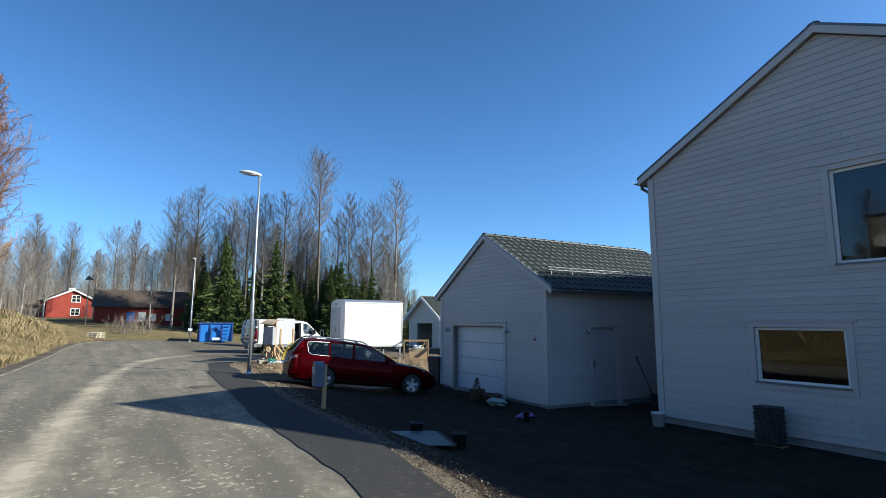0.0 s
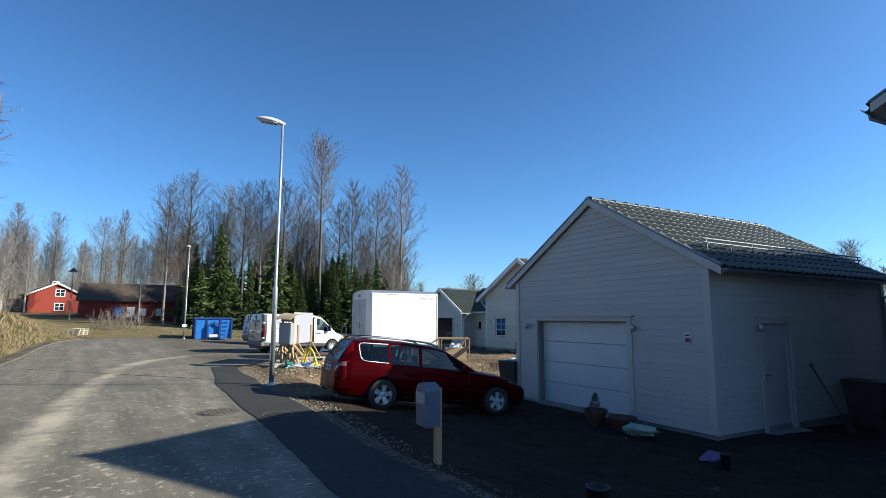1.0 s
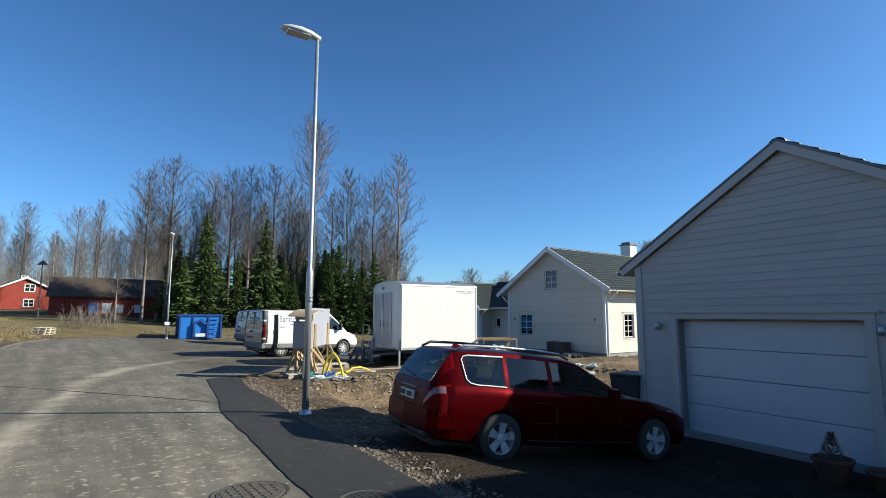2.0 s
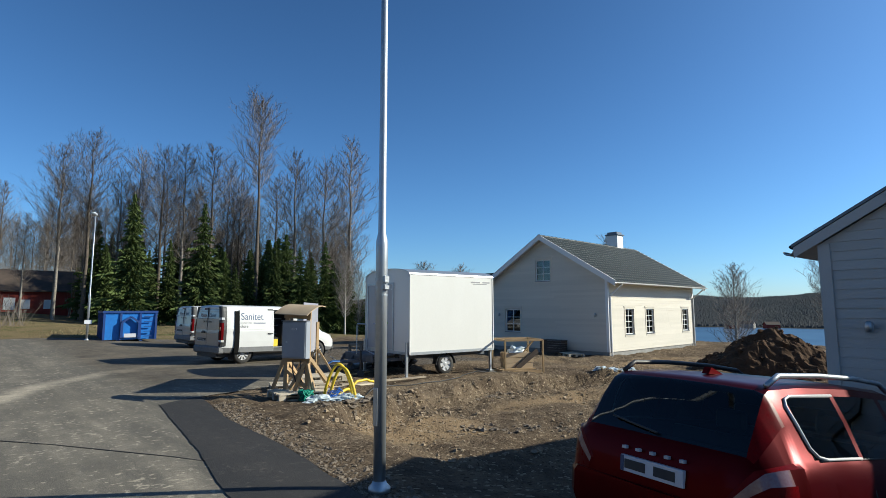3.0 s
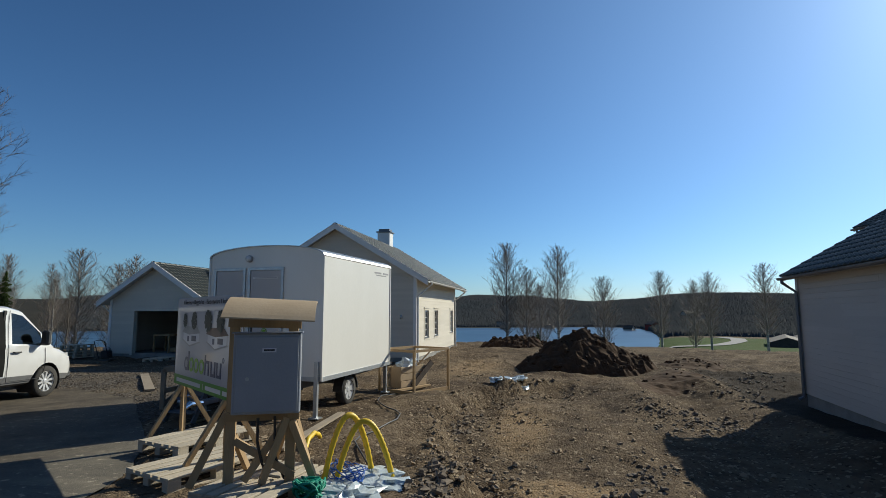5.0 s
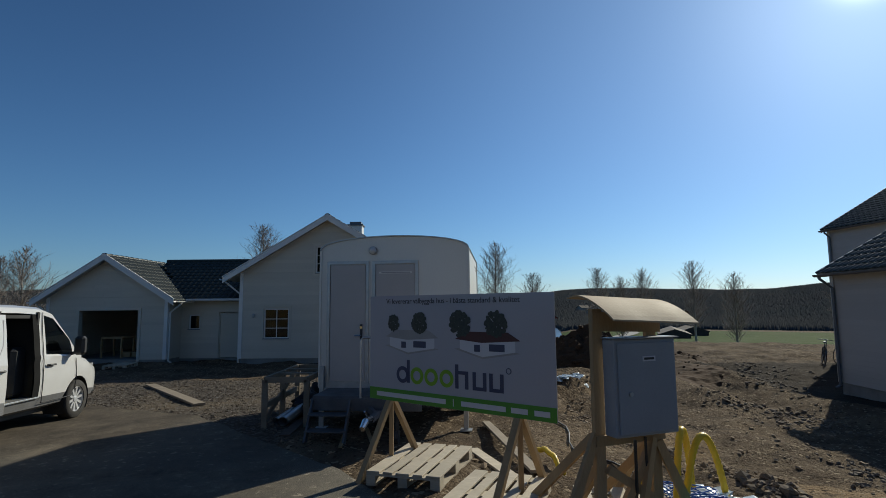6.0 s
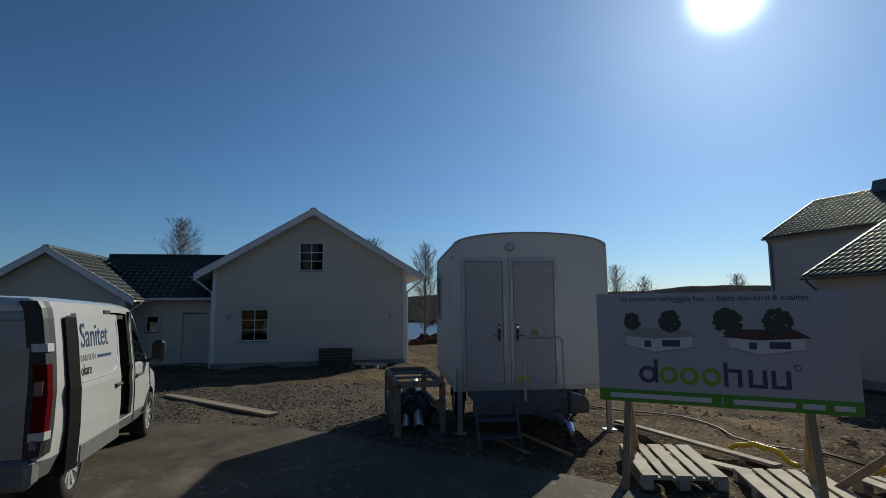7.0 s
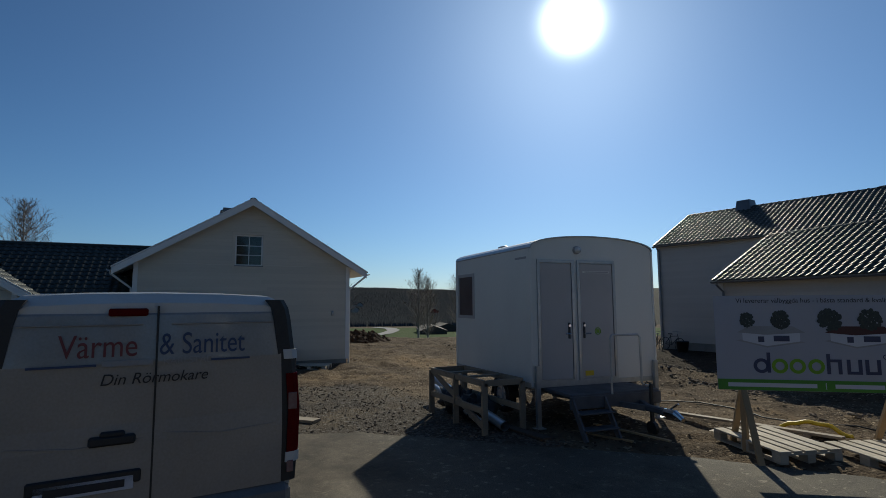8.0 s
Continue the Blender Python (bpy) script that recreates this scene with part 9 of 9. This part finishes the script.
# the slope west of the road, mirrored in the upper window
def apartment_block(m):
    b = thing("apartment_building", "pale rendered apartment building with balconies on the western slope", "building", m)
    part("wall", MB().box(-6, 6, 0, 15, -2, 9.9), M_FARWALL, b)
    part("roof", MB().hexa([(-6.4, -0.4, 9.9), (6.4, -0.4, 9.9), (6.4, 15.4, 9.9), (-6.4, 15.4, 9.9), (-1.5, 2, 10.7), (1.5, 2, 10.7), (1.5, 13, 10.7), (-1.5, 13, 10.7)]), M_OLDROOF, b)
    for st in range(3):
        for k in range(4):
            y = 1.9 + 3.6 * k
            w = part("window", MB().box(6.0, 6.05, y - 0.75, y + 0.75, 1.0 + 3.1 * st, 2.4 + 3.1 * st).box(6.0, 6.07, y - 0.04, y + 0.04, 1.0 + 3.1 * st, 2.4 + 3.1 * st), M_TRIM, b)
            part("pane", MB().box(6.05, 6.06, y - 0.66, y - 0.06, 1.08 + 3.1 * st, 2.32 + 3.1 * st).box(6.05, 6.06, y + 0.06, y + 0.66, 1.08 + 3.1 * st, 2.32 + 3.1 * st), M_DARKGLASS, w)
            if k % 2:
                part("balcony", MB().box(6.0, 7.5, y - 1.5, y + 1.5, 0.35 + 3.1 * st, 0.5 + 3.1 * st).box(7.45, 7.5, y - 1.5, y + 1.5, 0.5 + 3.1 * st, 1.4 + 3.1 * st).box(6.0, 7.45, y - 1.5, y - 1.45, 0.5 + 3.1 * st, 1.4 + 3.1 * st).box(6.0, 7.45, y + 1.45, y + 1.5, 0.5 + 3.1 * st, 1.4 + 3.1 * st), M_TRIM, b)
    return b


apartment_block(pose(-51, 2.3, ground_z(-51, 10)))
rng = random.Random(52)
for k in range(64):
    x, y = rng.uniform(-72, -24), rng.uniform(-45, 46)
    if -62 < x < -36 and -3 < y < 22:
        continue
    plant("spruce" if k % 3 == 0 else "bare", k % 3, x, y, rng.uniform(9, 14), rng.uniform(0, 360), "trees west of the road")
# birches beyond the plots, towards the lake
FAR = "birches towards the lake"
for x, y, top, i in ((64.6, 23.5, 10.4, 0), (66.5, 21.2, 7.6, 1), (61.9, 17.5, 9.6, 1), (72.0, 11.5, 6.6, 0), (52.6, 8.3, 5.9, 0), (50.5, 4.6, 5.6, 1), (48.0, 1.0, 6.1, 0), (104, 45.6, 10.3, 1), (54.0, 41.9, 10.7, 0), (70, 44, 7.2, 1), (58, -8, 5.6, 1), (53, 73, 9.5, 0), (57, 69, 9.0, 1), (62, 76, 8.5, 0), (96, 20, 7.0, 0), (50, -14, 5.4, 0), (62, 3, 5.5, 1)):
    plant("birch", i, x, y, top - ground_z(x, y), x * 17, FAR, 1.2)
plant("spruce", 0, 70.5, 20.0, 5.2, 20, FAR)
for x, y, h in ((84, 12.5, 4), (88, 9.0, 4.6), (90, 18, 4.4), (76, 14, 3.2), (96, 14, 5)):
    plant("spruce", int(h * 10) % 3, x, y, h, x * 9, FAR, 1.1)

# undergrowth between the trunks
ug, rng = MB(), random.Random(27)
for k in range(12000):
    az, dist = (rng.uniform(50, 82), rng.uniform(66, 140)) if k % 2 else (rng.uniform(80, 101), rng.uniform(98, 142))
    if az > 82 and dist < 98:
        continue
    x, y, z = spot(az, dist)
    h = rng.uniform(1.5, 6.5) * (0.5 + 0.5 * rng.random()) * (2.0 if dist > 100 else 1)
    o = Vector((math.sin(radians(az)), -math.cos(radians(az)), 0)) * rng.uniform(0.015, 0.04)
    p = Vector((x, y, z - 0.1))
    e = p + Vector((rng.uniform(-0.8, 0.8), rng.uniform(-0.8, 0.8), h))
    ug.add([p - o, p + o, e], [(0, 1, 2)])
    for q in range(3):
        w = p.lerp(e, rng.uniform(0.35, 0.85))
        ug.add([w - o * 0.6, w + o * 0.6, w + Vector((rng.uniform(-1, 1), rng.uniform(-1, 1), rng.uniform(0.4, 1.2))) * 0.25 * h], [(0, 1, 2)])
solid("undergrowth", ug, M_TWIG, "bare brown undergrowth between the trunks of the wood", "undergrowth", kind="stuff")
# far woods on the hills across the lake, and scrub on the near shore
fw, rng = MB(), random.Random(21)
for k in range(190000):
    az = radians(rng.uniform(-46, 46))
    r = 362 + 540 * rng.random() ** 1.1 if az > radians(-10) else 285 + 610 * rng.random() ** 1.1
    x, y = r * math.cos(az), 20 + r * math.sin(az)
    z = ground_z(x, y)
    if z < -10.9:
        continue
    h, w, a0 = rng.uniform(1.5, 3.3), rng.uniform(0.5, 1.0), rng.random() * 6
    k0 = len(fw.v)
    fw.v += [(x + w * math.cos(a0 + 1.5708 * i), y + w * math.sin(a0 + 1.5708 * i), z - 0.2) for i in range(4)] + [(x, y, z + h)]
    fw.f += [(k0 + i, k0 + (i + 1) % 4, k0 + 4) for i in range(4)]
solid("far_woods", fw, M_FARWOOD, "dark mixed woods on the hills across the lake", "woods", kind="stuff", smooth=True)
sc, rng = MB(), random.Random(23)
for k in range(800):
    az = radians(rng.uniform(-9, 46))
    r = rng.uniform(75, 190)
    x, y = r * math.cos(az), 20 + r * math.sin(az)
    z = ground_z(x, y)
    if z < -11:
        continue
    h = rng.uniform(1.2, 3.6)
    for b in range(16):
        a = rng.uniform(0, 6.28)
        d = Vector((math.cos(a) * 0.45, math.sin(a) * 0.45, 1)).normalized() * h * rng.uniform(0.6, 1)
        p = Vector((x + rng.uniform(-1, 1), y + rng.uniform(-1, 1), z))
        o = Vector((-d.y, d.x, 0)).normalized() * 0.035
        sc.add([p - o, p + o, p + d], [(0, 1, 2)])
        q = p + d * 0.5
        d2 = (d + Vector((rng.uniform(-1, 1), rng.uniform(-1, 1), 0)) * h * 0.5) * 0.5
        sc.add([q - o * 0.6, q + o * 0.6, q + d2], [(0, 1, 2)])
solid("shore_scrub", sc, M_TWIG, "bare brown scrub on the slope above the lake", "scrub", kind="stuff")
# far houses across the water, the farm on the meadow and its lane
rng = random.Random(31)
for k in range(12):
    az = radians(rng.uniform(-24, 20))
    r = rng.uniform(385, 470)
    x, y = r * math.cos(az), 20 + r * math.sin(az)
    z = ground_z(x, y)
    fh = thing("far_house", "small pale house among the trees across the lake", "house", pose(x, y, z, 0, 0, rng.uniform(0, 180)), "far houses")
    w, l, e = rng.uniform(2.2, 3.4), rng.uniform(3, 5), rng.uniform(2.8, 4.2)
    part("wall", MB().prism([(-w, -1), (w, -1), (w, e), (0, e + w * 0.6), (-w, e)], "y", -l, l), M_FARWALL if k % 3 else M_FALU, fh)
    part("roof", MB().hexa([(-w - 0.4, -l - 0.4, e - 0.2), (0, -l - 0.4, e + w * 0.6), (0, l + 0.4, e + w * 0.6), (-w - 0.4, l + 0.4, e - 0.2), (-w - 0.4, -l - 0.4, e + 0.1), (0, -l - 0.4, e + w * 0.6 + 0.3), (0, l + 0.4, e + w * 0.6 + 0.3), (-w - 0.4, l + 0.4, e + 0.1)]).hexa([(w + 0.4, -l - 0.4, e - 0.2), (0, -l - 0.4, e + w * 0.6), (0, l + 0.4, e + w * 0.6), (w + 0.4, l + 0.4, e - 0.2), (w + 0.4, -l - 0.4, e + 0.1), (0, -l - 0.4, e + w * 0.6 + 0.3), (0, l + 0.4, e + w * 0.6 + 0.3), (w + 0.4, l + 0.4, e + 0.1)]), M_OLDROOF, fh)
for x, y, l, yaw in ((199, -60, 15, 70), (216, -74, 8, 78)):
    fm = thing("farm_building", "long dark farm building on the green meadow", "barn", pose(x, y, ground_z(x, y), 0, 0, yaw), "farm buildings")
    part("wall", MB().prism([(-5, -1), (5, -1), (5, 1.6), (0, 3.2), (-5, 1.6)], "y", -l, l), M_OLDROOF, fm)
    part("roof", MB().hexa([(-5.4, -l, 1.4), (0, -l, 3.2), (0, l, 3.2), (-5.4, l, 1.4), (-5.4, -l, 1.7), (0, -l, 3.5), (0, l, 3.5), (-5.4, l, 1.7)]).hexa([(5.4, -l, 1.4), (0, -l, 3.2), (0, l, 3.2), (5.4, l, 1.4), (5.4, -l, 1.7), (0, -l, 3.5), (0, l, 3.5), (5.4, l, 1.7)]), M_OLDROOF, fm)
lane = MB()
path = [(140, -5), (162, -17), (180, -28), (201, -41), (228, -55), (246, -60), (262, -58)]
for i in range(61):
    f = i / 60 * (len(path) - 1)
    k = min(len(path) - 2, int(f))
    x, y = lerp(path[k][0], path[k + 1][0], f - k), lerp(path[k][1], path[k + 1][1], f - k)
    for s in (-3.0, 3.0):
        lane.v.append((x, y + s, ground_z(x, y + s) + 0.25))
lane.f = [(2 * i, 2 * i + 2, 2 * i + 3, 2 * i + 1) for i in range(60)]
solid("lane", lane, M_FOUND, "pale gravel lane across the meadow", "lane", kind="structure")

# dry grass on the bank beside the road
gs, rng = MB(), random.Random(41)
for k in range(60000):
    y = rng.uniform(4, 62)
    x = along(ROAD_L, min(y, 47)) - 0.7 - 12 * rng.random() ** 1.3 if y < 47.5 else rng.uniform(-12, 12)
    if y >= 47.5 and rng.random() < 0.5:
        continue
    if nz(x, y, 2.2, 9) < -0.12 and y < 47:
        continue
    z = ground_z(x, y)
    h = rng.uniform(0.08, 0.32) * (1 + 1.1 * ss(2.5, 6, along(ROAD_L, min(y, 47)) - x)) * (1 + 1.0 * max(0, nz(x, y, 3.5, 4))) * (0.5 if y > 47 else 1)
    a = rng.uniform(0, 6.28)
    d = Vector((math.cos(a), math.sin(a), 0))
    o = Vector((-d.y, d.x, 0)) * (0.0035 if y < 25 else 0.006)
    p = Vector((x, y, z - 0.02))
    lean = d * h * rng.uniform(0.1, 0.6)
    gs.add([p - o, p + o, p + lean * 0.4 + Vector((0, 0, h * 0.7)) + o * 0.7, p + lean + Vector((0, 0, h)), p + lean * 0.4 + Vector((0, 0, h * 0.7)) - o * 0.7], [(0, 1, 2, 3, 4)])
solid("dry_grass", gs, M_STRAW, "dry straw-coloured grass on the bank beside the road", "grass", kind="stuff")
bu = MB()
for bx, by, bh, n in ((1.3, 56, 2.2, 46), (2.6, 58, 2.6, 40), (0.2, 59, 2.2, 36), (-9, 40, 1.8, 40), (-6.5, 52, 1.6, 34), (-8, 33, 1.5, 36)):
    for k in range(n):
        a = rng.uniform(0, 6.28)
        d = Vector((math.cos(a) * rng.uniform(0.1, 0.6), math.sin(a) * rng.uniform(0.1, 0.6), 1)).normalized() * bh * rng.uniform(0.5, 1)
        p = Vector((bx + rng.uniform(-0.7, 0.7), by + rng.uniform(-0.7, 0.7), ground_z(bx, by) - 0.1))
        bu.tube([p, p + d * 0.5, p + d + Vector((rng.uniform(-0.2, 0.2), 0, 0))], [0.016, 0.011, 0.006], 3, cap=False)
        for q in range(4):
            w = p + d * rng.uniform(0.4, 0.9)
            e = Vector((rng.uniform(-1, 1), rng.uniform(-1, 1), rng.uniform(0, 1))) * 0.35
            o = Vector((0.008, 0.008, 0))
            bu.add([w - o, w + o, w + e], [(0, 1, 2)])
solid("roadside_scrub", bu, M_TWIG, "leafless brown scrub at the end of the road", "scrub", kind="stuff")
M_KERB = mat("dusty_kerb", (0.19, 0.165, 0.13), (0.12, 0.105, 0.085), 0.95, scale=4, bump=0.6, bscale=30, rnd=0.2)
# kerb stones along the far side of the road
kb = thing("kerb", "low grey kerb along the grass side of the road", "kerb", kind="structure")
for k in range(60):
    y0, y1 = -8 + k * 0.9, -8 + k * 0.9 + 0.89
    if y1 > 46:
        break
    x0, x1 = along(ROAD_L, y0) - 0.12, along(ROAD_L, y1) - 0.12
    part("kerb_stone", MB().hexa([(x0 - 0.07, y0, base_z(x0, y0) - 0.15), (x0 + 0.06, y0, base_z(x0, y0) - 0.15), (x1 + 0.06, y1, base_z(x1, y1) - 0.15), (x1 - 0.07, y1, base_z(x1, y1) - 0.15), (x0 - 0.06, y0, base_z(x0, y0) + 0.035), (x0 + 0.05, y0, base_z(x0, y0) + 0.035), (x1 + 0.05, y1, base_z(x1, y1) + 0.035), (x1 - 0.06, y1, base_z(x1, y1) + 0.035)]), M_KERB, kb)
